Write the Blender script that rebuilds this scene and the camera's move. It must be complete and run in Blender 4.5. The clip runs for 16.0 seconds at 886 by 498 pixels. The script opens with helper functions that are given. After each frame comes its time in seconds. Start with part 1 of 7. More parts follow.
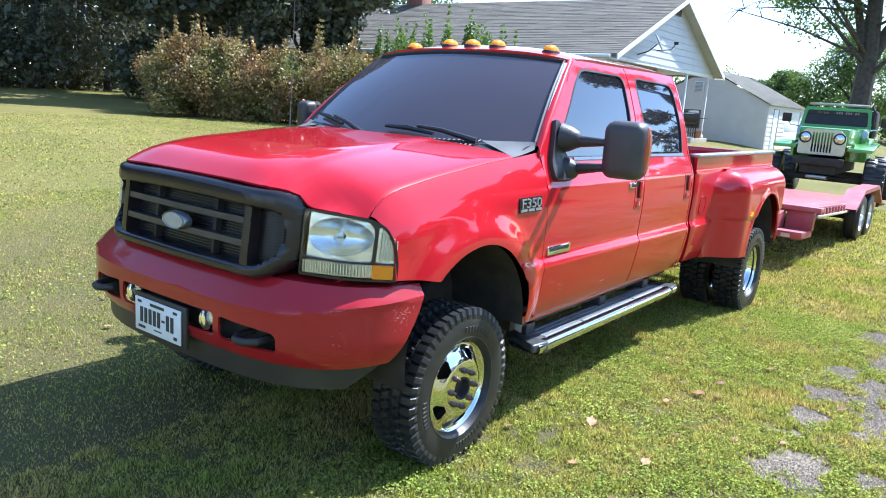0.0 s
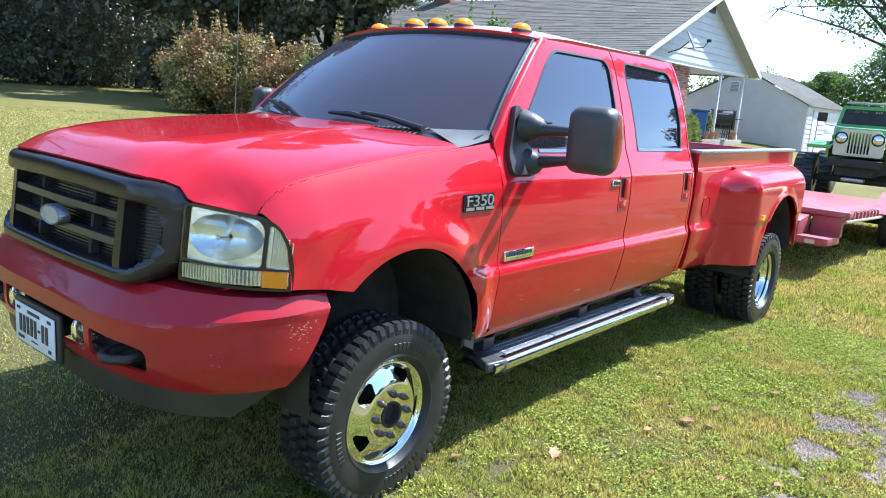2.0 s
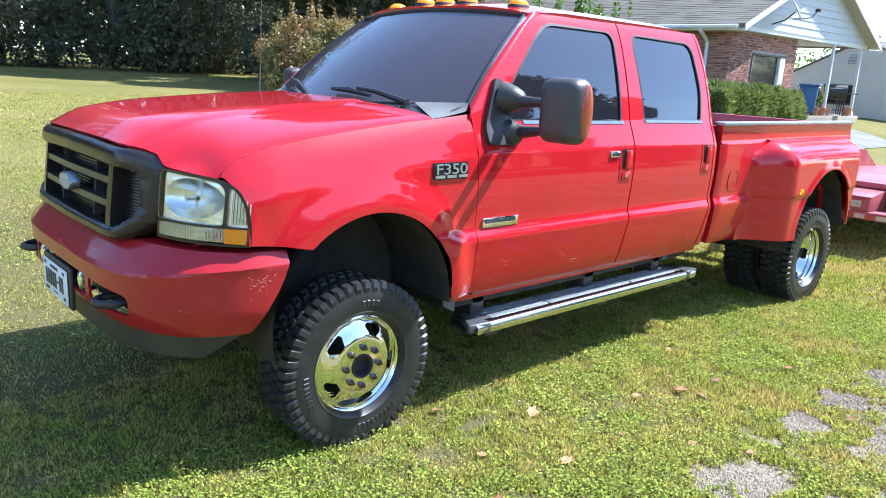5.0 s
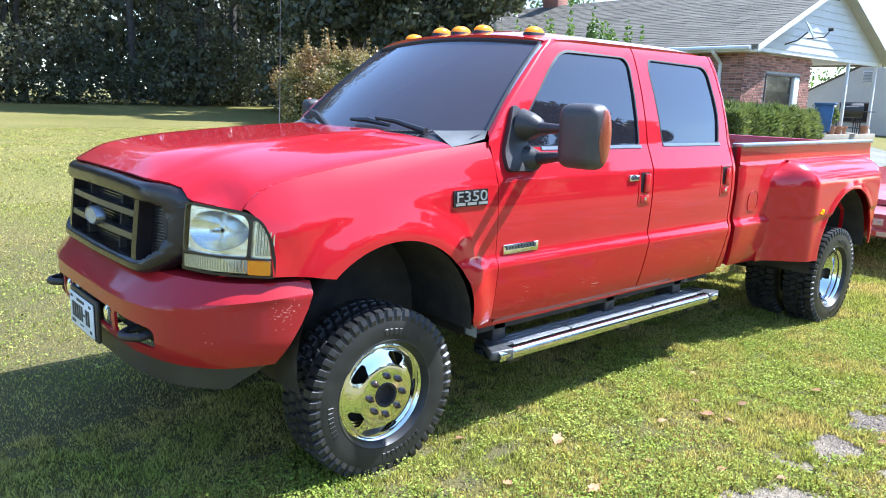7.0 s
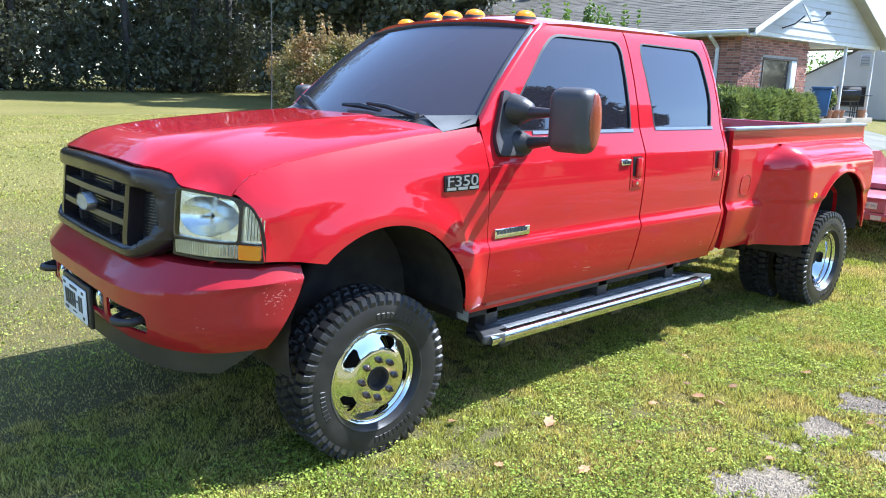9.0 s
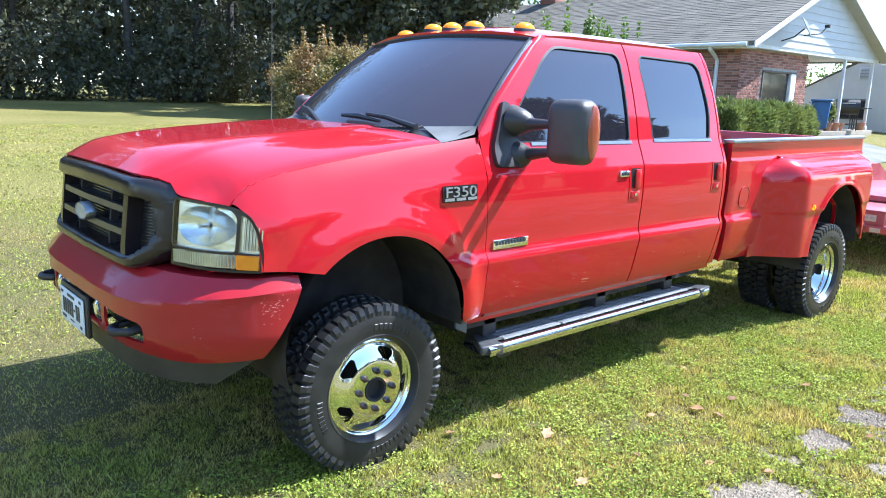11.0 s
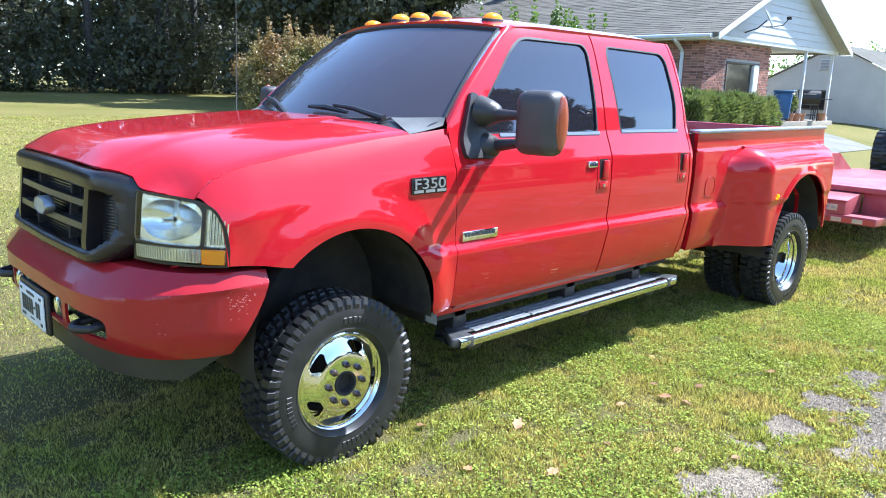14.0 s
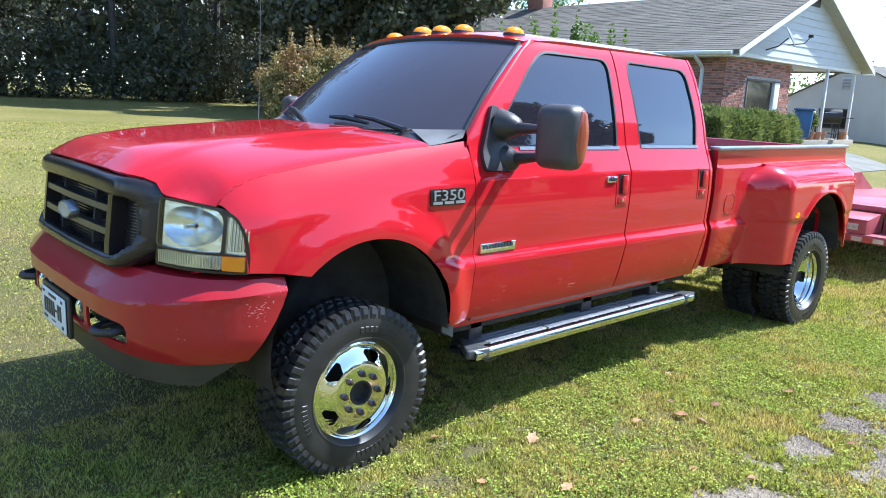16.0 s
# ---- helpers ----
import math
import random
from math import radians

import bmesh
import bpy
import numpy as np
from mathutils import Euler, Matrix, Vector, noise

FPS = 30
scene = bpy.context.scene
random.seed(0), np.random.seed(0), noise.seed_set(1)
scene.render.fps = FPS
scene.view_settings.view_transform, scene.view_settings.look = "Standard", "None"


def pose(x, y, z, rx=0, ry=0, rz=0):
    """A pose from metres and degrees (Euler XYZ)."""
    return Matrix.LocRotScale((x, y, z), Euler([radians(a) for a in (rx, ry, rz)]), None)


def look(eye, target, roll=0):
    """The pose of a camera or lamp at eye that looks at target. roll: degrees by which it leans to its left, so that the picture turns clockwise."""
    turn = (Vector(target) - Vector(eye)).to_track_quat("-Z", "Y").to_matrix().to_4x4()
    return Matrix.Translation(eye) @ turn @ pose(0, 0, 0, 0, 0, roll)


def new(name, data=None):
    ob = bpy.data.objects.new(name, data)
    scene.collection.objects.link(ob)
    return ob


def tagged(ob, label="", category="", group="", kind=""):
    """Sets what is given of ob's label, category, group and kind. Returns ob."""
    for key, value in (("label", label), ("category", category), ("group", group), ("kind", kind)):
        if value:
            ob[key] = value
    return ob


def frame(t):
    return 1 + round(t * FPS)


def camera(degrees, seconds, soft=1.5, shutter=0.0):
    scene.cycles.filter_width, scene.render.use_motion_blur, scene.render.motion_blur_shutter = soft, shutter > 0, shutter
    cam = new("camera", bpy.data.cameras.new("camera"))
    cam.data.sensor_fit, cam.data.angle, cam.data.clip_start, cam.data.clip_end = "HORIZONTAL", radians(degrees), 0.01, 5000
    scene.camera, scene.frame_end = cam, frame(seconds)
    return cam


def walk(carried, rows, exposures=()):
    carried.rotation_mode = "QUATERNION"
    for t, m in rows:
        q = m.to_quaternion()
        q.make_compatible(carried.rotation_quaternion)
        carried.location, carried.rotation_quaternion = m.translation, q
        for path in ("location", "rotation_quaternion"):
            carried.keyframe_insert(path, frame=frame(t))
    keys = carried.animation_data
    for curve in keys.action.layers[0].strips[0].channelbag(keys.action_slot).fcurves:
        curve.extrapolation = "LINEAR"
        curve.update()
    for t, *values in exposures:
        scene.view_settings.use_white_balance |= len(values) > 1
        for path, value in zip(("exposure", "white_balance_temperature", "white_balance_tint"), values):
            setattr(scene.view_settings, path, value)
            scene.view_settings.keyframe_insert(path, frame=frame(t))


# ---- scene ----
cam = camera(61.6, 16.0, 1.0)
PATH = [
    (0, (-2.82, -2.908, 1.747), (-1.244, -1.741, 1.351), 4.0),
    (0.5, (-2.795, -2.93, 1.733), (-1.213, -1.774, 1.336), 4.5),
    (1, (-2.637, -3.068, 1.74), (-1.068, -1.892, 1.347), 4.0),
    (1.5, (-2.433, -3.071, 1.717), (-0.878, -1.875, 1.328), 4.4),
    (2, (-2.139, -2.956, 1.69), (-0.621, -1.716, 1.29), 4.3),
    (2.5, (-1.917, -3.025, 1.671), (-0.475, -1.709, 1.239), 4.0),
    (3, (-1.794, -3.247, 1.672), (-0.44, -1.849, 1.211), 3.4),
    (3.5, (-1.883, -3.385, 1.655), (-0.584, -1.946, 1.164), 3.7),
    (4, (-1.953, -3.481, 1.663), (-0.66, -2.043, 1.155), 4.2),
    (4.2, (-1.934, -3.514, 1.678), (-0.63, -2.084, 1.172), 4.1),
    (6.3, (-1.855, -3.562, 1.707), (-0.55, -2.098, 1.316), 1.7),
    (6.5, (-1.868, -3.545, 1.709), (-0.568, -2.077, 1.32), 1.8),
    (7, (-1.896, -3.539, 1.704), (-0.608, -2.061, 1.305), 1.8),
    (7.5, (-1.898, -3.547, 1.694), (-0.62, -2.066, 1.276), 1.7),
    (8, (-1.892, -3.57, 1.7), (-0.604, -2.103, 1.265), 1.6),
    (10.5, (-1.875, -3.575, 1.7), (-0.592, -2.101, 1.274), 1.5),
    (11, (-1.874, -3.578, 1.701), (-0.584, -2.105, 1.294), 1.8),
    (11.5, (-1.876, -3.575, 1.702), (-0.572, -2.112, 1.305), 2.0),
    (12, (-1.869, -3.566, 1.701), (-0.555, -2.113, 1.295), 2.1),
    (12.5, (-1.859, -3.56, 1.695), (-0.544, -2.114, 1.27), 2.0),
    (13, (-1.853, -3.555, 1.695), (-0.534, -2.116, 1.258), 1.8),
    (13.5, (-1.856, -3.557, 1.699), (-0.524, -2.13, 1.263), 1.7),
    (14, (-1.861, -3.564, 1.7), (-0.513, -2.15, 1.273), 1.8),
    (14.5, (-1.866, -3.565, 1.698), (-0.508, -2.157, 1.284), 2.1),
    (15, (-1.874, -3.564, 1.701), (-0.526, -2.144, 1.296), 2.4),
    (15.5, (-1.873, -3.56, 1.697), (-0.541, -2.123, 1.298), 2.6),
    (16, (-1.876, -3.562, 1.699), (-0.554, -2.114, 1.302), 2.7),
]
walk(cam, [(t, look(eye, target, roll)) for t, eye, target, roll in PATH], [(0, 1.32, 5450, 10), (1.5, 1.38, 5450, 10), (2.5, 1.24, 5450, 10), (3, 1.58, 5500, 10), (4, 1.42, 5600, 10), (6.5, 1.58, 5450, 10), (8, 1.42, 5500, 10), (11.5, 1.56, 5450, 10), (13.5, 1.46, 5450, 10), (14.5, 1.58, 5450, 10), (15.5, 1.28, 5450, 10), (16, 1.28, 5450, 10)])

# ---- light ----
SUN = Vector((1.05, -0.42, 1.42)).normalized()
world = bpy.data.worlds.new("world")
scene.world = world
world.use_nodes = True
_n = world.node_tree.nodes
sky = _n.new("ShaderNodeTexSky")
sky.sky_type = "NISHITA"
sky.sun_disc = False
sky.sun_elevation = math.asin(SUN.z)
sky.sun_rotation = math.atan2(SUN.x, SUN.y)
sky.dust_density = 0.3
world.node_tree.links.new(sky.outputs[0], _n["Background"].inputs[0])
_n["Background"].inputs[1].default_value = 0.15
sun = new("sun", bpy.data.lights.new("sun", "SUN"))
sun.data.energy, sun.data.angle, sun.data.color = 4.9, radians(0.55), (1.0, 0.975, 0.93)
sun.matrix_world = look(SUN * 60, (0, 0, 0))

# ---- small tools ----
from mathutils import geometry


def part(name, bm, material, parent=None, label="", sharp=35, smooth=True):
    """Link a bmesh as one mesh object under a thing."""
    me = bpy.data.meshes.new(name)
    bm.to_mesh(me)
    bm.free()
    me.materials.append(material)
    if smooth:
        me.shade_smooth()
        me.set_sharp_from_angle(angle=radians(sharp))
    ob = new(name, me)
    if parent is not None:
        ob.parent = parent
    if label:
        ob["label"] = label
    return ob


def soup(name, verts, faces, material, parent=None, label="", smooth=False):
    """A mesh object from arrays of vertices and faces."""
    me = bpy.data.meshes.new(name)
    me.from_pydata(verts, [], faces)
    me.materials.append(material)
    if smooth:
        me.shade_smooth()
    ob = new(name, me)
    if parent is not None:
        ob.parent = parent
    if label:
        ob["label"] = label
    return ob


def leaf_mesh(name, verts, size, material, parent=None, label=""):
    """Many quads from an (n*4, 3) array."""
    n = len(verts) // size
    me = bpy.data.meshes.new(name)
    me.vertices.add(n * size)
    me.vertices.foreach_set("co", np.asarray(verts, np.float32).ravel())
    me.loops.add(n * size)
    me.loops.foreach_set("vertex_index", np.arange(n * size, dtype=np.int32))
    me.polygons.add(n)
    me.polygons.foreach_set("loop_start", np.arange(n, dtype=np.int32) * size)
    me.update(calc_edges=True)
    me.materials.append(material)
    ob = new(name, me)
    if parent is not None:
        ob.parent = parent
    if label:
        ob["label"] = label
    return ob


def thing(name, label, category, group="", m=None, kind=""):
    ob = new(name)
    ob.empty_display_size = 0.1
    if m is not None:
        ob.matrix_world = m
    return tagged(ob, label, category, group, kind)


def box(bm, x0, x1, y0, y1, z0, z1, bevel=0.0, m=None, seg=2):
    """Add a box, bevelled if asked, to a bmesh."""
    t = Matrix.Translation(((x0 + x1) / 2, (y0 + y1) / 2, (z0 + z1) / 2)) @ Matrix.Diagonal((x1 - x0, y1 - y0, z1 - z0, 1))
    r = bmesh.ops.create_cube(bm, size=1, matrix=t)
    vs = r["verts"]
    if bevel:
        es = list({e for v in vs for e in v.link_edges})
        r = bmesh.ops.bevel(bm, geom=es, offset=bevel, segments=seg, affect="EDGES", profile=0.5)
        vs = list({v for f in r["faces"] for v in f.verts} | {v for v in vs if v.is_valid})
    if m is not None:
        bmesh.ops.transform(bm, matrix=m, verts=vs)
    return vs


def rod(bm, a, b, r, seg=12, r2=None):
    """Add a round bar from a to b."""
    a, b = Vector(a), Vector(b)
    d = b - a
    m = Matrix.Translation((a + b) / 2) @ d.to_track_quat("Z", "Y").to_matrix().to_4x4()
    return bmesh.ops.create_cone(bm, cap_ends=True, segments=seg, radius1=r, radius2=r if r2 is None else r2, depth=d.length, matrix=m)["verts"]


def tube(bm, pts, r, seg=8, closed=False):
    """Sweep a round section along a line of points."""
    pts = [Vector(p) for p in pts]
    rings, q, last = [], None, None
    for i, p in enumerate(pts):
        a = pts[i - 1] if i or closed else p
        b = pts[(i + 1) % len(pts)] if i < len(pts) - 1 or closed else p
        d = (b - a).normalized()
        q = d.to_track_quat("Z", "Y") if q is None else last.rotation_difference(d) @ q
        last = d
        rr = r[i] if isinstance(r, (list, tuple)) else r
        rings.append([bm.verts.new(p + q @ Vector((rr * math.cos(k * math.tau / seg), rr * math.sin(k * math.tau / seg), 0))) for k in range(seg)])
    for i in range(len(rings) - (0 if closed else 1)):
        a, b = rings[i], rings[(i + 1) % len(rings)]
        for k in range(seg):
            bm.faces.new((a[k], a[(k + 1) % seg], b[(k + 1) % seg], b[k]))
    if not closed:
        bm.faces.new(rings[0][::-1])
        bm.faces.new(rings[-1])


def lathe(bm, prof, seg=48, m=None, closed=False):
    """Turn a profile of (radius, height) about z."""
    rings = [[bm.verts.new((r * math.cos(k * math.tau / seg), r * math.sin(k * math.tau / seg), h)) for k in range(seg)] for r, h in prof]
    n = len(rings)
    for i in range(n if closed else n - 1):
        a, b = rings[i], rings[(i + 1) % n]
        for k in range(seg):
            bm.faces.new((a[k], a[(k + 1) % seg], b[(k + 1) % seg], b[k]))
    vs = [v for r in rings for v in r]
    if m is not None:
        bmesh.ops.transform(bm, matrix=m, verts=vs)
    return vs


def interp(x, pts):
    return float(np.interp(x, [p[0] for p in pts], [p[1] for p in pts]))


def smooth01(t):
    t = min(1.0, max(0.0, t))
    return t * t * (3 - 2 * t)


def rounded(pts, r, n=5):
    """A polygon with its corners rounded; r is one radius or one for each corner."""
    out = []
    for i, p in enumerate(pts):
        p = Vector(p)
        a, b = Vector(pts[i - 1]) - p, Vector(pts[(i + 1) % len(pts)]) - p
        rr = r[i] if isinstance(r, (list, tuple)) else r
        rr = min(rr, a.length * 0.48, b.length * 0.48)
        if rr <= 0.001:
            out.append(tuple(p))
            continue
        s, e = p + a.normalized() * rr, p + b.normalized() * rr
        for k in range(n + 1):
            t = k / n
            out.append(tuple(s * (1 - t) ** 2 + p * 2 * t * (1 - t) + e * t * t))
    return out


def panel(outline, fmap, du=0.04, dv=0.04, holes=(), thick=0.0, vlines=(), flip=False, ref=(-0.3, 4.0, 1.0)):
    """A sheet cut to an outline (with holes) in its own two coordinates, then laid onto a surface by fmap(u, v)."""
    loops = [[Vector((u, v, 0)) for u, v in lp] for lp in (outline, *holes)]
    flat = [p for lp in loops for p in lp]
    tris = geometry.tessellate_polygon(loops)
    bm = bmesh.new()
    vs = [bm.verts.new(p) for p in flat]
    for t in tris:
        try:
            bm.faces.new([vs[i] for i in t])
        except ValueError:
            pass
    us, ws = [p.x for p in flat], [p.y for p in flat]

    def cut(co, no):
        bmesh.ops.bisect_plane(bm, geom=bm.verts[:] + bm.edges[:] + bm.faces[:], dist=1e-5, plane_co=co, plane_no=no)

    u = math.floor(min(us) / du + 1) * du
    while u < max(us) - 1e-4:
        cut((u, 0, 0), (1, 0, 0))
        u += du
    v = math.floor(min(ws) / dv + 1) * dv
    while v < max(ws) - 1e-4:
        cut((0, v, 0), (0, 1, 0))
        v += dv
    for v in vlines:
        if min(ws) < v < max(ws):
            cut((0, v, 0), (0, 1, 0))
    bmesh.ops.remove_doubles(bm, verts=bm.verts, dist=2e-4)
    for w in bm.verts:
        w.co = Vector(fmap(w.co.x, w.co.y))
    bmesh.ops.recalc_face_normals(bm, faces=bm.faces)
    bm.normal_update()
    if ref is not None:
        out = 0.0
        for f in bm.faces:
            c = f.calc_center_median()
            out += f.normal.dot(c - Vector((min(max(c.x, ref[0]), ref[1]), 0, ref[2]))) * f.calc_area()
        if out < 0:
            bmesh.ops.reverse_faces(bm, faces=bm.faces)
            bm.normal_update()
    if thick:
        shell(bm, thick)
    return bm


def shell(bm, thick, way=None):
    """Give a sheet its thickness, inwards or along one way."""
    faces, rim = bm.faces[:], [e for e in bm.edges if e.is_boundary]
    order = [(e, [(l.vert, l.link_loop_next.vert) for l in e.link_loops][0]) for e in rim]
    inner = {v: bm.verts.new(v.co + (Vector(way) if way else -v.normal) * thick) for v in bm.verts[:]}
    for f in faces:
        bm.faces.new([inner[v] for v in reversed(f.verts)])
    for e, (p, q) in order:
        bm.faces.new((q, p, inner[p], inner[q]))
    bm.normal_update()


def mirrored(bm):
    """The same mesh on the other side of the vehicle."""
    other = bm.copy()
    for v in other.verts:
        v.co.y = -v.co.y
    bmesh.ops.reverse_faces(other, faces=other.faces)
    return other


# ---- materials ----
def mat(name, col, rough=0.5, metal=0.0, col2=None, scale=6.0, detail=6.0, bump=0.0, bscale=60.0, coat=0.0, rvar=0.08, island=0.0, per_object=0.0, spec=0.5,
        trans=0.0, emit=0.0, fine=0.0):
    m = bpy.data.materials.new(name)
    m.use_nodes = True
    nt = m.node_tree
    b = nt.nodes["Principled BSDF"]
    b.inputs["Metallic"].default_value = metal
    b.inputs["Coat Weight"].default_value = coat
    b.inputs["Coat Roughness"].default_value = 0.03
    b.inputs["Specular IOR Level"].default_value = spec
    b.inputs["Transmission Weight"].default_value = trans
    tc = nt.nodes.new("ShaderNodeTexCoord")
    n1 = nt.nodes.new("ShaderNodeTexNoise")
    n1.inputs["Scale"].default_value, n1.inputs["Detail"].default_value = scale, detail
    nt.links.new(tc.outputs["Object"], n1.inputs["Vector"])
    ramp = nt.nodes.new("ShaderNodeMapRange")
    ramp.inputs[1].default_value, ramp.inputs[2].default_value = 0.3, 0.7
    nt.links.new(n1.outputs["Fac"], ramp.inputs[0])
    mix = nt.nodes.new("ShaderNodeMix")
    mix.data_type = "RGBA"
    mix.inputs[6].default_value = (*col, 1)
    mix.inputs[7].default_value = (*(col2 or [c * 0.8 for c in col]), 1)
    nt.links.new(ramp.outputs[0], mix.inputs[0])
    out = mix.outputs[2]
    if island or per_object:
        hsv = nt.nodes.new("ShaderNodeHueSaturation")
        src = nt.nodes.new("ShaderNodeNewGeometry").outputs["Random Per Island"] if island else nt.nodes.new("ShaderNodeObjectInfo").outputs["Random"]
        mr = nt.nodes.new("ShaderNodeMapRange")
        amt = island or per_object
        mr.inputs[3].default_value, mr.inputs[4].default_value = 1 - amt, 1 + amt
        nt.links.new(src, mr.inputs[0])
        nt.links.new(mr.outputs[0], hsv.inputs["Value"])
        nt.links.new(out, hsv.inputs["Color"])
        out = hsv.outputs[0]
    nt.links.new(out, b.inputs["Base Color"])
    n2 = nt.nodes.new("ShaderNodeTexNoise")
    n2.inputs["Scale"].default_value, n2.inputs["Detail"].default_value = bscale, 5
    nt.links.new(tc.outputs["Object"], n2.inputs["Vector"])
    rr = nt.nodes.new("ShaderNodeMapRange")
    rr.inputs[3].default_value, rr.inputs[4].default_value = max(0.0, rough - rvar), min(1.0, rough + rvar)
    nt.links.new((n2 if rvar > 0.03 else n1).outputs["Fac"], rr.inputs[0])
    nt.links.new(rr.outputs[0], b.inputs["Roughness"])
    if bump:
        bp = nt.nodes.new("ShaderNodeBump")
        bp.inputs["Strength"].default_value, bp.inputs["Distance"].default_value = 1.0, bump
        nt.links.new(n2.outputs["Fac"], bp.inputs["Height"])
        nt.links.new(bp.outputs[0], b.inputs["Normal"])
    return m


def leafmat(name, col, col2, scale=0.5, trans=0.35, rough=0.5, vary=0.35, spec=0.5):
    """Leaves: diffuse with light passing through, varied leaf by leaf."""
    m = mat(name, col, rough, col2=col2, scale=scale, island=vary, rvar=0.05, spec=spec)
    nt = m.node_tree
    b = nt.nodes["Principled BSDF"]
    t = nt.nodes.new("ShaderNodeBsdfTranslucent")
    src = b.inputs["Base Color"].links[0].from_socket
    hs = nt.nodes.new("ShaderNodeHueSaturation")
    hs.inputs["Value"].default_value, hs.inputs["Saturation"].default_value = 1.3, 1.1
    nt.links.new(src, hs.inputs["Color"])
    nt.links.new(hs.outputs[0], t.inputs["Color"])
    ms = nt.nodes.new("ShaderNodeMixShader")
    ms.inputs[0].default_value = trans
    nt.links.new(b.outputs[0], ms.inputs[1])
    nt.links.new(t.outputs[0], ms.inputs[2])
    nt.links.new(ms.outputs[0], nt.nodes["Material Output"].inputs["Surface"])
    return m


RED = mat("red_paint", (0.50, 0.010, 0.018), 0.34, coat=1.0, col2=(0.45, 0.009, 0.016), scale=1.5, rvar=0.02, spec=0.06)


def scuffed(name, stretch, scale, axis, lo, hi, cut, paint=None):
    """The red paint with small pale scratches where things have rubbed against it."""
    m = (paint or RED).copy()
    m.name = name
    nt = m.node_tree
    b = nt.nodes["Principled BSDF"]
    src = b.inputs["Base Color"].links[0].from_socket
    tc = [n for n in nt.nodes if n.type == "TEX_COORD"][0]
    mp = nt.nodes.new("ShaderNodeMapping")
    mp.inputs["Scale"].default_value = stretch
    nt.links.new(tc.outputs["Object"], mp.inputs["Vector"])
    n = nt.nodes.new("ShaderNodeTexNoise")
    n.inputs["Scale"].default_value, n.inputs["Detail"].default_value = scale, 4
    nt.links.new(mp.outputs[0], n.inputs["Vector"])
    big = nt.nodes.new("ShaderNodeTexNoise")
    big.inputs["Scale"].default_value = 5
    nt.links.new(tc.outputs["Object"], big.inputs["Vector"])
    add = nt.nodes.new("ShaderNodeMath")
    add.operation = "ADD"
    nt.links.new(n.outputs["Fac"], add.inputs[0])
    nt.links.new(big.outputs["Fac"], add.inputs[1])
    th = nt.nodes.new("ShaderNodeMapRange")
    th.inputs[1].default_value, th.inputs[2].default_value = cut, cut + 0.05
    nt.links.new(add.outputs[0], th.inputs[0])
    sp = nt.nodes.new("ShaderNodeSeparateXYZ")
    nt.links.new(tc.outputs["Object"], sp.inputs[0])
    where = nt.nodes.new("ShaderNodeMapRange")
    where.inputs[1].default_value, where.inputs[2].default_value = lo, hi
    nt.links.new(sp.outputs[axis], where.inputs[0])
    mul = nt.nodes.new("ShaderNodeMath")
    mul.operation = "MULTIPLY"
    nt.links.new(th.outputs[0], mul.inputs[0])
    nt.links.new(where.outputs[0], mul.inputs[1])
    mx = nt.nodes.new("ShaderNodeMix")
    mx.data_type = "RGBA"
    mx.inputs[7].default_value = (0.60, 0.22, 0.21, 1)
    nt.links.new(mul.outputs[0], mx.inputs[0])
    nt.links.new(src, mx.inputs[6])
    nt.links.new(mx.outputs[2], b.inputs["Base Color"])
    return m


RED_DOOR = scuffed("scuffed_red_door", (1.0, 1.0, 14.0), 9, "Z", 0.90, 0.66, 1.27)
# bumper red: a duller paint, with the shaded front's darkness put into the colour
RED_SHADED = mat("shaded_red_paint", (0.36, 0.014, 0.020), 0.38, coat=0.7, col2=(0.31, 0.014, 0.018), scale=2.5, rvar=0.02, spec=0.1)
RED_BUMPER = scuffed("scuffed_red_bumper", (1.0, 1.0, 1.6), 75, "Y", -0.80, -0.95, 1.25, RED_SHADED)
# inner faces of the cargo box: a darker red without the clear coat
RED_IN = mat("darker_bed_red", (0.22, 0.010, 0.014), 0.45, col2=(0.22, 0.02, 0.02), scale=4)
BLACK_PLASTIC = mat("black_plastic", (0.026, 0.023, 0.023), 0.42, col2=(0.036, 0.032, 0.031), bump=0.0004, bscale=900)
GRILLE_BLACK = mat("grille_black", (0.017, 0.013, 0.014), 0.22, col2=(0.026, 0.020, 0.020), scale=4, spec=0.5)
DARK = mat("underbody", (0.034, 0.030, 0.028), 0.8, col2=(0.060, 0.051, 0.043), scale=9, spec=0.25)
RUBBER = mat("tyre_rubber", (0.019, 0.018, 0.018), 0.40, col2=(0.034, 0.031, 0.029), scale=14, bump=0.0006, bscale=300, spec=0.4)
SEAL = mat("rubber_seal", (0.012, 0.012, 0.013), 0.5)
CHROME = mat("chrome", (0.86, 0.86, 0.85), 0.07, 1.0, col2=(0.78, 0.78, 0.77), scale=8, rvar=0.025)
MOULD = mat("dull_moulding", (0.34, 0.35, 0.36), 0.32, 0.8, col2=(0.28, 0.29, 0.3), scale=9)
ALU = mat("polished_aluminium", (0.72, 0.73, 0.74), 0.2, 1.0, col2=(0.6, 0.61, 0.62), scale=12)
GREY_CAP = mat("grey_rail_cap", (0.42, 0.43, 0.44), 0.35, 0.6, col2=(0.34, 0.35, 0.36), scale=7)
# mirror shells: black plastic with the greying of haze lifted into its colour
MIRROR_PLASTIC = mat("hazed_black_plastic", (0.042, 0.037, 0.035), 0.46, col2=(0.060, 0.053, 0.049), scale=7, bump=0.0004, bscale=900)
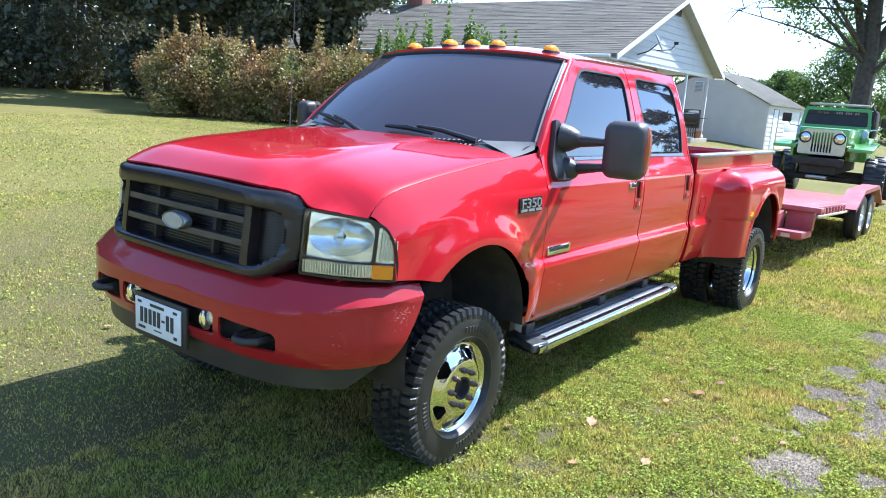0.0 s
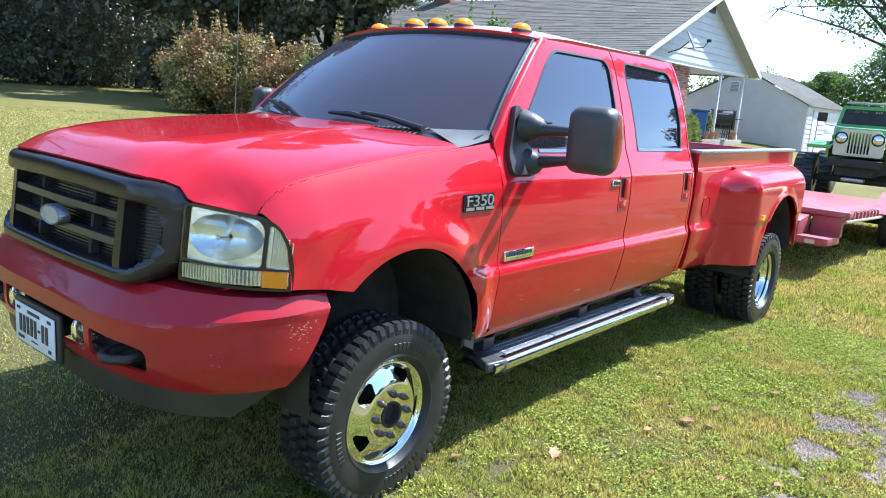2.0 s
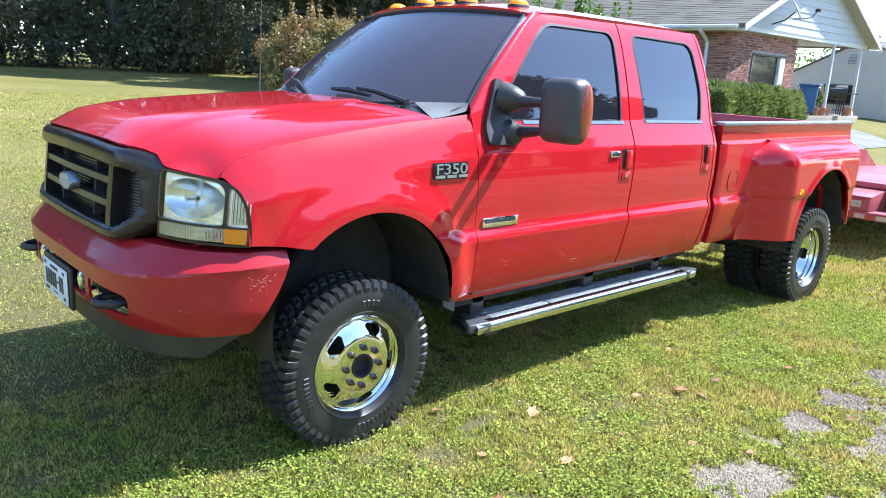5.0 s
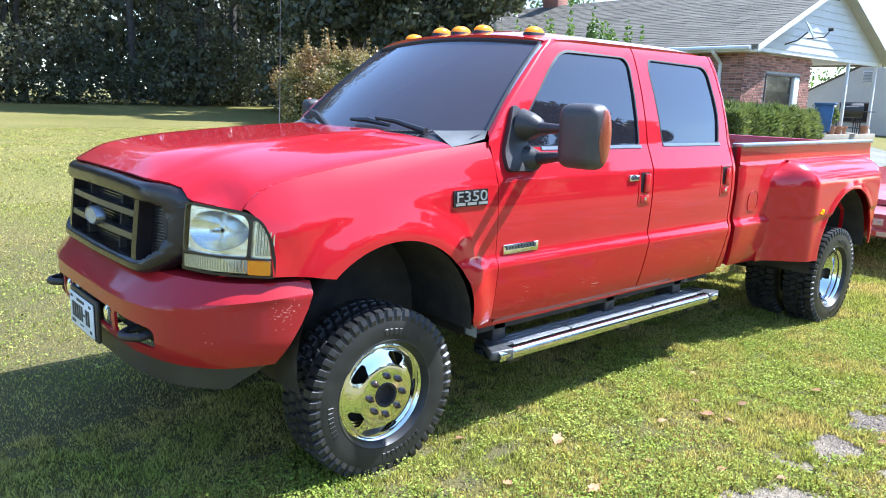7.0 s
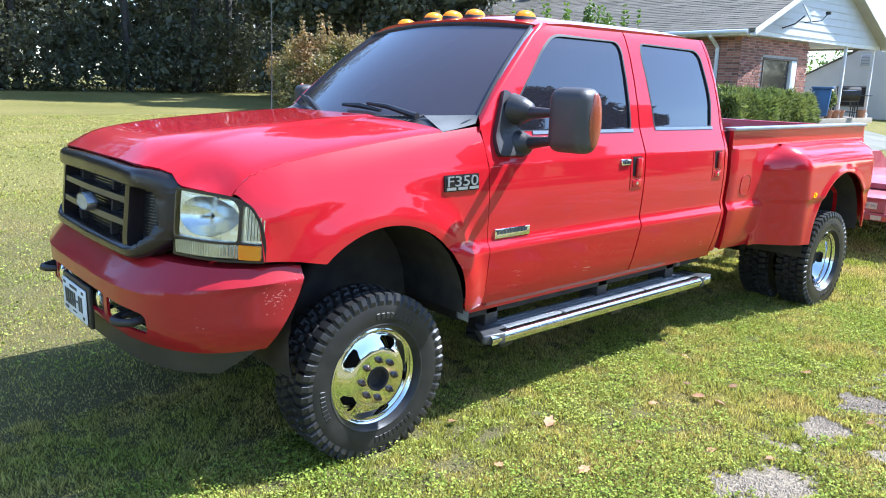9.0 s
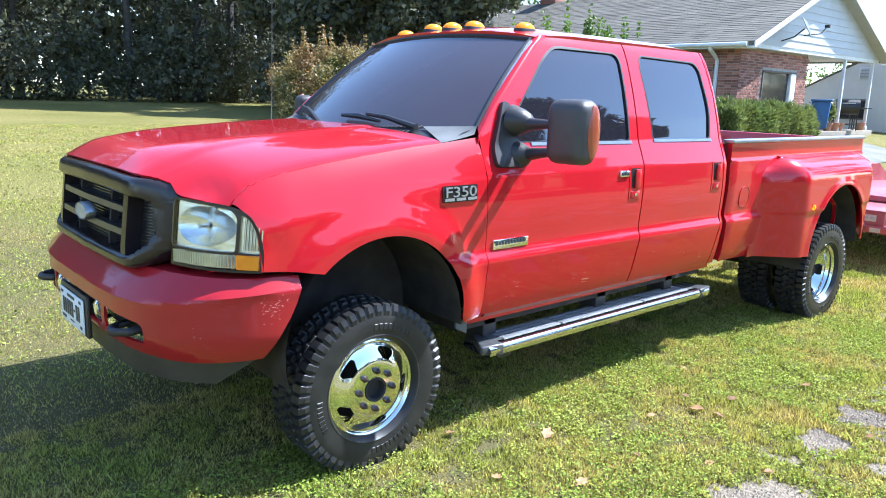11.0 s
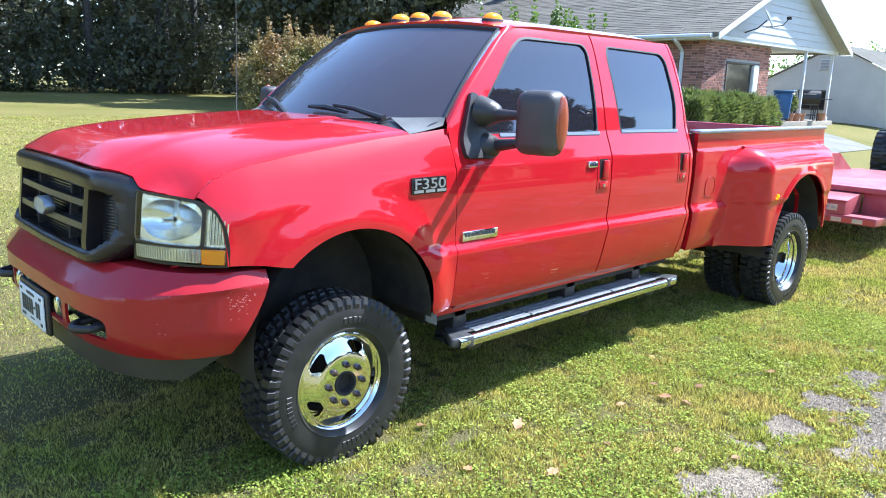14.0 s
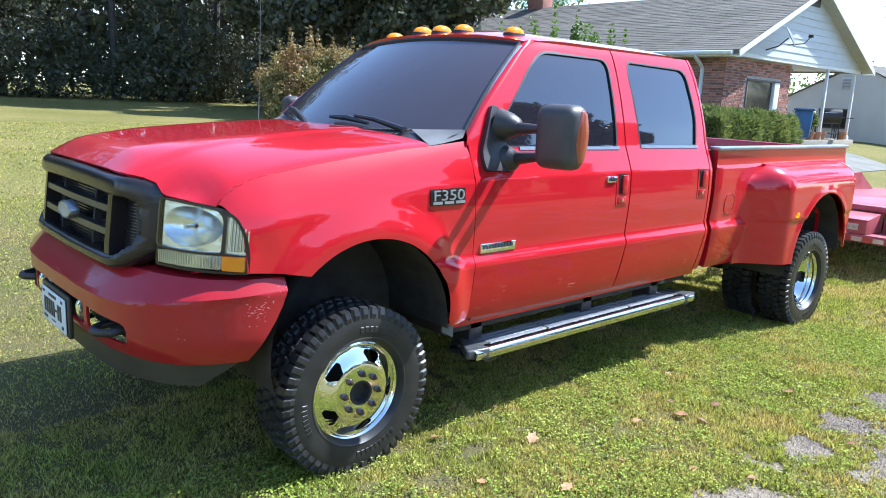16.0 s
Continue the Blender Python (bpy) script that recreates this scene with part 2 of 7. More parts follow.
COWL_GREY = mat("faded_grey_plastic", (0.16, 0.16, 0.155), 0.75, col2=(0.12, 0.12, 0.115), scale=9, spec=0.2)
BAR_BLACK = mat("satin_black", (0.05, 0.045, 0.043), 0.30, col2=(0.07, 0.06, 0.055), scale=8)
STEP = mat("step_aluminium", (0.80, 0.80, 0.79), 0.12, 1.0, col2=(0.66, 0.66, 0.65), scale=14, rvar=0.05)
TINT = mat("tinted_glass", (0.016, 0.015, 0.020), 0.02, col2=(0.016, 0.015, 0.020), rvar=0.0, coat=0.35, spec=0.6)
LENS = mat("clear_lens", (0.95, 0.97, 0.97), 0.03, col2=(0.93, 0.95, 0.94), trans=1.0, rvar=0.0)
REFLECTOR = mat("lamp_reflector", (0.84, 0.86, 0.82), 0.20, 0.85, col2=(0.68, 0.71, 0.68), scale=18, bump=0.0008, bscale=28)
SCREEN_GLASS = mat("windscreen_glass", (0.068, 0.055, 0.062), 0.03, col2=(0.056, 0.046, 0.053), scale=1.2, rvar=0.0, coat=0.15, spec=0.5)
TINT.node_tree.nodes["Principled BSDF"].inputs["IOR"].default_value = 1.68
AMBER = leafmat("amber_lens", (1.0, 0.51, 0.04), (1.0, 0.45, 0.03), 40, 0.5, 0.15, 0.0)
WHITE = mat("white_paint", (0.78, 0.79, 0.79), 0.45, col2=(0.7, 0.71, 0.71), scale=8)
PLATE_INK = mat("dark_ink", (0.03, 0.04, 0.05), 0.5)

# ---- ground ----
def ground_z(x, y):
    return 0.72 * smooth01((y - 1.8) / 6.5) + 0.22 * smooth01((y - 20) / 10)


PATCHES = ((1.18, -2.26, 0.23, 0.19), (2.01, -2.20, 0.17, 0.12), (2.46, -2.24, 0.16, 0.12), (1.62, -2.23, 0.10, 0.15), (3.04, -2.24, 0.16, 0.10), (2.87, -2.46, 0.22, 0.12),
           (4.30, -2.32, 0.35, 0.14), (3.60, -2.42, 0.30, 0.12), (2.10, -2.58, 0.16, 0.07), (5.2, -2.45, 0.5, 0.16))
BARE = ((-1.02, -0.95, 0.30, 0.13), (0.57, -1.19, 0.20, 0.07), (0.2, -1.32, 0.22, 0.06))


def gravel_amount(x, y):
    """1 on the worn gravel drive, 0 on grass."""
    n = 0.7 * noise.noise((x * 3.4, y * 3.3, 3.1)) + 0.8 * noise.noise((x * 8.6, y * 8.1, 7.7)) + 0.8 * noise.noise((x * 19, y * 19, 1.7)) + 0.5 * noise.noise((x * 41, y * 41, 5.7))
    near = max(smooth01((1.05 - math.hypot((x - cx) / rx, (y - cy) / ry) + 0.75 * n) / 0.30) for cx, cy, rx, ry in PATCHES) if -2.9 < y < -1.8 and 0 < x < 6.5 else 0.0
    worn = 0.9 * noise.noise((x * 1.9 + 4, y * 3.0, 2.2)) + 0.7 * noise.noise((x * 4.6, y * 5.4, 9.2)) + 0.5 * noise.noise((x * 11, y * 12, 4.2))
    wide = smooth01((-2.22 - y + 0.25 * n) / 0.18) * smooth01((worn + 0.6 * n - 0.26 + 0.06 * max(0.0, -2.8 - y)) / 0.25) * smooth01((y + 7.2) / 0.5)
    return max(near, wide)


def bare_amount(x, y):
    """1 on patches of bare brown soil in the lawn."""
    if not (-1.6 < x < 2.8 and -2.3 < y < -0.6):
        return 0.0
    n = 0.7 * noise.noise((x * 5.5, y * 5.5, 6.1)) + 0.5 * noise.noise((x * 15, y * 15, 2.7))
    return max(smooth01((1.0 - math.hypot((x - cx) / rx, (y - cy) / ry) + 0.6 * n) / 0.5) for cx, cy, rx, ry in BARE)


def axis(fine0, fine1, step, far0, far1):
    a = [fine0]
    g = step
    while a[0] > far0:
        g *= 1.09
        a.insert(0, a[0] - g)
    a += list(np.arange(fine0 + step, fine1, step))
    g = step
    while a[-1] < far1:
        g *= 1.09
        a.append(a[-1] + g)
    return a


GX, GY = axis(-2.0, 5.6, 0.05, -600, 600), axis(-4.2, -0.8, 0.05, -600, 600)
verts = [(x, y, ground_z(x, y) + 0.012 * noise.noise((x * 0.7, y * 0.7, 0))) for y in GY for x in GX]
nx = len(GX)
faces = [(j * nx + i, j * nx + i + 1, (j + 1) * nx + i + 1, (j + 1) * nx + i) for j in range(len(GY) - 1) for i in range(nx - 1)]


def grass_ground():
    m = mat("lawn", (0.148, 0.138, 0.034), 0.9, col2=(0.222, 0.186, 0.060), scale=0.3, detail=9, bump=0.02, bscale=55, spec=0.15)
    nt = m.node_tree
    b = nt.nodes["Principled BSDF"]
    src = b.inputs["Base Color"].links[0].from_socket
    tc = [n for n in nt.nodes if n.type == "TEX_COORD"][0]
    fine = nt.nodes.new("ShaderNodeTexNoise")
    fine.inputs["Scale"].default_value, fine.inputs["Detail"].default_value = 38, 8
    nt.links.new(tc.outputs["Object"], fine.inputs["Vector"])
    mr = nt.nodes.new("ShaderNodeMapRange")
    mr.inputs[1].default_value, mr.inputs[2].default_value, mr.inputs[3].default_value, mr.inputs[4].default_value = 0.3, 0.7, 0.55, 1.35
    nt.links.new(fine.outputs["Fac"], mr.inputs[0])
    hv = nt.nodes.new("ShaderNodeHueSaturation")
    nt.links.new(src, hv.inputs["Color"])
    nt.links.new(mr.outputs[0], hv.inputs["Value"])
    th = nt.nodes.new("ShaderNodeAttribute")
    th.attribute_name = "thatch"
    tm = nt.nodes.new("ShaderNodeMix")
    tm.data_type = "RGBA"
    tm.inputs[7].default_value = (0.108, 0.092, 0.040, 1)
    nt.links.new(th.outputs["Fac"], tm.inputs[0])
    nt.links.new(hv.outputs[0], tm.inputs[6])
    at = nt.nodes.new("ShaderNodeAttribute")
    at.attribute_name = "gravel"
    stone = nt.nodes.new("ShaderNodeTexVoronoi")
    stone.inputs["Scale"].default_value = 65
    nt.links.new(tc.outputs["Object"], stone.inputs["Vector"])
    cr = nt.nodes.new("ShaderNodeMix")
    cr.data_type = "RGBA"
    cr.inputs[6].default_value, cr.inputs[7].default_value = (0.20, 0.16, 0.11, 1), (0.31, 0.255, 0.18, 1)
    nt.links.new(stone.outputs["Color"], cr.inputs[0])
    mx = nt.nodes.new("ShaderNodeMix")
    mx.data_type = "RGBA"
    nt.links.new(at.outputs["Fac"], mx.inputs[0])
    nt.links.new(tm.outputs[2], mx.inputs[6])
    nt.links.new(cr.outputs[2], mx.inputs[7])
    nt.links.new(mx.outputs[2], b.inputs["Base Color"])
    return m


ground = tagged(soup("ground", verts, faces, grass_ground(), smooth=True), "mown yellow-green lawn with a worn gravel drive", "lawn", kind="structure")
att = ground.data.attributes.new("gravel", "FLOAT", "POINT")
att.data.foreach_set("value", np.array([gravel_amount(x, y) if -12 < x < 30 and -8 < y < -1 else 0.0 for y in GY for x in GX], np.float32))

th = ground.data.attributes.new("thatch", "FLOAT", "POINT")
th.data.foreach_set("value", np.array([max(bare_amount(x, y), 0.85 * smooth01((x + 2.5 + 0.4 * noise.noise((x * 2, y * 2, 0))) / 0.9) * smooth01((6.5 - x) / 2.5) * smooth01((y + 3.0 + 0.4 * noise.noise((x * 2, y * 2, 4))) / 0.7) * smooth01((6.5 - y) / 3)) for y in GY for x in GX], np.float32))
GRASS = leafmat("grass_blade", (0.285, 0.325, 0.054), (0.50, 0.39, 0.145), 1.5, 0.38, 0.5, 0.80, 0.35)


def blades(name, n, x0, x1, y0, y1, tall, wide, keep=None, label="", clump=0.85):
    rs = np.random.RandomState(len(name) + n)
    x, y = rs.uniform(x0, x1, n), rs.uniform(y0, y1, n)
    ok = np.array([keep(a, b, r) if keep else True for a, b, r in zip(x, y, rs.uniform(0, 1, n))])
    x, y = x[ok], y[ok]
    n = len(x)
    z = np.array([ground_z(a, b) + 0.012 * noise.noise((a * 0.7, b * 0.7, 0)) for a, b in zip(x, y)])
    ang, lean = rs.uniform(0, math.tau, n), rs.uniform(0.1, 1.0, n)
    patch = np.array([min(1.9, max(0.25, 0.80 + 0.4 * noise.noise((a * 1.7, b * 1.7, 5)) + clump * noise.noise((a * 9.0, b * 9.0, 1)))) for a, b in zip(x, y)])
    h = tall * rs.uniform(0.45, 1.25, n) * patch
    w = wide * rs.uniform(0.6, 1.3, n)
    base = np.stack([x, y, z - 0.004], 1)
    side = np.stack([np.cos(ang), np.sin(ang), np.zeros(n)], 1) * w[:, None] / 2
    bend = rs.uniform(0, math.tau, n)
    out = np.stack([np.cos(bend) * lean, np.sin(bend) * lean, np.ones(n)], 1) * h[:, None]
    v = np.stack([base - side, base + side, base + out], 1).reshape(-1, 3)
    return tagged(leaf_mesh(name, v, 3, GRASS), label or "short mown grass blades and clover", "grass", kind="stuff")


def off_gravel(x, y, r):
    g = max(gravel_amount(x, y) * 1.02, bare_amount(x, y) * 0.9)
    if r < g:
        return False
    return not (math.hypot(x, y + 0.87) < 0.16)


blades("grass", 430000, -2.2, 4.6, -2.8, 0.3, 0.033, 0.0085, off_gravel)
blades("grass", 170000, -2.8, 2.0, 0.3, 5.5, 0.024, 0.0065, clump=0.25)
blades("grass", 70000, 2.0, 10.0, 0.3, 5.5, 0.040, 0.012)
blades("grass", 120000, 4.5, 8.0, -2.8, 0.4, 0.040, 0.012, off_gravel)
blades("grass", 60000, 8.0, 16, -3.5, 0.4, 0.045, 0.018)
blades("grass", 120000, -2.0, 13, 5.0, 16, 0.024, 0.020, clump=0.15)

# clover and broad-leaved weeds in patches through the near grass
CLOVER = leafmat("clover_leaf", (0.225, 0.290, 0.046), (0.34, 0.365, 0.085), 2.0, 0.4, 0.8, 0.7, 0.08)


def clover(n, x0, x1, y0, y1, size, seed):
    rs = np.random.RandomState(seed)
    x, y = rs.uniform(x0, x1, n), rs.uniform(y0, y1, n)
    ok = np.array([0.8 * noise.noise((a * 1.3, b * 1.3, 8.8)) + 0.9 * noise.noise((a * 7, b * 7, 2.8)) > rs.uniform(-0.5, 0.35) and gravel_amount(a, b) < 0.4 for a, b in zip(x, y)])
    x, y = x[ok], y[ok]
    n = len(x)
    c = np.stack([x, y, np.array([ground_z(a, b) for a, b in zip(x, y)]) + rs.uniform(0.010, 0.038, n)], 1)
    nrm = rs.normal(size=(n, 3)) * 0.35 + np.array([0, 0, 1.0])
    nrm /= np.linalg.norm(nrm, axis=1)[:, None]
    u = np.cross(nrm, rs.normal(size=(n, 3)))
    u /= np.linalg.norm(u, axis=1)[:, None]
    w = np.cross(nrm, u)
    s = size * rs.uniform(0.5, 1.3, n)[:, None]
    v = np.stack([c - u * s * 0.5, c + w * s * 0.45, c + u * s * 0.5, c - w * s * 0.45], 1).reshape(-1, 3)
    tagged(leaf_mesh("clover", v, 4, CLOVER), "patches of clover and small weeds in the lawn", "clover", kind="stuff")


clover(190000, -2.0, 4.6, -2.9, -0.6, 0.013, 3)
clover(30000, -2.6, 7.0, 1.0, 5.5, 0.02, 4)

# ---- house, garage and the planting by them ----
SIDING = mat("white_siding", (0.57, 0.575, 0.585), 0.55, col2=(0.52, 0.52, 0.52), scale=2.0, bump=0.001, bscale=30)
SHINGLE = mat("grey_shingle", (0.15, 0.138, 0.115), 0.9, col2=(0.20, 0.185, 0.155), scale=1.2, bump=0.006, bscale=40, per_object=0.0, spec=0.2)
BRICK = mat("red_brick", (0.40, 0.19, 0.13), 0.85, col2=(0.28, 0.14, 0.11), scale=9, bump=0.002, bscale=120, per_object=0.45, spec=0.2)
MORTAR = mat("mortar", (0.50, 0.46, 0.40), 0.9, col2=(0.34, 0.32, 0.29), scale=12)
TRIM = mat("white_trim", (0.78, 0.78, 0.77), 0.5, col2=(0.7, 0.7, 0.69), scale=4)
DARK_GLASS = mat("window_pane", (0.045, 0.038, 0.034), 0.05, rvar=0.0, spec=0.25)
HX, HY, HZ0, HEAVE, HRIDGE, HDEEP, HLONG = 19.15, 7.55, 0.76, 3.48, 5.88, 10.1, 17.0
house = thing("house", "single-storey brick house with white gable and grey shingle roof", "house")


def solid(name, material, parent, *a, bevel=0.0, label="", m=None):
    bm = bmesh.new()
    box(bm, *a, bevel, m)
    return part(name, bm, material, parent, label)


RIDGE_X = HX + 5.35
# walls: brick front (faces -x) and the brick end by the porch (faces -y)
solid("wall", MORTAR, house, HX + 0.35, HX + 0.55, HY + 0.45, HY + HLONG, HZ0 - 0.4, HEAVE)
wall_end = thing("end_wall", "", "")
wall_end.parent = house
WX0, WX1, WZ0, WZ1 = 20.95, 23.2, 1.5, 2.74
for a in ((HX + 0.35, WX0, HZ0 - 0.4, HEAVE), (WX1, HX + 4.8, HZ0 - 0.4, HEAVE), (WX0, WX1, HZ0 - 0.4, WZ0), (WX0, WX1, WZ1, HEAVE)):
    solid("masonry", MORTAR, wall_end, a[0], a[1], HY + 0.25, HY + 0.45, a[2], a[3])
solid("wall", SIDING, house, HX + 4.7, HX + 4.8, HY + 0.5, HY + 4.5, HZ0, HEAVE)
solid("wall", SIDING, house, HX + 4.7, HX + HDEEP - 0.5, HY + 4.4, HY + 4.6, HZ0, HEAVE)
solid("wall", SIDING, house, HX + HDEEP - 0.4, HX + HDEEP - 0.2, HY + 4.5, HY + HLONG, HZ0, HEAVE)
solid("wall", SIDING, house, HX + 0.4, HX + HDEEP - 0.3, HY + HLONG - 0.1, HY + HLONG + 0.1, HZ0 - 0.3, HEAVE)
# window in the brick end
BROWN_FRAME = mat("brown_window_frame", (0.16, 0.12, 0.09), 0.6, col2=(0.12, 0.09, 0.07), scale=8)
win = thing("window", "", "")
win.parent = house
for a in ((WX0 - 0.02, WX0 + 0.03, WZ0, WZ1, BROWN_FRAME), (WX1 - 0.36, WX1 - 0.02, WZ0, WZ1, TRIM), (WX0, WX1, WZ1 - 0.05, WZ1 + 0.01, BROWN_FRAME), (WX0, WX1, WZ0 - 0.04, WZ0 + 0.05, TRIM)):
    solid("frame", a[4], win, a[0], a[1], HY + 0.21, HY + 0.33, a[2], a[3], bevel=0.008)
solid("pane", DARK_GLASS, win, WX0 + 0.05, WX1 - 0.4, HY + 0.30, HY + 0.31, WZ0, WZ1)
solid("room_back", DARK, win, WX0, WX1, HY + 0.5, HY + 0.55, WZ0, WZ1)


# roof: two slopes in courses of shingles
def slope(x_eave, x_ridge, z_eave, z_ridge, y0, y1):
    n = Vector((z_eave - z_ridge, 0, x_ridge - x_eave) if x_ridge > x_eave else (z_ridge - z_eave, 0, x_eave - x_ridge)).normalized()
    bm = bmesh.new()
    a, b = Vector((x_eave, 0, z_eave)), Vector((x_ridge, 0, z_ridge))
    vs = [bm.verts.new((*p.xz[:1], y, p.z)) for p, y in ((a, y0), (a, y1), (b, y1), (b, y0))]
    vs2 = [bm.verts.new(v.co - n * 0.10) for v in vs]
    bm.faces.new(vs)
    bm.faces.new(vs2[::-1])
    for i in range(4):
        bm.faces.new((vs[i], vs2[i], vs2[(i + 1) % 4], vs[(i + 1) % 4]))
    bmesh.ops.recalc_face_normals(bm, faces=bm.faces)
    deck = part("roof", bm, SHINGLE, house, "weathered grey shingle roof slope", smooth=False)
    v, f = [], []
    rows = 34
    rs = np.random.RandomState(5)
    for r in range(rows):
        y = y0 + rs.uniform(-0.9, 0)
        p0, p1 = a.lerp(b, r / rows), a.lerp(b, min(1, (r + 1.12) / rows))
        while y < y1:
            w = rs.uniform(0.28, 0.95)
            ya, yb = max(y, y0), min(y + w - 0.008, y1)
            lift = rs.uniform(0.010, 0.020)
            if yb > ya + 0.02:
                k = len(v)
                for p, yy, up in ((p0, ya, lift), (p0, yb, lift), (p1, yb, 0.006), (p1, ya, 0.006), (p0, ya, 0.0), (p0, yb, 0.0)):
                    q = p + n * up
                    v.append((q.x, yy, q.z))
                f += [(k, k + 1, k + 2, k + 3), (k + 4, k + 5, k + 1, k)]
            y += w
    ob = soup("shingles", v, f, SHINGLE_TABS, deck)
    ob["kind"] = "stuff"


SHINGLE_TABS = mat("shingle_tab", (0.128, 0.114, 0.090), 0.9, col2=(0.165, 0.147, 0.116), scale=0.6, island=0.16, bump=0.003, bscale=90, spec=0.2)
slope(HX - 0.15, RIDGE_X, HEAVE - 0.02, HRIDGE, HY - 0.40, HY + HLONG + 0.5)
slope(HX + HDEEP + 0.45, RIDGE_X, HEAVE - 0.02, HRIDGE, HY - 0.40, HY + HLONG + 0.5)
# gable in lap siding boards
gable = thing("gable", "", "")
gable.parent = house
z = HEAVE - 0.02
while z < HRIDGE - 0.2:
    def edge_x(zz, left):
        k = (zz - HEAVE) / (HRIDGE - HEAVE)
        return HX + 0.05 + k * (RIDGE_X - HX - 0.05) if left else HX + HDEEP + 0.30 - k * (HX + HDEEP + 0.30 - RIDGE_X)
    x0, x1, x2, x3 = edge_x(z, True), edge_x(z, False), edge_x(z + 0.235, False), edge_x(z + 0.235, True)
    bm = bmesh.new()
    pts = [(x0, HY - 0.022, z), (x1, HY - 0.022, z), (x2, HY, z + 0.235), (x3, HY, z + 0.235)]
    back = [(x, HY + 0.10, zz) for x, y, zz in pts]
    va, vb = [bm.verts.new(p) for p in pts], [bm.verts.new(p) for p in back]
    bm.faces.new(va)
    bm.faces.new(vb[::-1])
    for i in range(4):
        bm.faces.new((va[i], vb[i], vb[(i + 1) % 4], va[(i + 1) % 4]))
    bmesh.ops.recalc_face_normals(bm, faces=bm.faces)
    part("siding_board", bm, SIDING, gable, smooth=False)
    z += 0.232
# louvred vent near the peak
solid("gable_vent", BLACK_PLASTIC, house, RIDGE_X - 0.35, RIDGE_X + 0.35, HY - 0.05, HY, HRIDGE - 0.62, HRIDGE - 0.35)
# rake boards, fascia, gutter, porch ceiling and beam
for xe, sg in ((HX - 0.15, 1), (HX + HDEEP + 0.45, -1)):
    bm = bmesh.new()
    a, b = Vector((xe, HY - 0.42, HEAVE - 0.10)), Vector((RIDGE_X, HY - 0.42, HRIDGE - 0.08))
    vs = [bm.verts.new(p) for p in (a + Vector((0, 0, -0.10)), b + Vector((0, 0, -0.10)), b + Vector((0, 0, 0.07)), a + Vector((0, 0, 0.07)))]
    f = bm.faces.new(vs)
    r = bmesh.ops.extrude_face_region(bm, geom=[f])
    bmesh.ops.translate(bm, verts=[g for g in r["geom"] if isinstance(g, bmesh.types.BMVert)], vec=(0, 0.035, 0))
    bmesh.ops.recalc_face_normals(bm, faces=bm.faces)
    part("rake_board", bm, TRIM, house)
    bm = bmesh.new()
    vs = [bm.verts.new(p) for p in (a + Vector((0, 0.03, -0.06)), b + Vector((0, 0.03, -0.06)), b + Vector((0, 0.42, -0.06)), a + Vector((0, 0.42, -0.06)))]
    f = bm.faces.new(vs)
    bmesh.ops.solidify(bm, geom=[f], thickness=0.02)
    part("soffit", bm, TRIM, house)
solid("fascia", TRIM, house, HX - 0.16, HX - 0.12, HY - 0.2, HY + HLONG + 0.45, HEAVE - 0.20, HEAVE - 0.03)
solid("soffit", TRIM, house, HX - 0.12, HX + 0.36, HY - 0.2, HY + HLONG + 0.4, HEAVE - 0.20, HEAVE - 0.18)
bm = bmesh.new()
tube(bm, [(HX - 0.21, y, HEAVE - 0.10) for y in np.linspace(HY - 0.2, HY + HLONG, 12)], 0.065, 10)
part("gutter", bm, TRIM, house, "white metal eaves gutter")
bm = bmesh.new()
tube(bm, [(HX - 0.2, HY + 0.95, HEAVE - 0.12), (HX - 0.18, HY + 0.95, HEAVE - 0.22), (HX + 0.10, HY + 0.95, HEAVE - 0.38), (HX + 0.29, HY + 0.95, HEAVE - 0.52), (HX + 0.29, HY + 0.95, HZ0 + 0.1), (HX + 0.15, HY + 0.95, HZ0)], 0.06, 8)
part("downspout", bm, TRIM, house, "white downspout with two bends")
solid("porch_beam", TRIM, house, HX + 0.3, HX + HDEEP + 0.2, HY, HY + 0.2, HEAVE - 0.14, HEAVE - 0.01)
solid("porch_ceiling", TRIM, house, HX + 4.8, HX + HDEEP + 0.2, HY + 0.2, HY + 4.5, HEAVE - 0.05, HEAVE - 0.03)
for x in (26.6, 29.15):
    bm = bmesh.new()
    box(bm, x - 0.05, x + 0.05, HY + 0.05, HY + 0.15, HZ0 + 0.12, HEAVE - 0.1, 0.01)
    box(bm, x - 0.08, x + 0.08, HY + 0.02, HY + 0.18, HZ0 + 0.10, HZ0 + 0.24, 0.01)
    part("porch_post", bm, TRIM, house, "white square porch post")
solid("porch_slab", mat("porch_concrete", (0.33, 0.28, 0.21), 0.85, col2=(0.26, 0.22, 0.17), scale=3, bump=0.002, bscale=50), house, HX + 4.7, HX + HDEEP + 0.2, HY - 0.1, HY + 4.5, HZ0 - 0.35, HZ0 + 0.10, bevel=0.02)
# chimney
solid("chimney", BRICK, house, RIDGE_X - 0.2, RIDGE_X + 0.45, 19.3, 20.2, HRIDGE - 0.4, HRIDGE + 1.0, bevel=0.01, label="red brick chimney on the ridge")
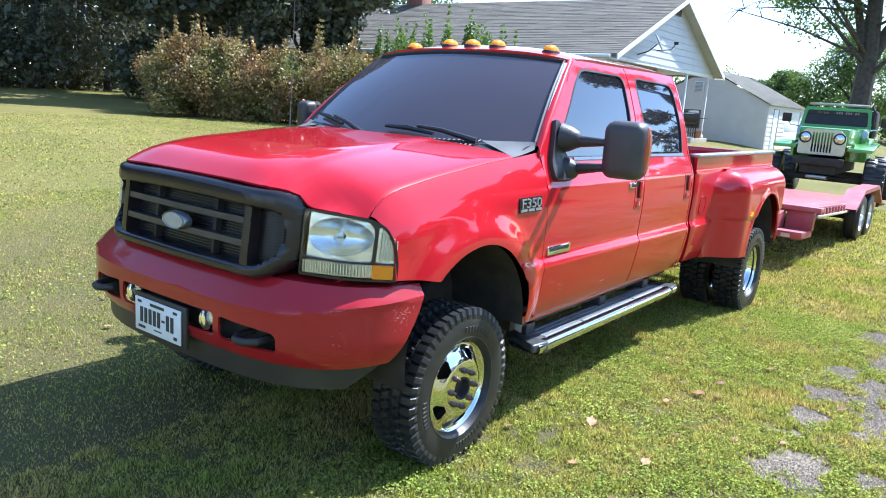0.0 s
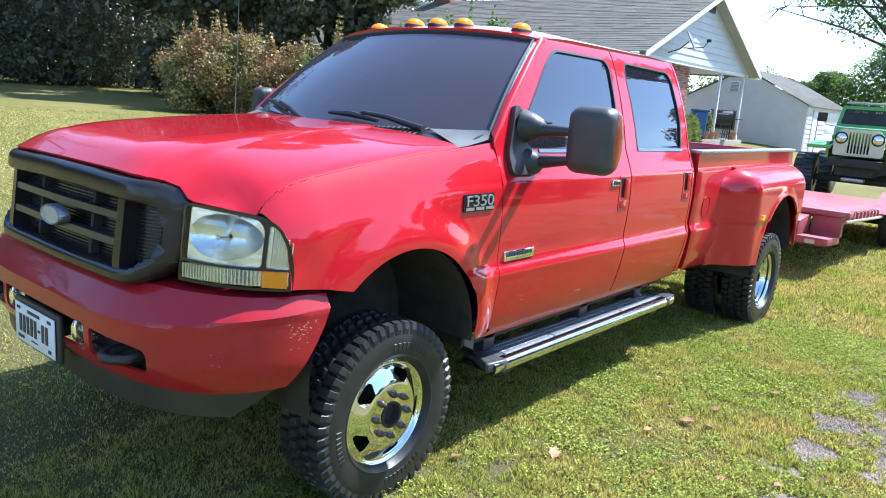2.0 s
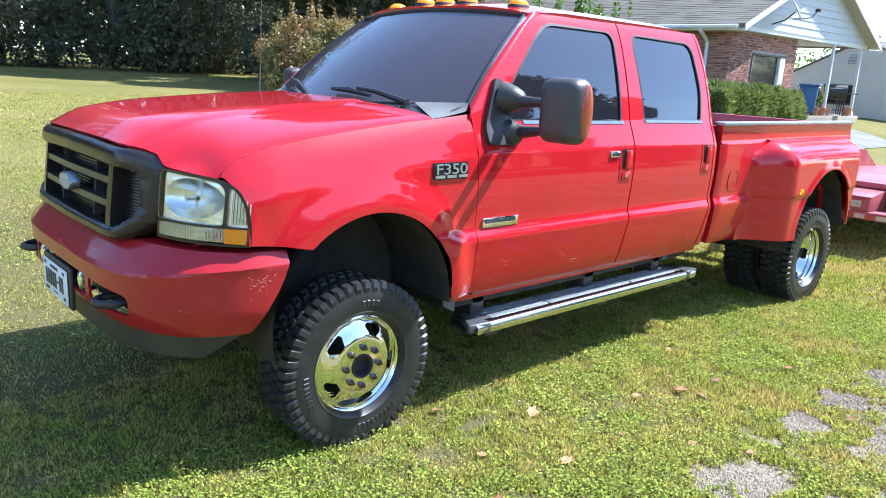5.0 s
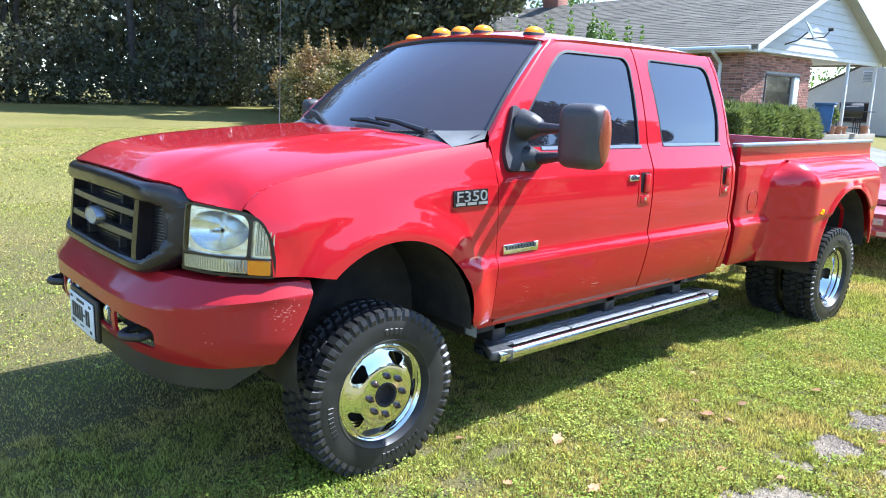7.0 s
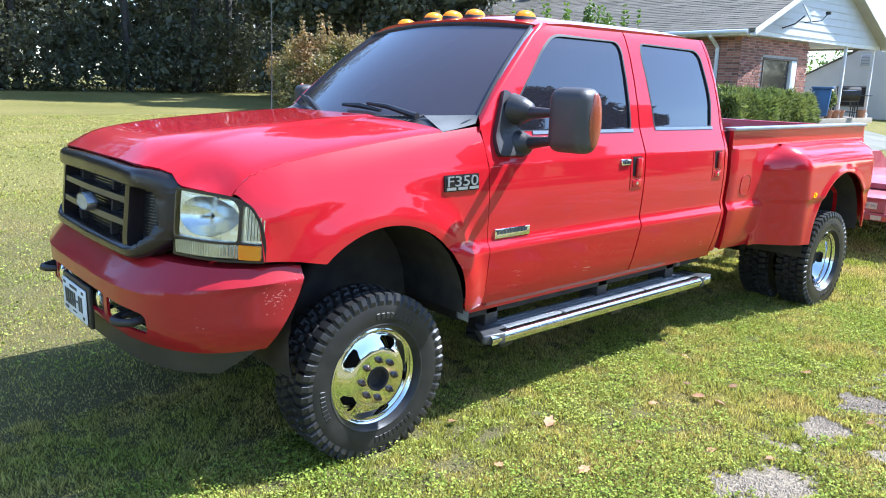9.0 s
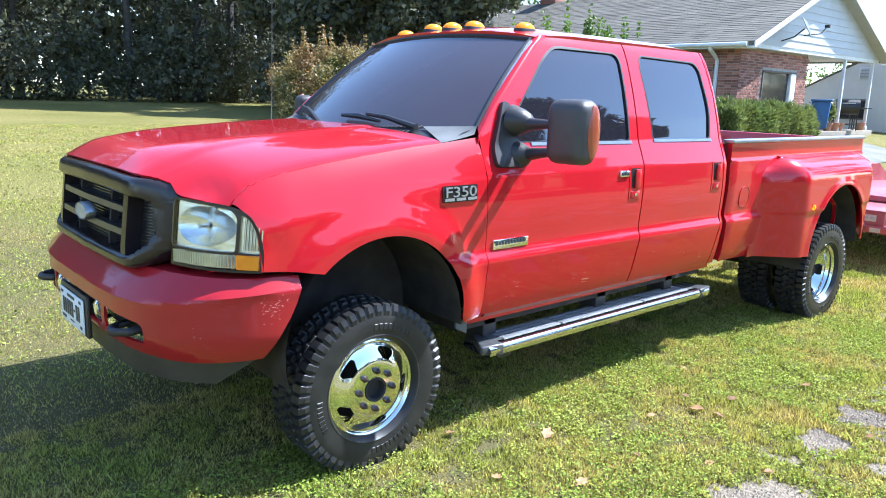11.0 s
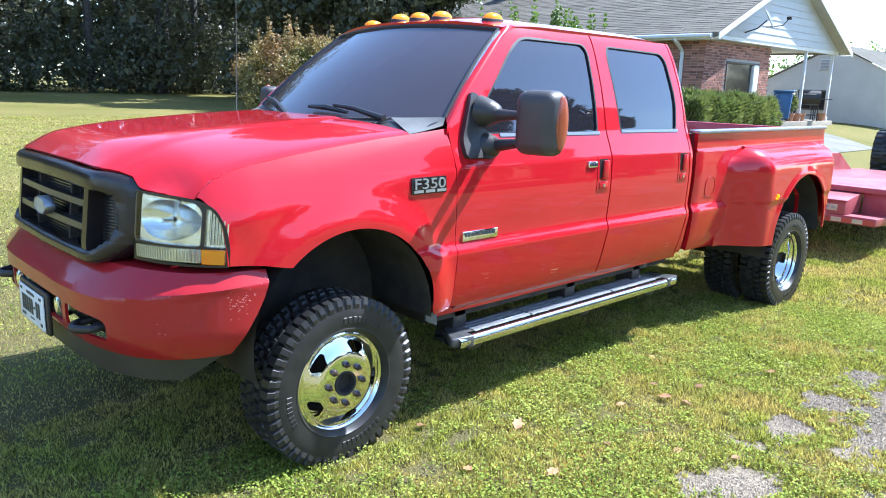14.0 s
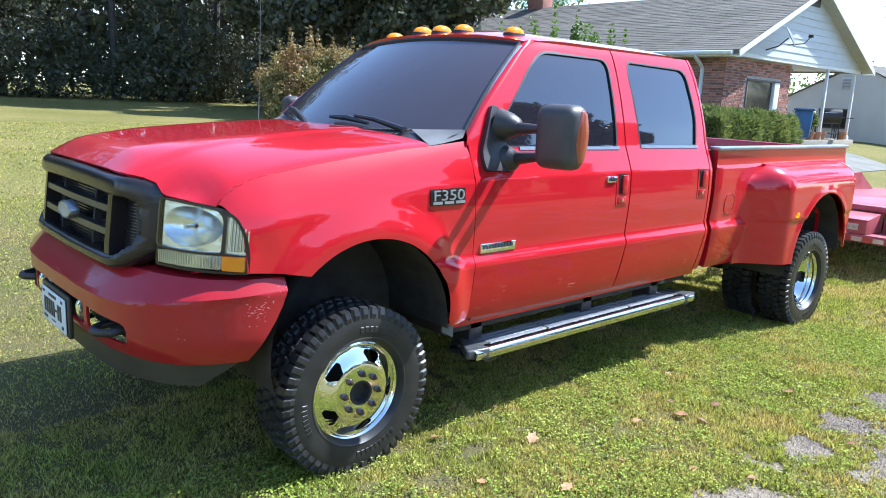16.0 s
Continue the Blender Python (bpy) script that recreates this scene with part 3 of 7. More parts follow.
# dish on the gable
dish = thing("satellite_dish", "grey satellite dish on an arm fixed to the gable", "satellite dish")
bm = bmesh.new()
lathe(bm, [(0.0, 0.06), (0.16, 0.045), (0.30, 0.0), (0.31, 0.0), (0.30, -0.01), (0.16, 0.03), (0.0, 0.045)], 32, look((21.45, HY - 0.70, 4.02), (25.2, HY - 9.7, 9.2)) @ Matrix.Diagonal((0.85, 1.15, -1.1, 1)))
part("reflector", bm, GREY_CAP, dish)
bm = bmesh.new()
tube(bm, [(21.55, HY - 0.6, 3.98), (21.5, HY - 0.35, 3.75), (21.35, HY - 0.03, 3.62)], 0.019, 8)
part("mast", bm, DARK, dish)
bm = bmesh.new()
tube(bm, [(21.55, HY - 0.6, 3.78), (21.9, HY - 0.95, 3.84), (22.15, HY - 1.0, 4.05)], 0.016, 8)
box(bm, 22.1, 22.2, HY - 1.08, HY - 0.95, 4.03, 4.12, 0.01)
part("feed_arm", bm, DARK, dish)


# garage
CREAM = mat("cream_siding", (0.66, 0.625, 0.56), 0.6, col2=(0.60, 0.57, 0.51), scale=2.0, bump=0.001, bscale=30)
gar = thing("garage", "white lap-sided garage with a grey gable roof", "garage")
X0, X1, Y0, Y1, Z0, ZE, ZR = 32.3, 39.2, 5.85, 11.45, 0.3, 2.46, 3.86
YM = (Y0 + Y1) / 2
z = Z0
while z < ZR - 0.1:
    def half(zz):
        return (Y1 - Y0) / 2 if zz < ZE else (Y1 - Y0) / 2 * max(0.0, (ZR - zz) / (ZR - ZE))
    a, b = half(z), half(z + 0.118)
    bm = bmesh.new()
    va = [bm.verts.new(p) for p in ((X0 - 0.018, YM - a, z), (X0 - 0.018, YM + a, z), (X0, YM + b, z + 0.118), (X0, YM - b, z + 0.118))]
    vb = [bm.verts.new((X0 + 0.1, v.co.y, v.co.z)) for v in va]
    bm.faces.new(va)
    bm.faces.new(vb[::-1])
    for i in range(4):
        bm.faces.new((va[i], vb[i], vb[(i + 1) % 4], va[(i + 1) % 4]))
    bmesh.ops.recalc_face_normals(bm, faces=bm.faces)
    part("siding_board", bm, CREAM, gar, smooth=False)
    z += 0.115
z = Z0
while z < ZE - 0.05:
    for xa, xb in ((X0 + 0.1, X0 + 0.9), (X0 + 1.95, X0 + 3.2), (X0 + 6.2, X1)) if z < 2.2 else ((X0 + 0.1, X1),):
        bm = bmesh.new()
        vs = box(bm, xa, xb, Y0, Y0 + 0.1, z, z + 0.2)
        for v in vs:
            if v.co.y < Y0 + 0.05 and v.co.z < z + 0.1:
                v.co.y -= 0.018
        part("siding_board", bm, CREAM, gar, smooth=False)
    z += 0.2
solid("side_door", TRIM, gar, X0 + 0.95, X0 + 1.9, Y0 + 0.02, Y0 + 0.08, Z0, 2.28, bevel=0.01)
solid("door_frame", mat("faded_green_trim", (0.28, 0.33, 0.28), 0.6), gar, X0 + 0.9, X0 + 1.0, Y0 - 0.02, Y0 + 0.02, Z0, 2.3)
gd = solid("garage_door", TRIM, gar, X0 + 3.2, X0 + 6.2, Y0 + 0.06, Y0 + 0.12, Z0, 2.3)
for k in range(4):
    solid("door_panel", TRIM, gd, X0 + 3.22, X0 + 6.18, Y0 + 0.03, Y0 + 0.06, Z0 + 0.02 + 0.50 * k, Z0 + 0.505 + 0.50 * k, bevel=0.01)
solid("wall", CREAM, gar, X0 + 0.1, X1, Y1 - 0.1, Y1, Z0, ZE)
solid("wall", CREAM, gar, X1 - 0.1, X1, Y0, Y1, Z0, ZE)
gv = solid("gable_vent", TRIM, gar, X0 - 0.06, X0, 8.82, 9.24, 2.86, 3.34, bevel=0.01)
for k in range(7):
    solid("slat", GREY_CAP, gv, X0 - 0.075, X0 - 0.055, 8.86, 9.20, 2.90 + 0.06 * k, 2.935 + 0.06 * k)
gw = solid("window", BROWN_FRAME, gar, X0 - 0.05, X0 + 0.01, 8.8, 10.0, 1.2, 2.05, bevel=0.01)
for k in range(2):
    solid("pane", DARK_GLASS, gw, X0 - 0.056, X0 - 0.05, 8.86 + 0.57 * k, 9.37 + 0.57 * k, 1.26, 1.99)
for sg, ye in ((1, Y0 - 0.14), (-1, Y1 + 0.14)):
    bm = bmesh.new()
    ze = ZE - 0.14 * (ZR - ZE) / ((Y1 - Y0) / 2) + 0.06
    f = bm.faces.new([bm.verts.new(p) for p in ((X0 - 0.14, ye, ze), (X1 + 0.2, ye, ze), (X1 + 0.2, YM, ZR + 0.08), (X0 - 0.14, YM, ZR + 0.08))])
    bmesh.ops.solidify(bm, geom=[f], thickness=0.10)
    bmesh.ops.recalc_face_normals(bm, faces=bm.faces)
    part("roof", bm, mat("pale_shingle", (0.27, 0.255, 0.22), 0.95, col2=(0.21, 0.195, 0.16), scale=2, bump=0.004, bscale=40, spec=0.05) if sg > 0 else bpy.data.materials["pale_shingle"], gar, smooth=False)


# ---- foliage ----
def leaves(centers, radii, n, size, seed, flat=0.8, shell=0.55):
    """Leaf quads round many clump centres; more of them towards each clump's skin."""
    rs = np.random.RandomState(seed)
    c, r = np.asarray(centers, float), np.asarray(radii, float)
    w = r ** 2
    i = rs.choice(len(c), n, p=w / w.sum())
    d = rs.normal(size=(n, 3))
    d /= np.linalg.norm(d, axis=1)[:, None]
    rad = r[i] * (shell + (1 - shell) * rs.uniform(0, 1, n) ** 0.6) * rs.uniform(0.75, 1.12, n)
    p = c[i] + d * rad[:, None] * np.array([1, 1, flat])
    a = rs.normal(size=(n, 3)) + d * 0.8
    a /= np.linalg.norm(a, axis=1)[:, None]
    t = np.cross(a, rs.normal(size=(n, 3)))
    t /= np.linalg.norm(t, axis=1)[:, None]
    b = np.cross(a, t)
    s = size * rs.uniform(0.5, 1.35, n)[:, None]
    return np.stack([p - t * s * 0.5, p + b * s * 0.32, p + t * s * 0.5, p - b * s * 0.32], 1).reshape(-1, 3)


LEAF_DARK = leafmat("wood_leaf", (0.085, 0.092, 0.046), (0.120, 0.118, 0.066), 0.25, 0.3, 0.45, 0.5)
LEAF_MID = leafmat("tree_leaf", (0.085, 0.135, 0.035), (0.14, 0.19, 0.055), 0.3, 0.55, 0.5, 0.45)
LEAF_HEDGE = leafmat("hedge_leaf", (0.105, 0.140, 0.038), (0.185, 0.205, 0.062), 0.8, 0.35, 0.5, 0.4)
LEAF_SHRUB = leafmat("shrub_leaf", (0.150, 0.185, 0.050), (0.36, 0.190, 0.095), 0.8, 0.35, 0.5, 0.45)
BARK = mat("bark", (0.10, 0.085, 0.07), 0.95, col2=(0.05, 0.043, 0.036), scale=6, bump=0.01, bscale=25)


def tree(name, label, x, y, tall, spread, seed, n=16000, leaf=0.22, material=None, trunk=0.28, low=0.3, group=""):
    rs = np.random.RandomState(seed)
    z0 = ground_z(x, y) - 0.05
    t = thing(name, label, "tree", group, Matrix.Translation((x, y, z0)))
    bm = bmesh.new()
    top = tall * 0.75
    tube(bm, [(0, 0, 0), (rs.uniform(-.1, .1), rs.uniform(-.1, .1), top * 0.3), (rs.uniform(-.3, .3), rs.uniform(-.3, .3), top * 0.65), (rs.uniform(-.5, .5), rs.uniform(-.5, .5), top)], [trunk * 1.25, trunk, trunk * 0.7, trunk * 0.25], 10)
    cs, rr = [], []
    for k in range(26):
        h = tall * (low + (0.93 - low) * rs.uniform(0, 1) ** 0.85)
        f = math.sin(math.pi * min(0.97, max(0.12, (h / tall - low + 0.18) / (1.12 - low)))) ** 0.7
        a, d = rs.uniform(0, math.tau), spread * f * rs.uniform(0.3, 0.9)
        p = (d * math.cos(a), d * math.sin(a), h)
        cs.append(p)
        rr.append(spread * rs.uniform(0.22, 0.42))
        if k % 2 == 0:
            tube(bm, [(0, 0, h * 0.55), (p[0] * 0.5, p[1] * 0.5, h * 0.8), p], [trunk * 0.35, trunk * 0.2, trunk * 0.06], 6)
    part("trunk", bm, BARK, t)
    leaf_mesh("crown", leaves(cs, rr, n, leaf, seed), 4, material or LEAF_MID, t)
    return t


# woods along the far side of the lawn: one mass of trunks, one of leaves
rs = np.random.RandomState(11)
cs, rr = [], []
bm = bmesh.new()
for k in range(120):
    x = rs.uniform(-42, 34)
    y = 31.5 + rs.uniform(0, 1) ** 1.3 * 14 + 0.05 * abs(x)
    tall = rs.uniform(10, 16)
    g = ground_z(x, y)
    tube(bm, [(x, y, g - 0.1), (x + rs.uniform(-.3, .3), y, g + tall * 0.5), (x + rs.uniform(-.6, .6), y + rs.uniform(-.5, .5), g + tall * 0.85)], [0.20, 0.14, 0.06], 7)
    for j in range(20):
        h = tall * rs.uniform(0.02, 1.0)
        f = 0.75 + 0.5 * math.sin(math.pi * h / tall)
        cs.append((x + rs.normal() * 1.7 * f, y + rs.normal() * 1.2, g + h))
        rr.append(rs.uniform(0.8, 1.7))
tagged(part("woods_trunks", bm, BARK), "dark trunks of the dense woods", "trees", kind="stuff")
front = [i for i in range(len(cs)) if cs[i][1] < 37]
tagged(leaf_mesh("woods", np.concatenate([leaves([cs[i] for i in front], [rr[i] for i in front], 170000, 0.18, 4), leaves(cs, rr, 50000, 0.40, 5)]), 4, LEAF_DARK), "dense dark green deciduous woods behind the lawn", "woods", kind="stuff")
rs = np.random.RandomState(12)
low = [(x, rs.uniform(30.5, 33.5), rs.uniform(0.3, 3.2)) for x in np.linspace(-42, 34, 190)]
low = [(x, y + 0.05 * abs(x), ground_z(x, y) + h) for x, y, h in low]
back = [(x, 46 + rs.uniform(0, 3), ground_z(0, 40) + rs.uniform(0.5, 15)) for x in np.linspace(-50, 50, 700)]
tagged(leaf_mesh("undergrowth", np.concatenate([leaves(low, [rs.uniform(0.7, 1.5) for _ in low], 60000, 0.17, 14), leaves(back, [2.3] * len(back), 40000, 0.85, 15)]), 4, LEAF_DARK), "dark undergrowth at the edge of the woods", "undergrowth", kind="stuff")
tree("tree", "tall leafy tree at the lawn's edge", 16.0, 22.5, 18, 4.6, 21, 34000, 0.28, LEAF_DARK, low=0.06)
tree("tree", "tall leafy tree at the lawn's edge", 16.8, 18.6, 14, 3.4, 25, 26000, 0.25, LEAF_DARK, low=0.08)
tree("tree", "tall leafy tree at the lawn's edge", 17.5, 27.0, 19, 5.0, 22, 34000, 0.30, LEAF_DARK, low=0.05)
tree("tree", "broad leafy tree behind the roof", 33, 26, 9, 5, 23, 16000, 0.17, LEAF_MID, low=0.1)

# ---- the pickup truck: its front axle stands at x = 0, it points along -x, its driver's side is -y ----
truck = thing("pickup_truck", "glossy red crew-cab dually pickup truck parked on mown grass", "pickup truck")
WHEEL_Z, BASE = 0.372, 4.38
ARCH_F, ARCH_R = (0.04, 0.615, 0.475), (4.42, 0.60, 0.50)

SIDE = [(0.56, 0.948), (0.60, 0.968), (0.66, 0.984), (0.75, 1.000), (0.84, 1.012), (0.880, 1.018), (0.893, 1.016), (0.925, 0.996), (0.945, 0.994), (1.00, 0.998),
        (1.08, 1.003), (1.15, 1.005), (1.22, 1.004), (1.29, 0.999), (1.318, 0.999), (1.330, 0.992), (1.38, 0.974), (1.44, 0.948), (1.47, 0.936)]
UPPER = [(1.47, 0.936), (1.60, 0.904), (1.75, 0.856), (1.90, 0.799), (1.98, 0.762), (2.02, 0.740), (2.05, 0.713)]
SEAM_Z = [(-0.70, 1.18), (-0.640, 1.243), (-0.625, 1.262), (-0.60, 1.296), (-0.572, 1.320), (-0.535, 1.338), (-0.475, 1.356), (-0.40, 1.372), (-0.22, 1.402), (0.0, 1.431), (0.25, 1.461), (0.45, 1.478), (0.66, 1.500), (0.75, 1.51)]


def blend(z, pts, r=0.012):
    return sum(interp(z + d, pts) for d in (-r, -r / 2, 0, r / 2, r)) / 5


def side_w(x, z):
    """Half width of the doors and the box side."""
    zz = z + 0.012 * (2.9 - x) / 2.2 * -1 if z < 1.2 else z
    return blend(zz, SIDE) if z < 1.45 else blend(z, UPPER + [(2.2, 0.6)]) if z > 1.49 else blend(z, SIDE + UPPER[1:])


SEAM_Y = 0.910


def seam_z(x):
    return blend(x, SEAM_Z, 0.02)


def fender_w(x, z):
    """Half width of the front fender, with its rounded top and the lip round the wheel arch."""
    top, h = seam_z(x), 0.20
    w = side_w(x, min(z, 1.30))
    r = math.hypot(x - ARCH_F[0], z - ARCH_F[1])
    crease = smooth01((x - 0.45) / 0.15)
    w = w * crease + (min(w, 1.003)) * (1 - crease) if z > 0.86 else w
    w += 0.038 * smooth01((0.66 - r) / 0.16)
    if x < -0.42:
        w -= 0.30 * (-0.42 - x) ** 1.3 * smooth01((z - 1.0) / 0.14)
    t = min(1.0, max(0.0, (z - (top - h)) / h))
    w -= 0.006 * smooth01((z - 1.303) / 0.022) * smooth01((x + 0.1) / 0.5) * (1 - t)
    return w - (w - SEAM_Y) * t ** 1.55


def on_side(fn, s=-1):
    return lambda u, v: (u, s * fn(u, v), v)


def arc(c, a0, a1, n):
    return [(c[0] + c[2] * math.cos(radians(a0 + (a1 - a0) * k / n)), c[1] + c[2] * math.sin(radians(a0 + (a1 - a0) * k / n))) for k in range(n + 1)]


VL = (0.872, 0.886, 0.9, 0.915, 0.93, 0.942, 1.30, 1.312, 1.32, 1.33, 1.34)


def both(name, make, material, label=""):
    """One part for each side of the truck."""
    bm = make()
    other = mirrored(bm)
    return part(name, bm, material, truck, label), part(name, other, material, truck, label)


# front fenders
SEAM_X = list(np.linspace(-0.625, -0.45, 12)) + list(np.linspace(-0.41, 0.655, 26))


def fender():
    low = arc(ARCH_F, 133, 3, 26)
    seam = [(x, seam_z(x)) for x in SEAM_X[::-1]]
    out = [(-0.549, 1.0)] + [(-0.40, 0.985)] + low + [(0.535, 0.60), (0.662, 0.60), (0.675, 0.62), (0.668, 0.93), (0.656, 1.34)] + seam + [(-0.600, 1.243), (-0.582, 1.222), (-0.567, 1.190), (-0.557, 1.155), (-0.552, 1.08)]
    def flat(x, z):
        """The seam becomes a straight line, so that the sheet's rows run along it."""
        return (x, z if z < 1.2 else 1.2 + (0.3 + 0.006 * (1 - x * x)) * (z - 1.2) / (seam_z(x) - 1.2))

    def laid(x, v):
        z = v if v < 1.2 else 1.2 + (v - 1.2) / (0.3 + 0.006 * (1 - x * x)) * (seam_z(x) - 1.2)
        return (x, -fender_w(x, z), z)

    return panel([flat(*p) for p in out], laid, 0.03, 0.03, thick=0.003, vlines=VL, flip=True)


fenders = both("front_fender", fender, RED)

# doors with their window openings, glass and seals
FRONT_DOOR = [(0.680, 0.605), (1.925, 0.602), (1.957, 0.93), (1.963, 1.25), (1.968, 1.47), (2.010, 2.035), (1.34, 2.035), (1.235, 1.990), (0.905, 1.722), (0.700, 1.545), (0.660, 1.50), (0.660, 1.34), (0.672, 0.93)]
FRONT_WINDOW = rounded([(0.79, 1.475), (1.888, 1.462), (1.942, 1.972), (1.345, 1.982), (1.225, 1.905)], [0.02, 0.03, 0.07, 0.09, 0.08])
REAR_DOOR = [(1.938, 0.602), (2.862, 0.598), (2.905, 0.90), (2.895, 1.25), (2.905, 1.47), (2.915, 1.75), (2.895, 2.035), (2.022, 2.035), (1.980, 1.47), (1.975, 1.25), (1.969, 0.93)]
REAR_WINDOW = rounded([(2.128, 1.462), (2.790, 1.462), (2.835, 1.66), (2.818, 1.962), (2.150, 1.975), (2.122, 1.90)], [0.03, 0.03, 0.05, 0.08, 0.06, 0.05])


def grown(pts, d):
    c = Vector((sum(p[0] for p in pts) / len(pts), sum(p[1] for p in pts) / len(pts)))
    return [tuple(Vector(p) + (Vector(p) - c).normalized() * d) for p in pts]


def door_window(hole, doors, strip):
    for s, door in zip((-1, 1), doors):
        bm = panel(grown(hole, 0.012), on_side(lambda x, z: side_w(x, z) - 0.010, s), 0.08, 0.08, flip=s < 0)
        part("window_glass", bm, TINT, door, "dark tinted window glass")
        bm = panel(grown(hole, 0.004), on_side(lambda x, z: side_w(x, z) + 0.001, s), 0.06, 0.06, holes=[grown(hole, -0.010)], thick=0.012, flip=s < 0)
        part("window_seal", bm, SEAL, door)
        bm = panel([(strip[0], 1.456), (strip[1], 1.450), (strip[1], 1.467), (strip[0], 1.473)], on_side(lambda x, z: side_w(x, z) + 0.006, s), 0.1, 0.05, thick=0.01, flip=s < 0)
        part("belt_moulding", bm, MOULD, door, "bright belt moulding under the window")


front_doors = both("front_door", lambda: panel(FRONT_DOOR, on_side(side_w), 0.04, 0.04, holes=[FRONT_WINDOW], thick=0.02, vlines=VL, flip=True), RED_DOOR)
door_window(FRONT_WINDOW, front_doors, (1.02, 1.90))
rear_doors = both("rear_door", lambda: panel(REAR_DOOR, on_side(side_w), 0.04, 0.04, holes=[REAR_WINDOW], thick=0.02, vlines=VL, flip=True), RED_DOOR)
door_window(REAR_WINDOW, rear_doors, (2.13, 2.80))


# door handles: a recessed cup, a paddle and a lock plate
def door_handle(door, x, s):
    bm = panel(rounded([(x - 0.062, 1.120), (x + 0.062, 1.120), (x + 0.062, 1.322), (x - 0.062, 1.322)], 0.012), on_side(lambda u, v: side_w(u, v) + 0.003, s), 0.05, 0.05,
               holes=[rounded([(x - 0.045, 1.185), (x + 0.040, 1.185), (x + 0.040, 1.310), (x - 0.045, 1.310)], 0.01)], thick=0.012, flip=s < 0)
    h = part("door_handle", bm, RED, door)
    bm = bmesh.new()
    y = side_w(x, 1.24)
    box(bm, x - 0.044, x + 0.039, min(s * (y + 0.0018), s * (y - 0.004)), max(s * (y + 0.0018), s * (y - 0.004)), 1.187, 1.308)
    part("recess", bm, SEAL, h, "black handle recess")
    bm = bmesh.new()
    box(bm, x - 0.012, x + 0.040, min(s * y, s * (y + 0.016)), max(s * y, s * (y + 0.016)), 1.190, 1.302, 0.006)
    part("paddle", bm, RED, h)
    bm = bmesh.new()
    box(bm, x - 0.044, x + 0.042, min(s * y, s * (y + 0.010)), max(s * y, s * (y + 0.010)), 1.130, 1.176, 0.005)
    part("lock_plate", bm, RED, h)
    bm = bmesh.new()
    rod(bm, (x, s * y, 1.153), (x, s * (y + 0.013), 1.153), 0.011, 16)
    part("lock", bm, ALU, h, "round metal lock cylinder")


for s, fd, rd in zip((-1, 1), front_doors, rear_doors):
    door_handle(fd, 1.885, s)
    door_handle(rd, 2.815, s)


# cab corner behind the rear doors, and the sill under the doors
def cab_corner():
    return panel([(2.875, 0.60), (2.945, 0.60), (2.962, 0.9), (2.962, 1.5), (2.955, 1.85), (2.93, 2.035), (2.905, 2.035), (2.926, 1.75), (2.917, 1.47), (2.907, 1.25), (2.917, 0.9)],
                 on_side(lambda x, z: side_w(x, z) - 0.09 * max(0, (x - 2.93) / 0.045) ** 2 * 0.25), 0.02, 0.05, thick=0.02, flip=True)


both("cab_corner", cab_corner, RED)


def rocker():
    return panel([(0.60, 0.555), (2.95, 0.555), (2.95, 0.602), (0.60, 0.602)], on_side(lambda x, z: 0.925 + 0.012 * (z - 0.555) / 0.05), 0.2, 0.02, thick=0.03, flip=True)


both("rocker_panel", rocker, RED)
def sill_trim():
    return panel([(0.72, 0.578), (2.35, 0.572), (2.35, 0.598), (0.72, 0.604)], on_side(lambda x, z: 0.956 - 0.02 * (0.6 - z) / 0.03), 0.2, 0.02, thick=0.01, flip=True)


both("sill_trim", sill_trim, mat("dull_red_sill", (0.26, 0.03, 0.03), 0.6, col2=(0.20, 0.04, 0.04), scale=6, spec=0.2), "scuffed red sill strip")


# roof
def roof_z(x, y):
    e = abs(y) / 0.735
    z = 2.046 + 0.078 * (1 - e ** 2.6)
    f = max(0.0, (1.62 - x) / 0.5)
    z -= 0.060 * f ** 2.0 * (1 - 0.4 * e * e)
    r = max(0.0, (x - 2.55) / 0.43)
    return z - 0.045 * r ** 2.2


def roof_front(y):
    return 1.125 + 0.10 * (abs(y) / 0.735) ** 2


out = [(roof_front(y), y) for y in np.linspace(-0.735, 0.735, 25)] + [(1.8, 0.735), (2.9, 0.728), (2.965, 0.66), (2.975, 0.3), (2.975, -0.3), (2.965, -0.66), (2.9, -0.728), (1.8, -0.735)]
part("roof", panel(out, lambda x, y: (x, y, roof_z(x, y)), 0.05, 0.05, thick=0.02, ref=(-9, 9, 0.2)), RED, truck)
bm = panel([(-0.70, 1.44), (0.70, 1.44), (0.62, 2.03), (-0.62, 2.03)], lambda y, z: (2.955 - 0.02 * (z - 1.44), y, z), 0.2, 0.1, thick=0.02, flip=True)
part("cab_back", bm, RED, truck)
bm = panel(rounded([(-0.6, 1.52), (0.6, 1.52), (0.55, 1.96), (-0.55, 1.96)], 0.05), lambda y, z: (2.965 - 0.02 * (z - 1.44), y, z), 0.2, 0.2)
part("rear_glass", bm, TINT, truck)


# windscreen, its seal, the pillars beside it
def screen(u, v):
    """u from -1 to 1 across, v from 0 to 1 upwards."""
    yb, yt = 0.872, 0.716
    b = Vector((0.455 + 0.235 * u * u, u * yb, 1.502 + 0.043 * u * u))
    t = Vector((1.128 + 0.085 * u * u, u * yt, 2.043 - 0.035 * u * u))
    p = b.lerp(t, v)
    bow = 0.018 * math.sin(math.pi * min(1, max(0, v)))
    return p + Vector((-0.6, 0, 0.8)) * bow


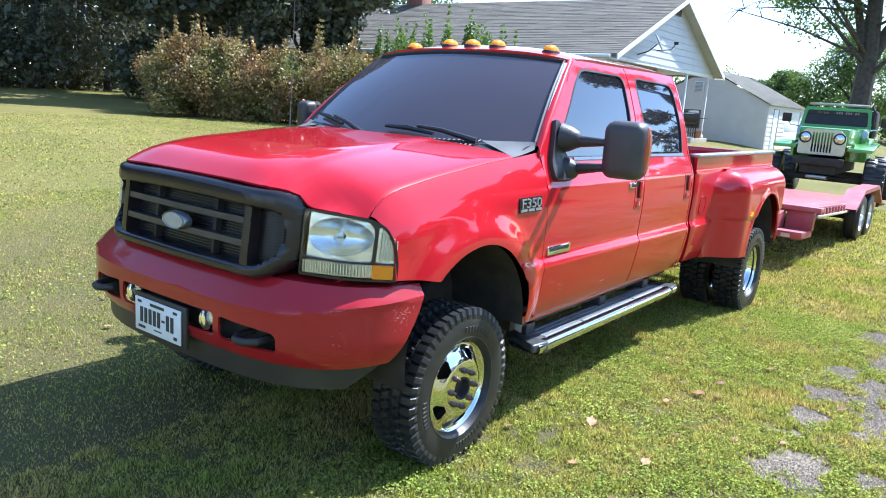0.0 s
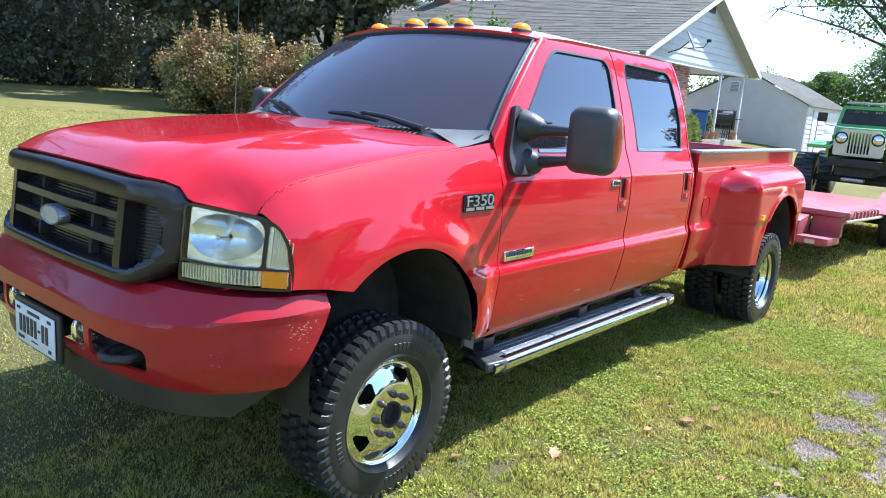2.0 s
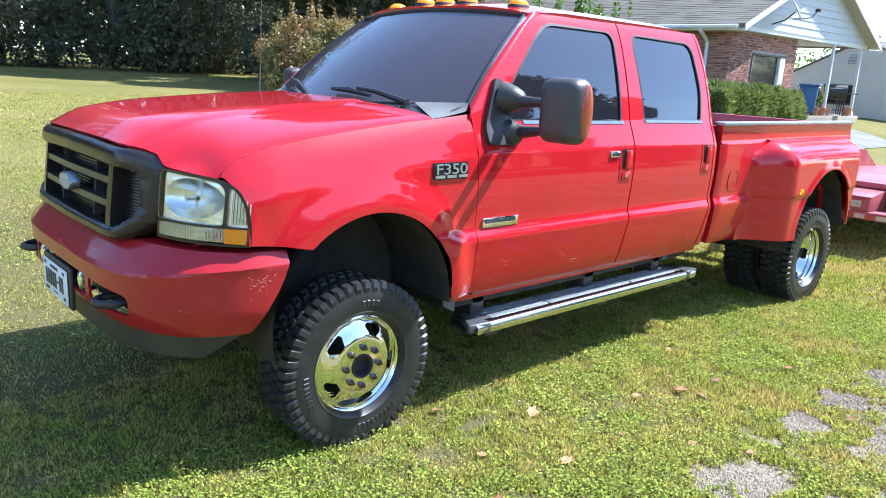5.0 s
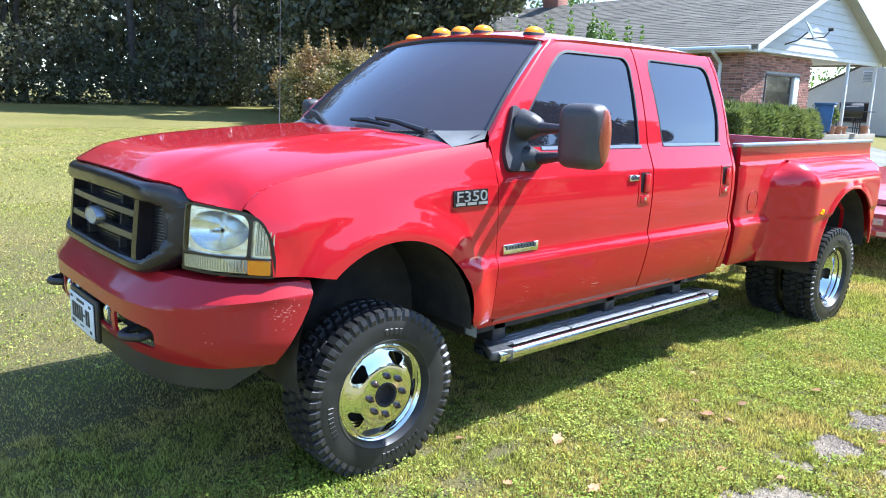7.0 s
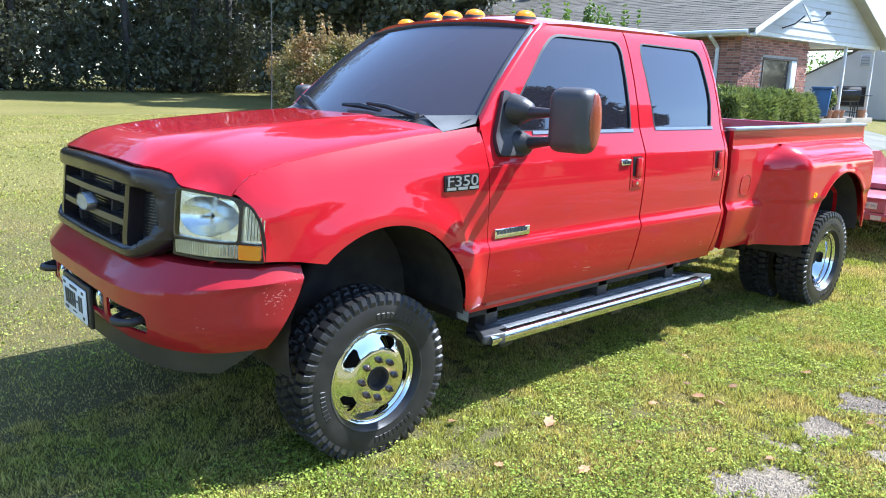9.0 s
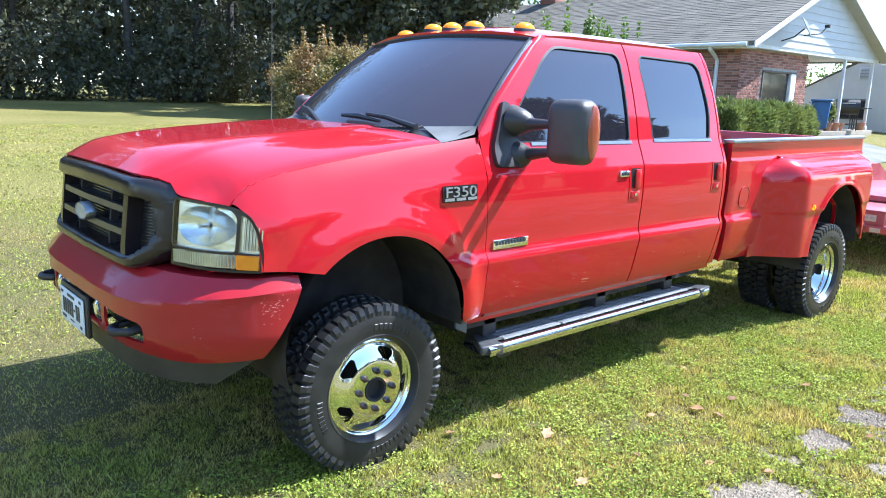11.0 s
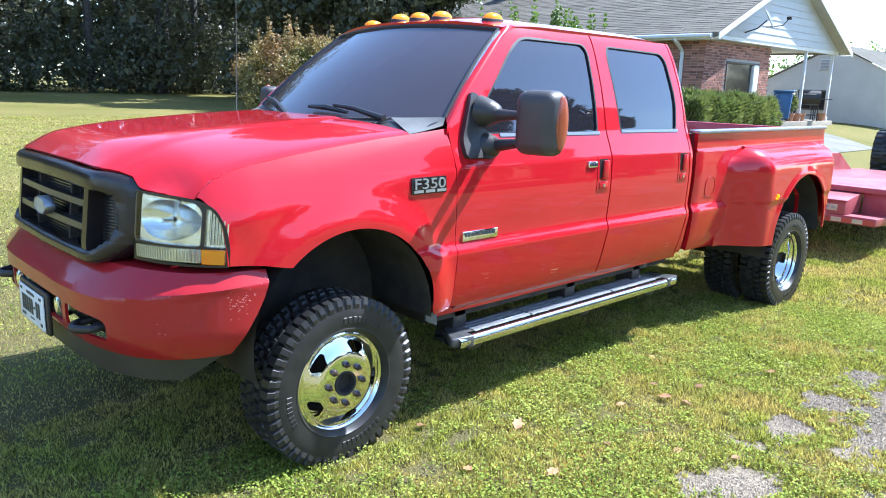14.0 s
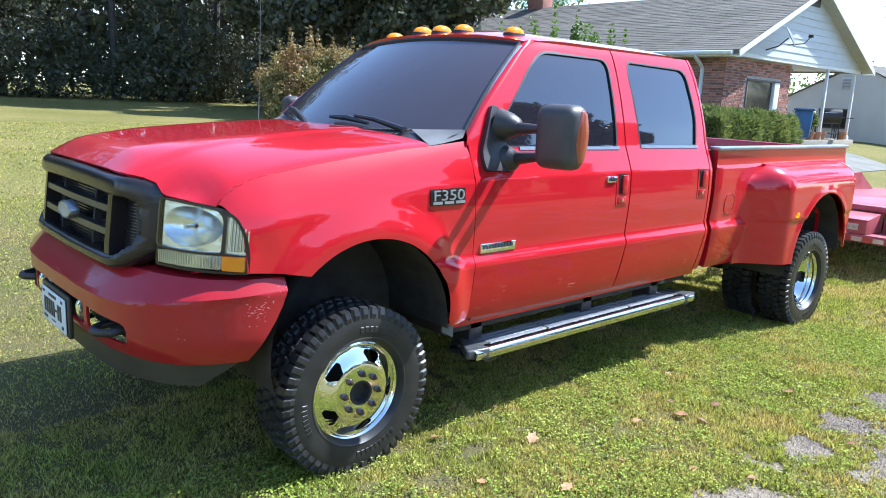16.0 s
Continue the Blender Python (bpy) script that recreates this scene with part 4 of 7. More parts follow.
def strip(f0, f1, n=14, m=2):
    """A sheet between two lines."""
    bm = bmesh.new()
    rows = [[bm.verts.new(Vector(f0(k / n)).lerp(Vector(f1(k / n)), j / m)) for j in range(m + 1)] for k in range(n + 1)]
    for k in range(n):
        for j in range(m):
            bm.faces.new((rows[k][j], rows[k][j + 1], rows[k + 1][j + 1], rows[k + 1][j]))
    return bm


part("windscreen", panel([(-1, 0), (1, 0), (1, 1), (-1, 1)], screen, 0.1, 0.1), SCREEN_GLASS, truck, "dark tinted laminated windscreen")
bm = bmesh.new()
edge = [screen(-1, v) for v in np.linspace(0, 1, 12)] + [screen(u, 1.0) for u in np.linspace(-0.9, 0.9, 16)] + [screen(1, v) for v in np.linspace(1, 0, 12)]
tube(bm, edge, 0.013, 8)
part("windscreen_seal", bm, SEAL, truck)
bm = bmesh.new()
tube(bm, [screen(-1.018, v) + Vector((0.004, 0, 0)) for v in np.linspace(0.02, 0.97, 12)], 0.010, 8)
part("screen_moulding", bm, ALU, truck, "weathered grey moulding beside the windscreen")


def pillar():
    """The outer skin from the windscreen edge round to the door edge."""
    door = [(0.648, 1.474), (0.700, 1.545), (0.905, 1.722), (1.235, 1.990), (1.345, 2.037)]

    def d(t):
        k = t * (len(door) - 1)
        i = min(int(k), len(door) - 2)
        x, z = Vector(door[i]).lerp(Vector(door[i + 1]), k - i)
        return Vector((x, -side_w(x, z), z))

    def w(t):
        return screen(-1.0, t * 1.02) + Vector((0, -0.004, 0.002))

    bm = bmesh.new()
    n, m = 16, 5
    rows = []
    for k in range(n + 1):
        a, b = w(k / n), d(k / n)
        row = []
        for j in range(m + 1):
            p = a.lerp(b, j / m)
            row.append(bm.verts.new(p + Vector((-0.35, -0.75, 0.5)).normalized() * 0.016 * math.sin(math.pi * j / m)))
        rows.append(row)
    for k in range(n):
        for j in range(m):
            bm.faces.new((rows[k][j], rows[k + 1][j], rows[k + 1][j + 1], rows[k][j + 1]))
    bmesh.ops.recalc_face_normals(bm, faces=bm.faces)
    bmesh.ops.solidify(bm, geom=bm.faces[:], thickness=0.01)
    return bm


both("windscreen_pillar", pillar, RED)

# hood
def lamp_x(y):
    e = abs(y)
    return -0.745 + 0.10 * max(0, (e - 0.665) / 0.32) + 0.115 * max(0, (e - 0.665) / 0.32) ** 3


HOOD_C = [(-0.93, 1.350), (-0.90, 1.375), (-0.86, 1.398), (-0.78, 1.421), (-0.65, 1.445), (-0.4, 1.474), (0.0, 1.506), (0.35, 1.527), (0.7, 1.538)]


HOOD_LIP = [(0.0, 1.360), (0.35, 1.357), (0.52, 1.350), (0.60, 1.340), (0.64, 1.318), (0.67, 1.290), (0.70, 1.278), (0.80, 1.271), (0.90, 1.260)]


GRILLE_PLAN = [(-0.3, -0.886), (0.0, -0.893), (0.3, -0.886), (0.45, -0.880), (0.52, -0.872), (0.57, -0.848), (0.61, -0.804), (0.64, -0.762), (0.67, -0.730)]


def hood_front(y):
    e = abs(y)
    return min(blend(e, GRILLE_PLAN, 0.02) + 0.030, lamp_x(0.66) - 0.008) if e < 0.66 else lamp_x(e) - 0.008


def hood_side(x):
    return SEAM_Y - 0.0080 + 0.002 * (1 - ((x + 0.1) / 0.55) ** 2)


def hood_z(x, y):
    e = abs(y)
    zc = blend(x, HOOD_C, 0.03)
    zs = seam_z(x)
    d = max(0.0, hood_side(x) - e)
    t = max(0.0, 1 - d / 0.60)
    z = zc - (zc - zs) * t ** 1.9 + 0.012 * (1 - math.exp(-d / 0.020)) * t
    z += 0.008 * smooth01((0.50 - 0.12 * x - e) / 0.07)
    k = max(0.0, 1 - (x - hood_front(y)) / (0.15 - 0.03 * smooth01((e - 0.5) / 0.12))) ** 2.2 * smooth01(d / 0.13)
    return z - (z - interp(e, HOOD_LIP)) * k


rear = hood_side(0.45)
edge = [(x, hood_side(x)) for x in SEAM_X if x < 0.43]
out = [(hood_front(y), y) for y in np.linspace(-rear, rear, 41)] + edge[1:] + [(0.36 + 0.075 * (y / rear) ** 2, y) for y in np.linspace(rear, -rear, 17)] + [(x, -y) for x, y in edge[:0:-1]]
hood = part("hood", panel(out, lambda x, y: (x, y, hood_z(x, y)), 0.035, 0.035, thick=0.012, vlines=(0.85, 0.875, 0.89, 0.90, -0.85, -0.875, -0.89, -0.90), ref=(-9, 9, 0.2)), RED, truck)

# cowl with its louvres, corner plates and wipers
bm = strip(lambda t: (0.30 + 0.10 * (2 * t - 1) ** 2, 0.86 * (2 * t - 1), 1.474 - 0.03 * (2 * t - 1) ** 4), lambda t: screen(2 * t - 1, 0.02) + Vector((0, 0, -0.006)), 24, 3)
cowl = part("cowl", bm, BLACK_PLASTIC, truck)
for i in range(44):
    u = -0.70 + 1.40 * i / 43
    a, b = Vector((0.375 + 0.17 * u * u, 0.86 * u, 1.502 + 0.012 * u * u)), screen(u, 0.02) + Vector((-0.02, 0, 0.004))
    bm = bmesh.new()
    rod(bm, a, b, 0.007, 6)
    part("louvre", bm, BLACK_PLASTIC, cowl)
for s in (-1, 1):
    bm = strip(lambda t: (0.437 + 0.225 * t, s * (0.902 - 0.012 * t), seam_z(0.437 + 0.225 * t) + 0.001 + 0.012 * t * t), lambda t: screen(s * (0.70 + 0.31 * t), 0.0) + Vector((-0.008, 0, 0.016 - 0.008 * t)), 12, 4)
    bmesh.ops.recalc_face_normals(bm, faces=bm.faces)
    if sum(f.normal.z for f in bm.faces) < 0:
        bmesh.ops.reverse_faces(bm, faces=bm.faces)
    part("cowl_corner", bm, COWL_GREY, truck, "faded grey plastic cowl corner")
for a, b in (((0.62, -0.60), (0.47, 0.02)), ((0.50, 0.10), (0.62, 0.74))):
    ub, ut = a[1] / 0.85, b[1] / 0.85
    p0 = screen(ub, 0.0) + Vector((-0.06, 0, 0.012))
    p1 = screen(ut, 0.09) + Vector((-0.03, 0, 0.034))
    bm = bmesh.new()
    tube(bm, [p0, p0.lerp(p1, 0.35) + Vector((-0.012, 0, 0.022)), p0.lerp(p1, 0.62) + Vector((-0.006, 0, 0.018))], [0.018, 0.014, 0.010], 8)
    arm = part("wiper_arm", bm, BLACK_PLASTIC, truck)
    bm = bmesh.new()
    q0, q1 = screen(ub * 0.55 + ut * 0.45, 0.045), screen(ut * 1.02, 0.085)
    tube(bm, [q0 + Vector((-0.02, 0, 0.018)), q0.lerp(q1, 0.5) + Vector((-0.025, 0, 0.028)), q1 + Vector((-0.02, 0, 0.018))], [0.010, 0.017, 0.010], 6)
    part("wiper_blade", bm, BLACK_PLASTIC, arm)

# roof marker lamps
for y in (-0.545, -0.19, 0.0, 0.19, 0.545):
    x = 1.262 + 0.07 * (y / 0.55) ** 2
    bm = bmesh.new()
    bmesh.ops.create_uvsphere(bm, u_segments=20, v_segments=10, radius=1, matrix=Matrix.Translation((x + 0.02, y, roof_z(x, y) + 0.004)) @ Matrix.Diagonal((0.075, 0.040, 0.042, 1)))
    bmesh.ops.bisect_plane(bm, geom=bm.verts[:] + bm.edges[:] + bm.faces[:], plane_co=(0, 0, roof_z(x, y)), plane_no=(0, 0, -1), clear_outer=True)
    lamp = part("marker_lamp", bm, AMBER, truck, "amber cab roof marker lamp")
    bm = bmesh.new()
    lathe(bm, [(0.0, 0.006), (0.95, 0.006), (1.0, 0.0), (1.0, -0.03)], 24, Matrix.Translation((x + 0.02, y, roof_z(x, y) + 0.002)) @ Matrix.Diagonal((0.080, 0.045, 1, 1)))
    part("gasket", bm, SEAL, lamp)


# grille: thick black surround, bars, side pockets, oval badge
def grille_x(y):
    return blend(abs(y), GRILLE_PLAN, 0.02)


def gmap(off):
    return lambda y, z: (grille_x(y) - off + 0.12 * (z - 1.05) * (1 if z > 1.05 else 0.3), y, z)


GR_OUT = rounded([(-0.665, 1.06), (-0.56, 0.965), (0.56, 0.965), (0.665, 1.06), (0.665, 1.29), (0.60, 1.335), (0, 1.352), (-0.60, 1.335), (-0.665, 1.29)], [0.05, 0.06, 0.06, 0.05, 0.04, 0.05, 0.3, 0.05, 0.04])
GR_IN = rounded([(-0.60, 1.085), (-0.52, 1.018), (0.52, 1.018), (0.60, 1.085), (0.60, 1.230), (0.56, 1.252), (0, 1.266), (-0.56, 1.252), (-0.60, 1.230)], [0.04, 0.05, 0.05, 0.04, 0.03, 0.04, 0.2, 0.04, 0.03])
grille = thing("grille", "", "")
grille.parent = truck


def edge_gap(p, loop):
    """Distance from a point to a closed line."""
    p, best = Vector(p), 9.0
    for i, b in enumerate(loop):
        a, b = Vector(loop[i - 1]), Vector(b)
        d = b - a
        t = max(0.0, min(1.0, (p - a).dot(d) / max(d.length_squared, 1e-12)))
        best = min(best, (p - a - d * t).length)
    return best


def surround_at(y, z):
    """The surround's face is rounded over between its outer and inner edge."""
    o, i = edge_gap((y, z), GR_OUT), edge_gap((y, z), GR_IN)
    t = o / max(o + i, 1e-6)
    return gmap(0.002 + 0.032 * max(0.0, 1 - abs(2 * t - 1) ** 3.2) ** 0.5)(y, z)


bm = panel(GR_OUT, surround_at, 0.02, 0.012, holes=[GR_IN], flip=True)
shell(bm, 0.06, (1, 0, 0))
part("surround", bm, GRILLE_BLACK, grille)
part("backing", panel(GR_IN, gmap(-0.052), 0.06, 0.1, flip=True), SEAL, grille)
for z in (1.102, 1.196):
    bm = panel([(-0.45, z - 0.013), (0.45, z - 0.013), (0.45, z + 0.013), (-0.45, z + 0.013)], gmap(0.012), 0.05, 0.012, thick=0.07, flip=True)
    part("bar", bm, BAR_BLACK, grille)
for y in (-0.455, 0.455):
    bm = panel(rounded([(y - 0.022, 1.005), (y + 0.022, 1.005), (y + 0.02, 1.272), (y - 0.02, 1.272)], 0.01), gmap(0.016), 0.02, 0.05, thick=0.09, flip=True)
    part("upright", bm, GRILLE_BLACK, grille)
for y in (-0.22, 0.22):
    for z0, z1 in ((1.02, 1.09), (1.12, 1.18), (1.21, 1.262)):
        bm = panel([(y - 0.009, z0), (y + 0.009, z0), (y + 0.009, z1), (y - 0.009, z1)], gmap(-0.012), 0.02, 0.05, thick=0.03, flip=True)
        part("stay", bm, DARK, grille)
for z in np.arange(1.022, 1.262, 0.0125):
    bm = panel([(-0.592, z - 0.002), (0.592, z - 0.002), (0.592, z + 0.002), (-0.592, z + 0.002)], gmap(-0.042), 0.08, 0.1, thick=0.006, flip=True)
    part("mesh_wire", bm, GRILLE_BLACK, grille)
bm = bmesh.new()
lathe(bm, [(0.84, 0.012), (0.88, 0.019), (0.94, 0.021), (1.0, 0.014), (1.0, -0.02)], 40, pose(-0.905, 0, 1.136, 0, -90, 0) @ Matrix.Diagonal((0.041, 0.088, 1, 1)))
badge = part("badge", bm, MOULD, grille, "oval badge with a bright rim")
bm = bmesh.new()
lathe(bm, [(0.0, 0.0205), (0.82, 0.0185), (0.84, 0.0)], 40, pose(-0.906, 0, 1.136, 0, -90, 0) @ Matrix.Diagonal((0.041, 0.088, 1, 1)))
part("badge_face", bm, mat("badge_face", (0.36, 0.36, 0.34), 0.45, 0.2, col2=(0.46, 0.46, 0.43), scale=30), badge)


# headlamps
SIDE_LENS = rounded([(0.939, 1.074), (0.990, 1.070), (0.981, 1.145), (0.964, 1.196), (0.950, 1.216), (0.939, 1.220)], 0.008)


def headlamp(s):
    lamp = thing("headlamp", "", "")
    lamp.parent = truck

    def lm(off):
        return lambda u, z: (lamp_x(u) - 0.03 - off + 0.10 * max(0, z - 1.04), s * u, z)

    outer = rounded([(0.664, 1.002), (0.995, 0.997), (0.997, 1.06), (0.984, 1.150), (0.957, 1.220), (0.912, 1.250), (0.83, 1.262), (0.664, 1.270)], [0.01, 0.01, 0.05, 0.05, 0.04, 0.04, 0.03, 0.02])
    fl = s > 0
    part("housing", panel(grown(outer, -0.016), lm(-0.025), 0.05, 0.05, holes=[[(0.797 + 0.118 * math.cos(a), 1.166 + 0.078 * math.sin(a)) for a in np.linspace(0, math.tau, 40, endpoint=False)]], flip=fl), REFLECTOR, lamp, "silvery lamp reflector housing")
    eye = [(0.797 + 0.118 * math.cos(a), 1.166 + 0.078 * math.sin(a)) for a in np.linspace(0, math.tau, 40, endpoint=False)]
    part("backing", panel(grown(outer, -0.016), lm(-0.029), 0.05, 0.05, holes=[eye]), DARK, lamp)
    main = rounded([(0.670, 1.080), (0.929, 1.073), (0.931, 1.205), (0.915, 1.238), (0.87, 1.252), (0.670, 1.264)], [0.02, 0.015, 0.03, 0.02, 0.03, 0.02])
    part("rim", panel(grown(outer, 0.004), lm(0.0), 0.04, 0.04, holes=[grown(main, -0.002), SIDE_LENS, rounded([(0.671, 1.009), (0.989, 1.003), (0.989, 1.064), (0.671, 1.070)], 0.006)],
                      thick=0.03, flip=fl), GRILLE_BLACK, lamp, "dark seal round the lamp units")
    part("lens", panel(main, lm(0.006), 0.03, 0.03, flip=fl), LENS, lamp, "clear slightly hazed headlamp lens").visible_shadow = False
    bm = bmesh.new()
    rings = []
    for k in range(9):
        t = k / 8.6
        deep = -0.026 - 0.036 * (1 - (1 - t) ** 2)
        rings.append([bm.verts.new(lm(deep)(0.797 + 0.1185 * (1 - t) * math.cos(a), 1.166 + 0.0785 * (1 - t) * math.sin(a))) for a in np.linspace(0, math.tau, 40, endpoint=False)])
    for p, q in zip(rings, rings[1:]):
        for k in range(40):
            bm.faces.new((p[k], p[(k + 1) % 40], q[(k + 1) % 40], q[k]))
    bmesh.ops.recalc_face_normals(bm, faces=bm.faces)
    part("bowl", bm, REFLECTOR, lamp, "fluted silvery reflector bowl")
    bm = bmesh.new()
    lathe(bm, [(0.0, 0.05), (0.009, 0.046), (0.011, 0.0)], 16, pose(lamp_x(0.797) + 0.035, s * 0.797, 1.166, 0, -90, 0))
    part("bulb", bm, REFLECTOR, lamp)
    part("side_lens", panel(SIDE_LENS, lm(0.004), 0.02, 0.02, flip=fl), LENS, lamp).visible_shadow = False
    for k in range(6):
        y = 0.945 + 0.0080 * k
        bm = bmesh.new()
        zt = 1.212 - max(0, (y - 0.950)) * 1.4
        tube(bm, [(lamp_x(y) - 0.018 + 0.1 * 0.042, s * y, 1.082), (lamp_x(y) - 0.018 + 0.1 * (zt - 1.04), s * y, zt)], 0.0035, 6)
        part("rib", bm, REFLECTOR, lamp)
    clear = [(0.674, 1.012), (0.931, 1.008), (0.931, 1.064), (0.674, 1.068)]
    part("turn_lens", panel(clear, lm(0.004), 0.02, 0.02, flip=fl), LENS, lamp, "clear ribbed turn signal lens").visible_shadow = False
    for k in range(24):
        y = 0.678 + 0.0108 * k
        bm = bmesh.new()
        tube(bm, [(lamp_x(y) - 0.022, s * y, 1.012), (lamp_x(y) - 0.022, s * y, 1.064)], 0.0042, 6)
        part("rib", bm, REFLECTOR, lamp)
    part("amber_lens", panel([(0.935, 1.008), (0.988, 1.005), (0.988, 1.060), (0.935, 1.064)], lm(0.004), 0.02, 0.02, thick=0.02, flip=fl), AMBER, lamp, "amber corner lens")


headlamp(-1)
headlamp(1)
bm = strip(lambda t: (-0.72, -0.66 + 1.32 * t, 1.25), lambda t: (-0.60, -0.66 + 1.32 * t, 0.9), 2, 2)
part("radiator_support", bm, DARK, truck)
bm = strip(lambda t: (-0.845 + 0.32 * (2 * t - 1) ** 2, -0.97 + 1.94 * t, 0.985), lambda t: (-0.50, -0.97 + 1.94 * t, 0.985), 24, 2)
part("valance", bm, DARK, truck)

# front bumper: plan line, then a sheet with its openings
BUMP = [(0.0, -0.968), (0.30, -0.966), (0.50, -0.952), (0.66, -0.915), (0.78, -0.865), (0.88, -0.79), (0.95, -0.70), (0.99, -0.60), (1.012, -0.50), (1.022, -0.378)]
_by = np.array([p[0] for p in BUMP])
_bx = np.array([p[1] for p in BUMP])
_bs = np.concatenate(([0], np.cumsum(np.hypot(np.diff(_by), np.diff(_bx)))))
BLEN = float(_bs[-1])


def bump_at(s):
    """Place and outward direction on the plan line."""
    a = abs(s)
    y, x = (sum(np.interp(a + d, _bs, q) for d in (-0.03, 0, 0.03)) / 3 for q in (_by, _bx))
    y2, x2 = (sum(np.interp(a + 0.02 + d, _bs, q) for d in (-0.03, 0, 0.03)) / 3 for q in (_by, _bx))
    n = Vector((-(y2 - y), (x2 - x), 0))
    n = n.normalized() if n.length > 1e-6 else Vector((0, 1, 0))
    if a < 0.001:
        n = Vector((-1, 0, 0))
    sg = 1 if s >= 0 else -1
    return Vector((x, sg * y, 0)), Vector((n.x, sg * -n.y if n.y < 0 else sg * n.y, 0))


def bump_map(s, z):
    p, n = bump_at(s)
    a = abs(s) / BLEN
    ridge = 0.862 + 0.05 * smooth01((a - 0.45) / 0.4)
    off = 0.0
    if z > ridge:
        k = (z - ridge) / (0.985 - ridge)
        off = (0.115 - 0.07 * smooth01((a - 0.55) / 0.4)) * k ** 1.15
    elif z < 0.74:
        off = 0.05 * ((0.74 - z) / 0.12) ** 2
    off -= 0.004 + 0.004 * math.exp(-((z - ridge) / 0.014) ** 2)
    q = p - n * off
    q.z = z
    return q


top = [(s, 0.977 - 0.010 * (s / BLEN) ** 2) for s in np.linspace(BLEN, -BLEN, 41)]
out = [(-BLEN, 0.92), (-BLEN + 0.06, 0.80), (-BLEN + 0.165, 0.635), (-0.9, 0.628), (0, 0.628), (0.9, 0.628), (BLEN - 0.165, 0.635), (BLEN - 0.06, 0.80), (BLEN, 0.92)] + top
holes = [rounded([(s * 0.385, 0.790), (s * 0.69, 0.770), (s * 0.69, 0.685), (s * 0.385, 0.690)][:: s], [0.015, 0.04, 0.03, 0.015][:: s]) for s in (1, -1)]
holes.append(rounded([(-0.35, 0.690), (0.35, 0.690), (0.35, 0.795), (-0.35, 0.795)], 0.02))
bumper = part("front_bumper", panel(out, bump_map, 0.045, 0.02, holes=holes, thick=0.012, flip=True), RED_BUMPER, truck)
def ledge(t, back):
    a = BLEN * 0.985 * (2 * t - 1)
    q = Vector(bump_map(a, 0.976 - 0.010 * (a / BLEN) ** 2))
    deep = 0.10 - 0.07 * smooth01((abs(a) / BLEN - 0.75) / 0.2)
    return q - bump_at(a)[1] * deep * back + Vector((0, 0, 0.006 * back))


bm = strip(lambda t: ledge(t, 0.0), lambda t: ledge(t, 1.0), 48, 2)
bmesh.ops.recalc_face_normals(bm, faces=bm.faces)
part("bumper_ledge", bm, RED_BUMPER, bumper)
bm = panel([(-0.8, 0.655), (0.8, 0.655), (0.8, 0.81), (-0.8, 0.81)], lambda s, z: bump_map(s, z) + Vector((0.09, 0, 0)), 0.1, 0.1)
part("bumper_back", bm, DARK, bumper)
bm = panel([(-BLEN + 0.17, 0.640), (-1.0, 0.535), (0, 0.515), (1.0, 0.535), (BLEN - 0.17, 0.640)], lambda s, z: Vector(bump_map(s, 0.66)) - bump_at(s)[1] * (0.035 + 0.10 * (0.64 - z)) + Vector((0, 0, z - 0.66)), 0.06, 0.04, thick=0.02, flip=True)
part("air_dam", bm, BLACK_PLASTIC, bumper, "dull black plastic air dam under the bumper")
for s in (-1, 1):
    bm = bmesh.new()
    c = Vector((-0.925, s * 0.55, 0.738))
    tube(bm, [c + Vector((0.12, -0.06, 0.0)), c + Vector((-0.02, -0.06, -0.012)), c + Vector((-0.055, -0.03, -0.012)), c + Vector((-0.065, 0.0, -0.012)), c + Vector((-0.055, 0.03, -0.012)), c + Vector((-0.02, 0.06, -0.012)), c + Vector((0.12, 0.06, 0.0))], 0.017, 10)
    part("tow_hook", bm, BLACK_PLASTIC, bumper, "black steel tow hook")
    bm = bmesh.new()
    lathe(bm, [(0.0, 0.03), (0.02, 0.027), (0.03, 0.015), (0.033, 0.0), (0.03, -0.05)], 24, pose(-0.945, s * 0.285, 0.750, 0, -90, 0) @ Matrix.Diagonal((1.55, 1.1, 1, 1)))
    part("small_lamp", bm, LENS, bumper, "small clear marker lamp").visible_shadow = False
    bm = bmesh.new()
    lathe(bm, [(0.0, -0.03), (0.025, -0.02), (0.03, 0.0)], 20, pose(-0.93, s * 0.285, 0.750, 0, -90, 0) @ Matrix.Diagonal((1.55, 1.1, 1, 1)))
    part("lamp_bowl", bm, REFLECTOR, bumper)

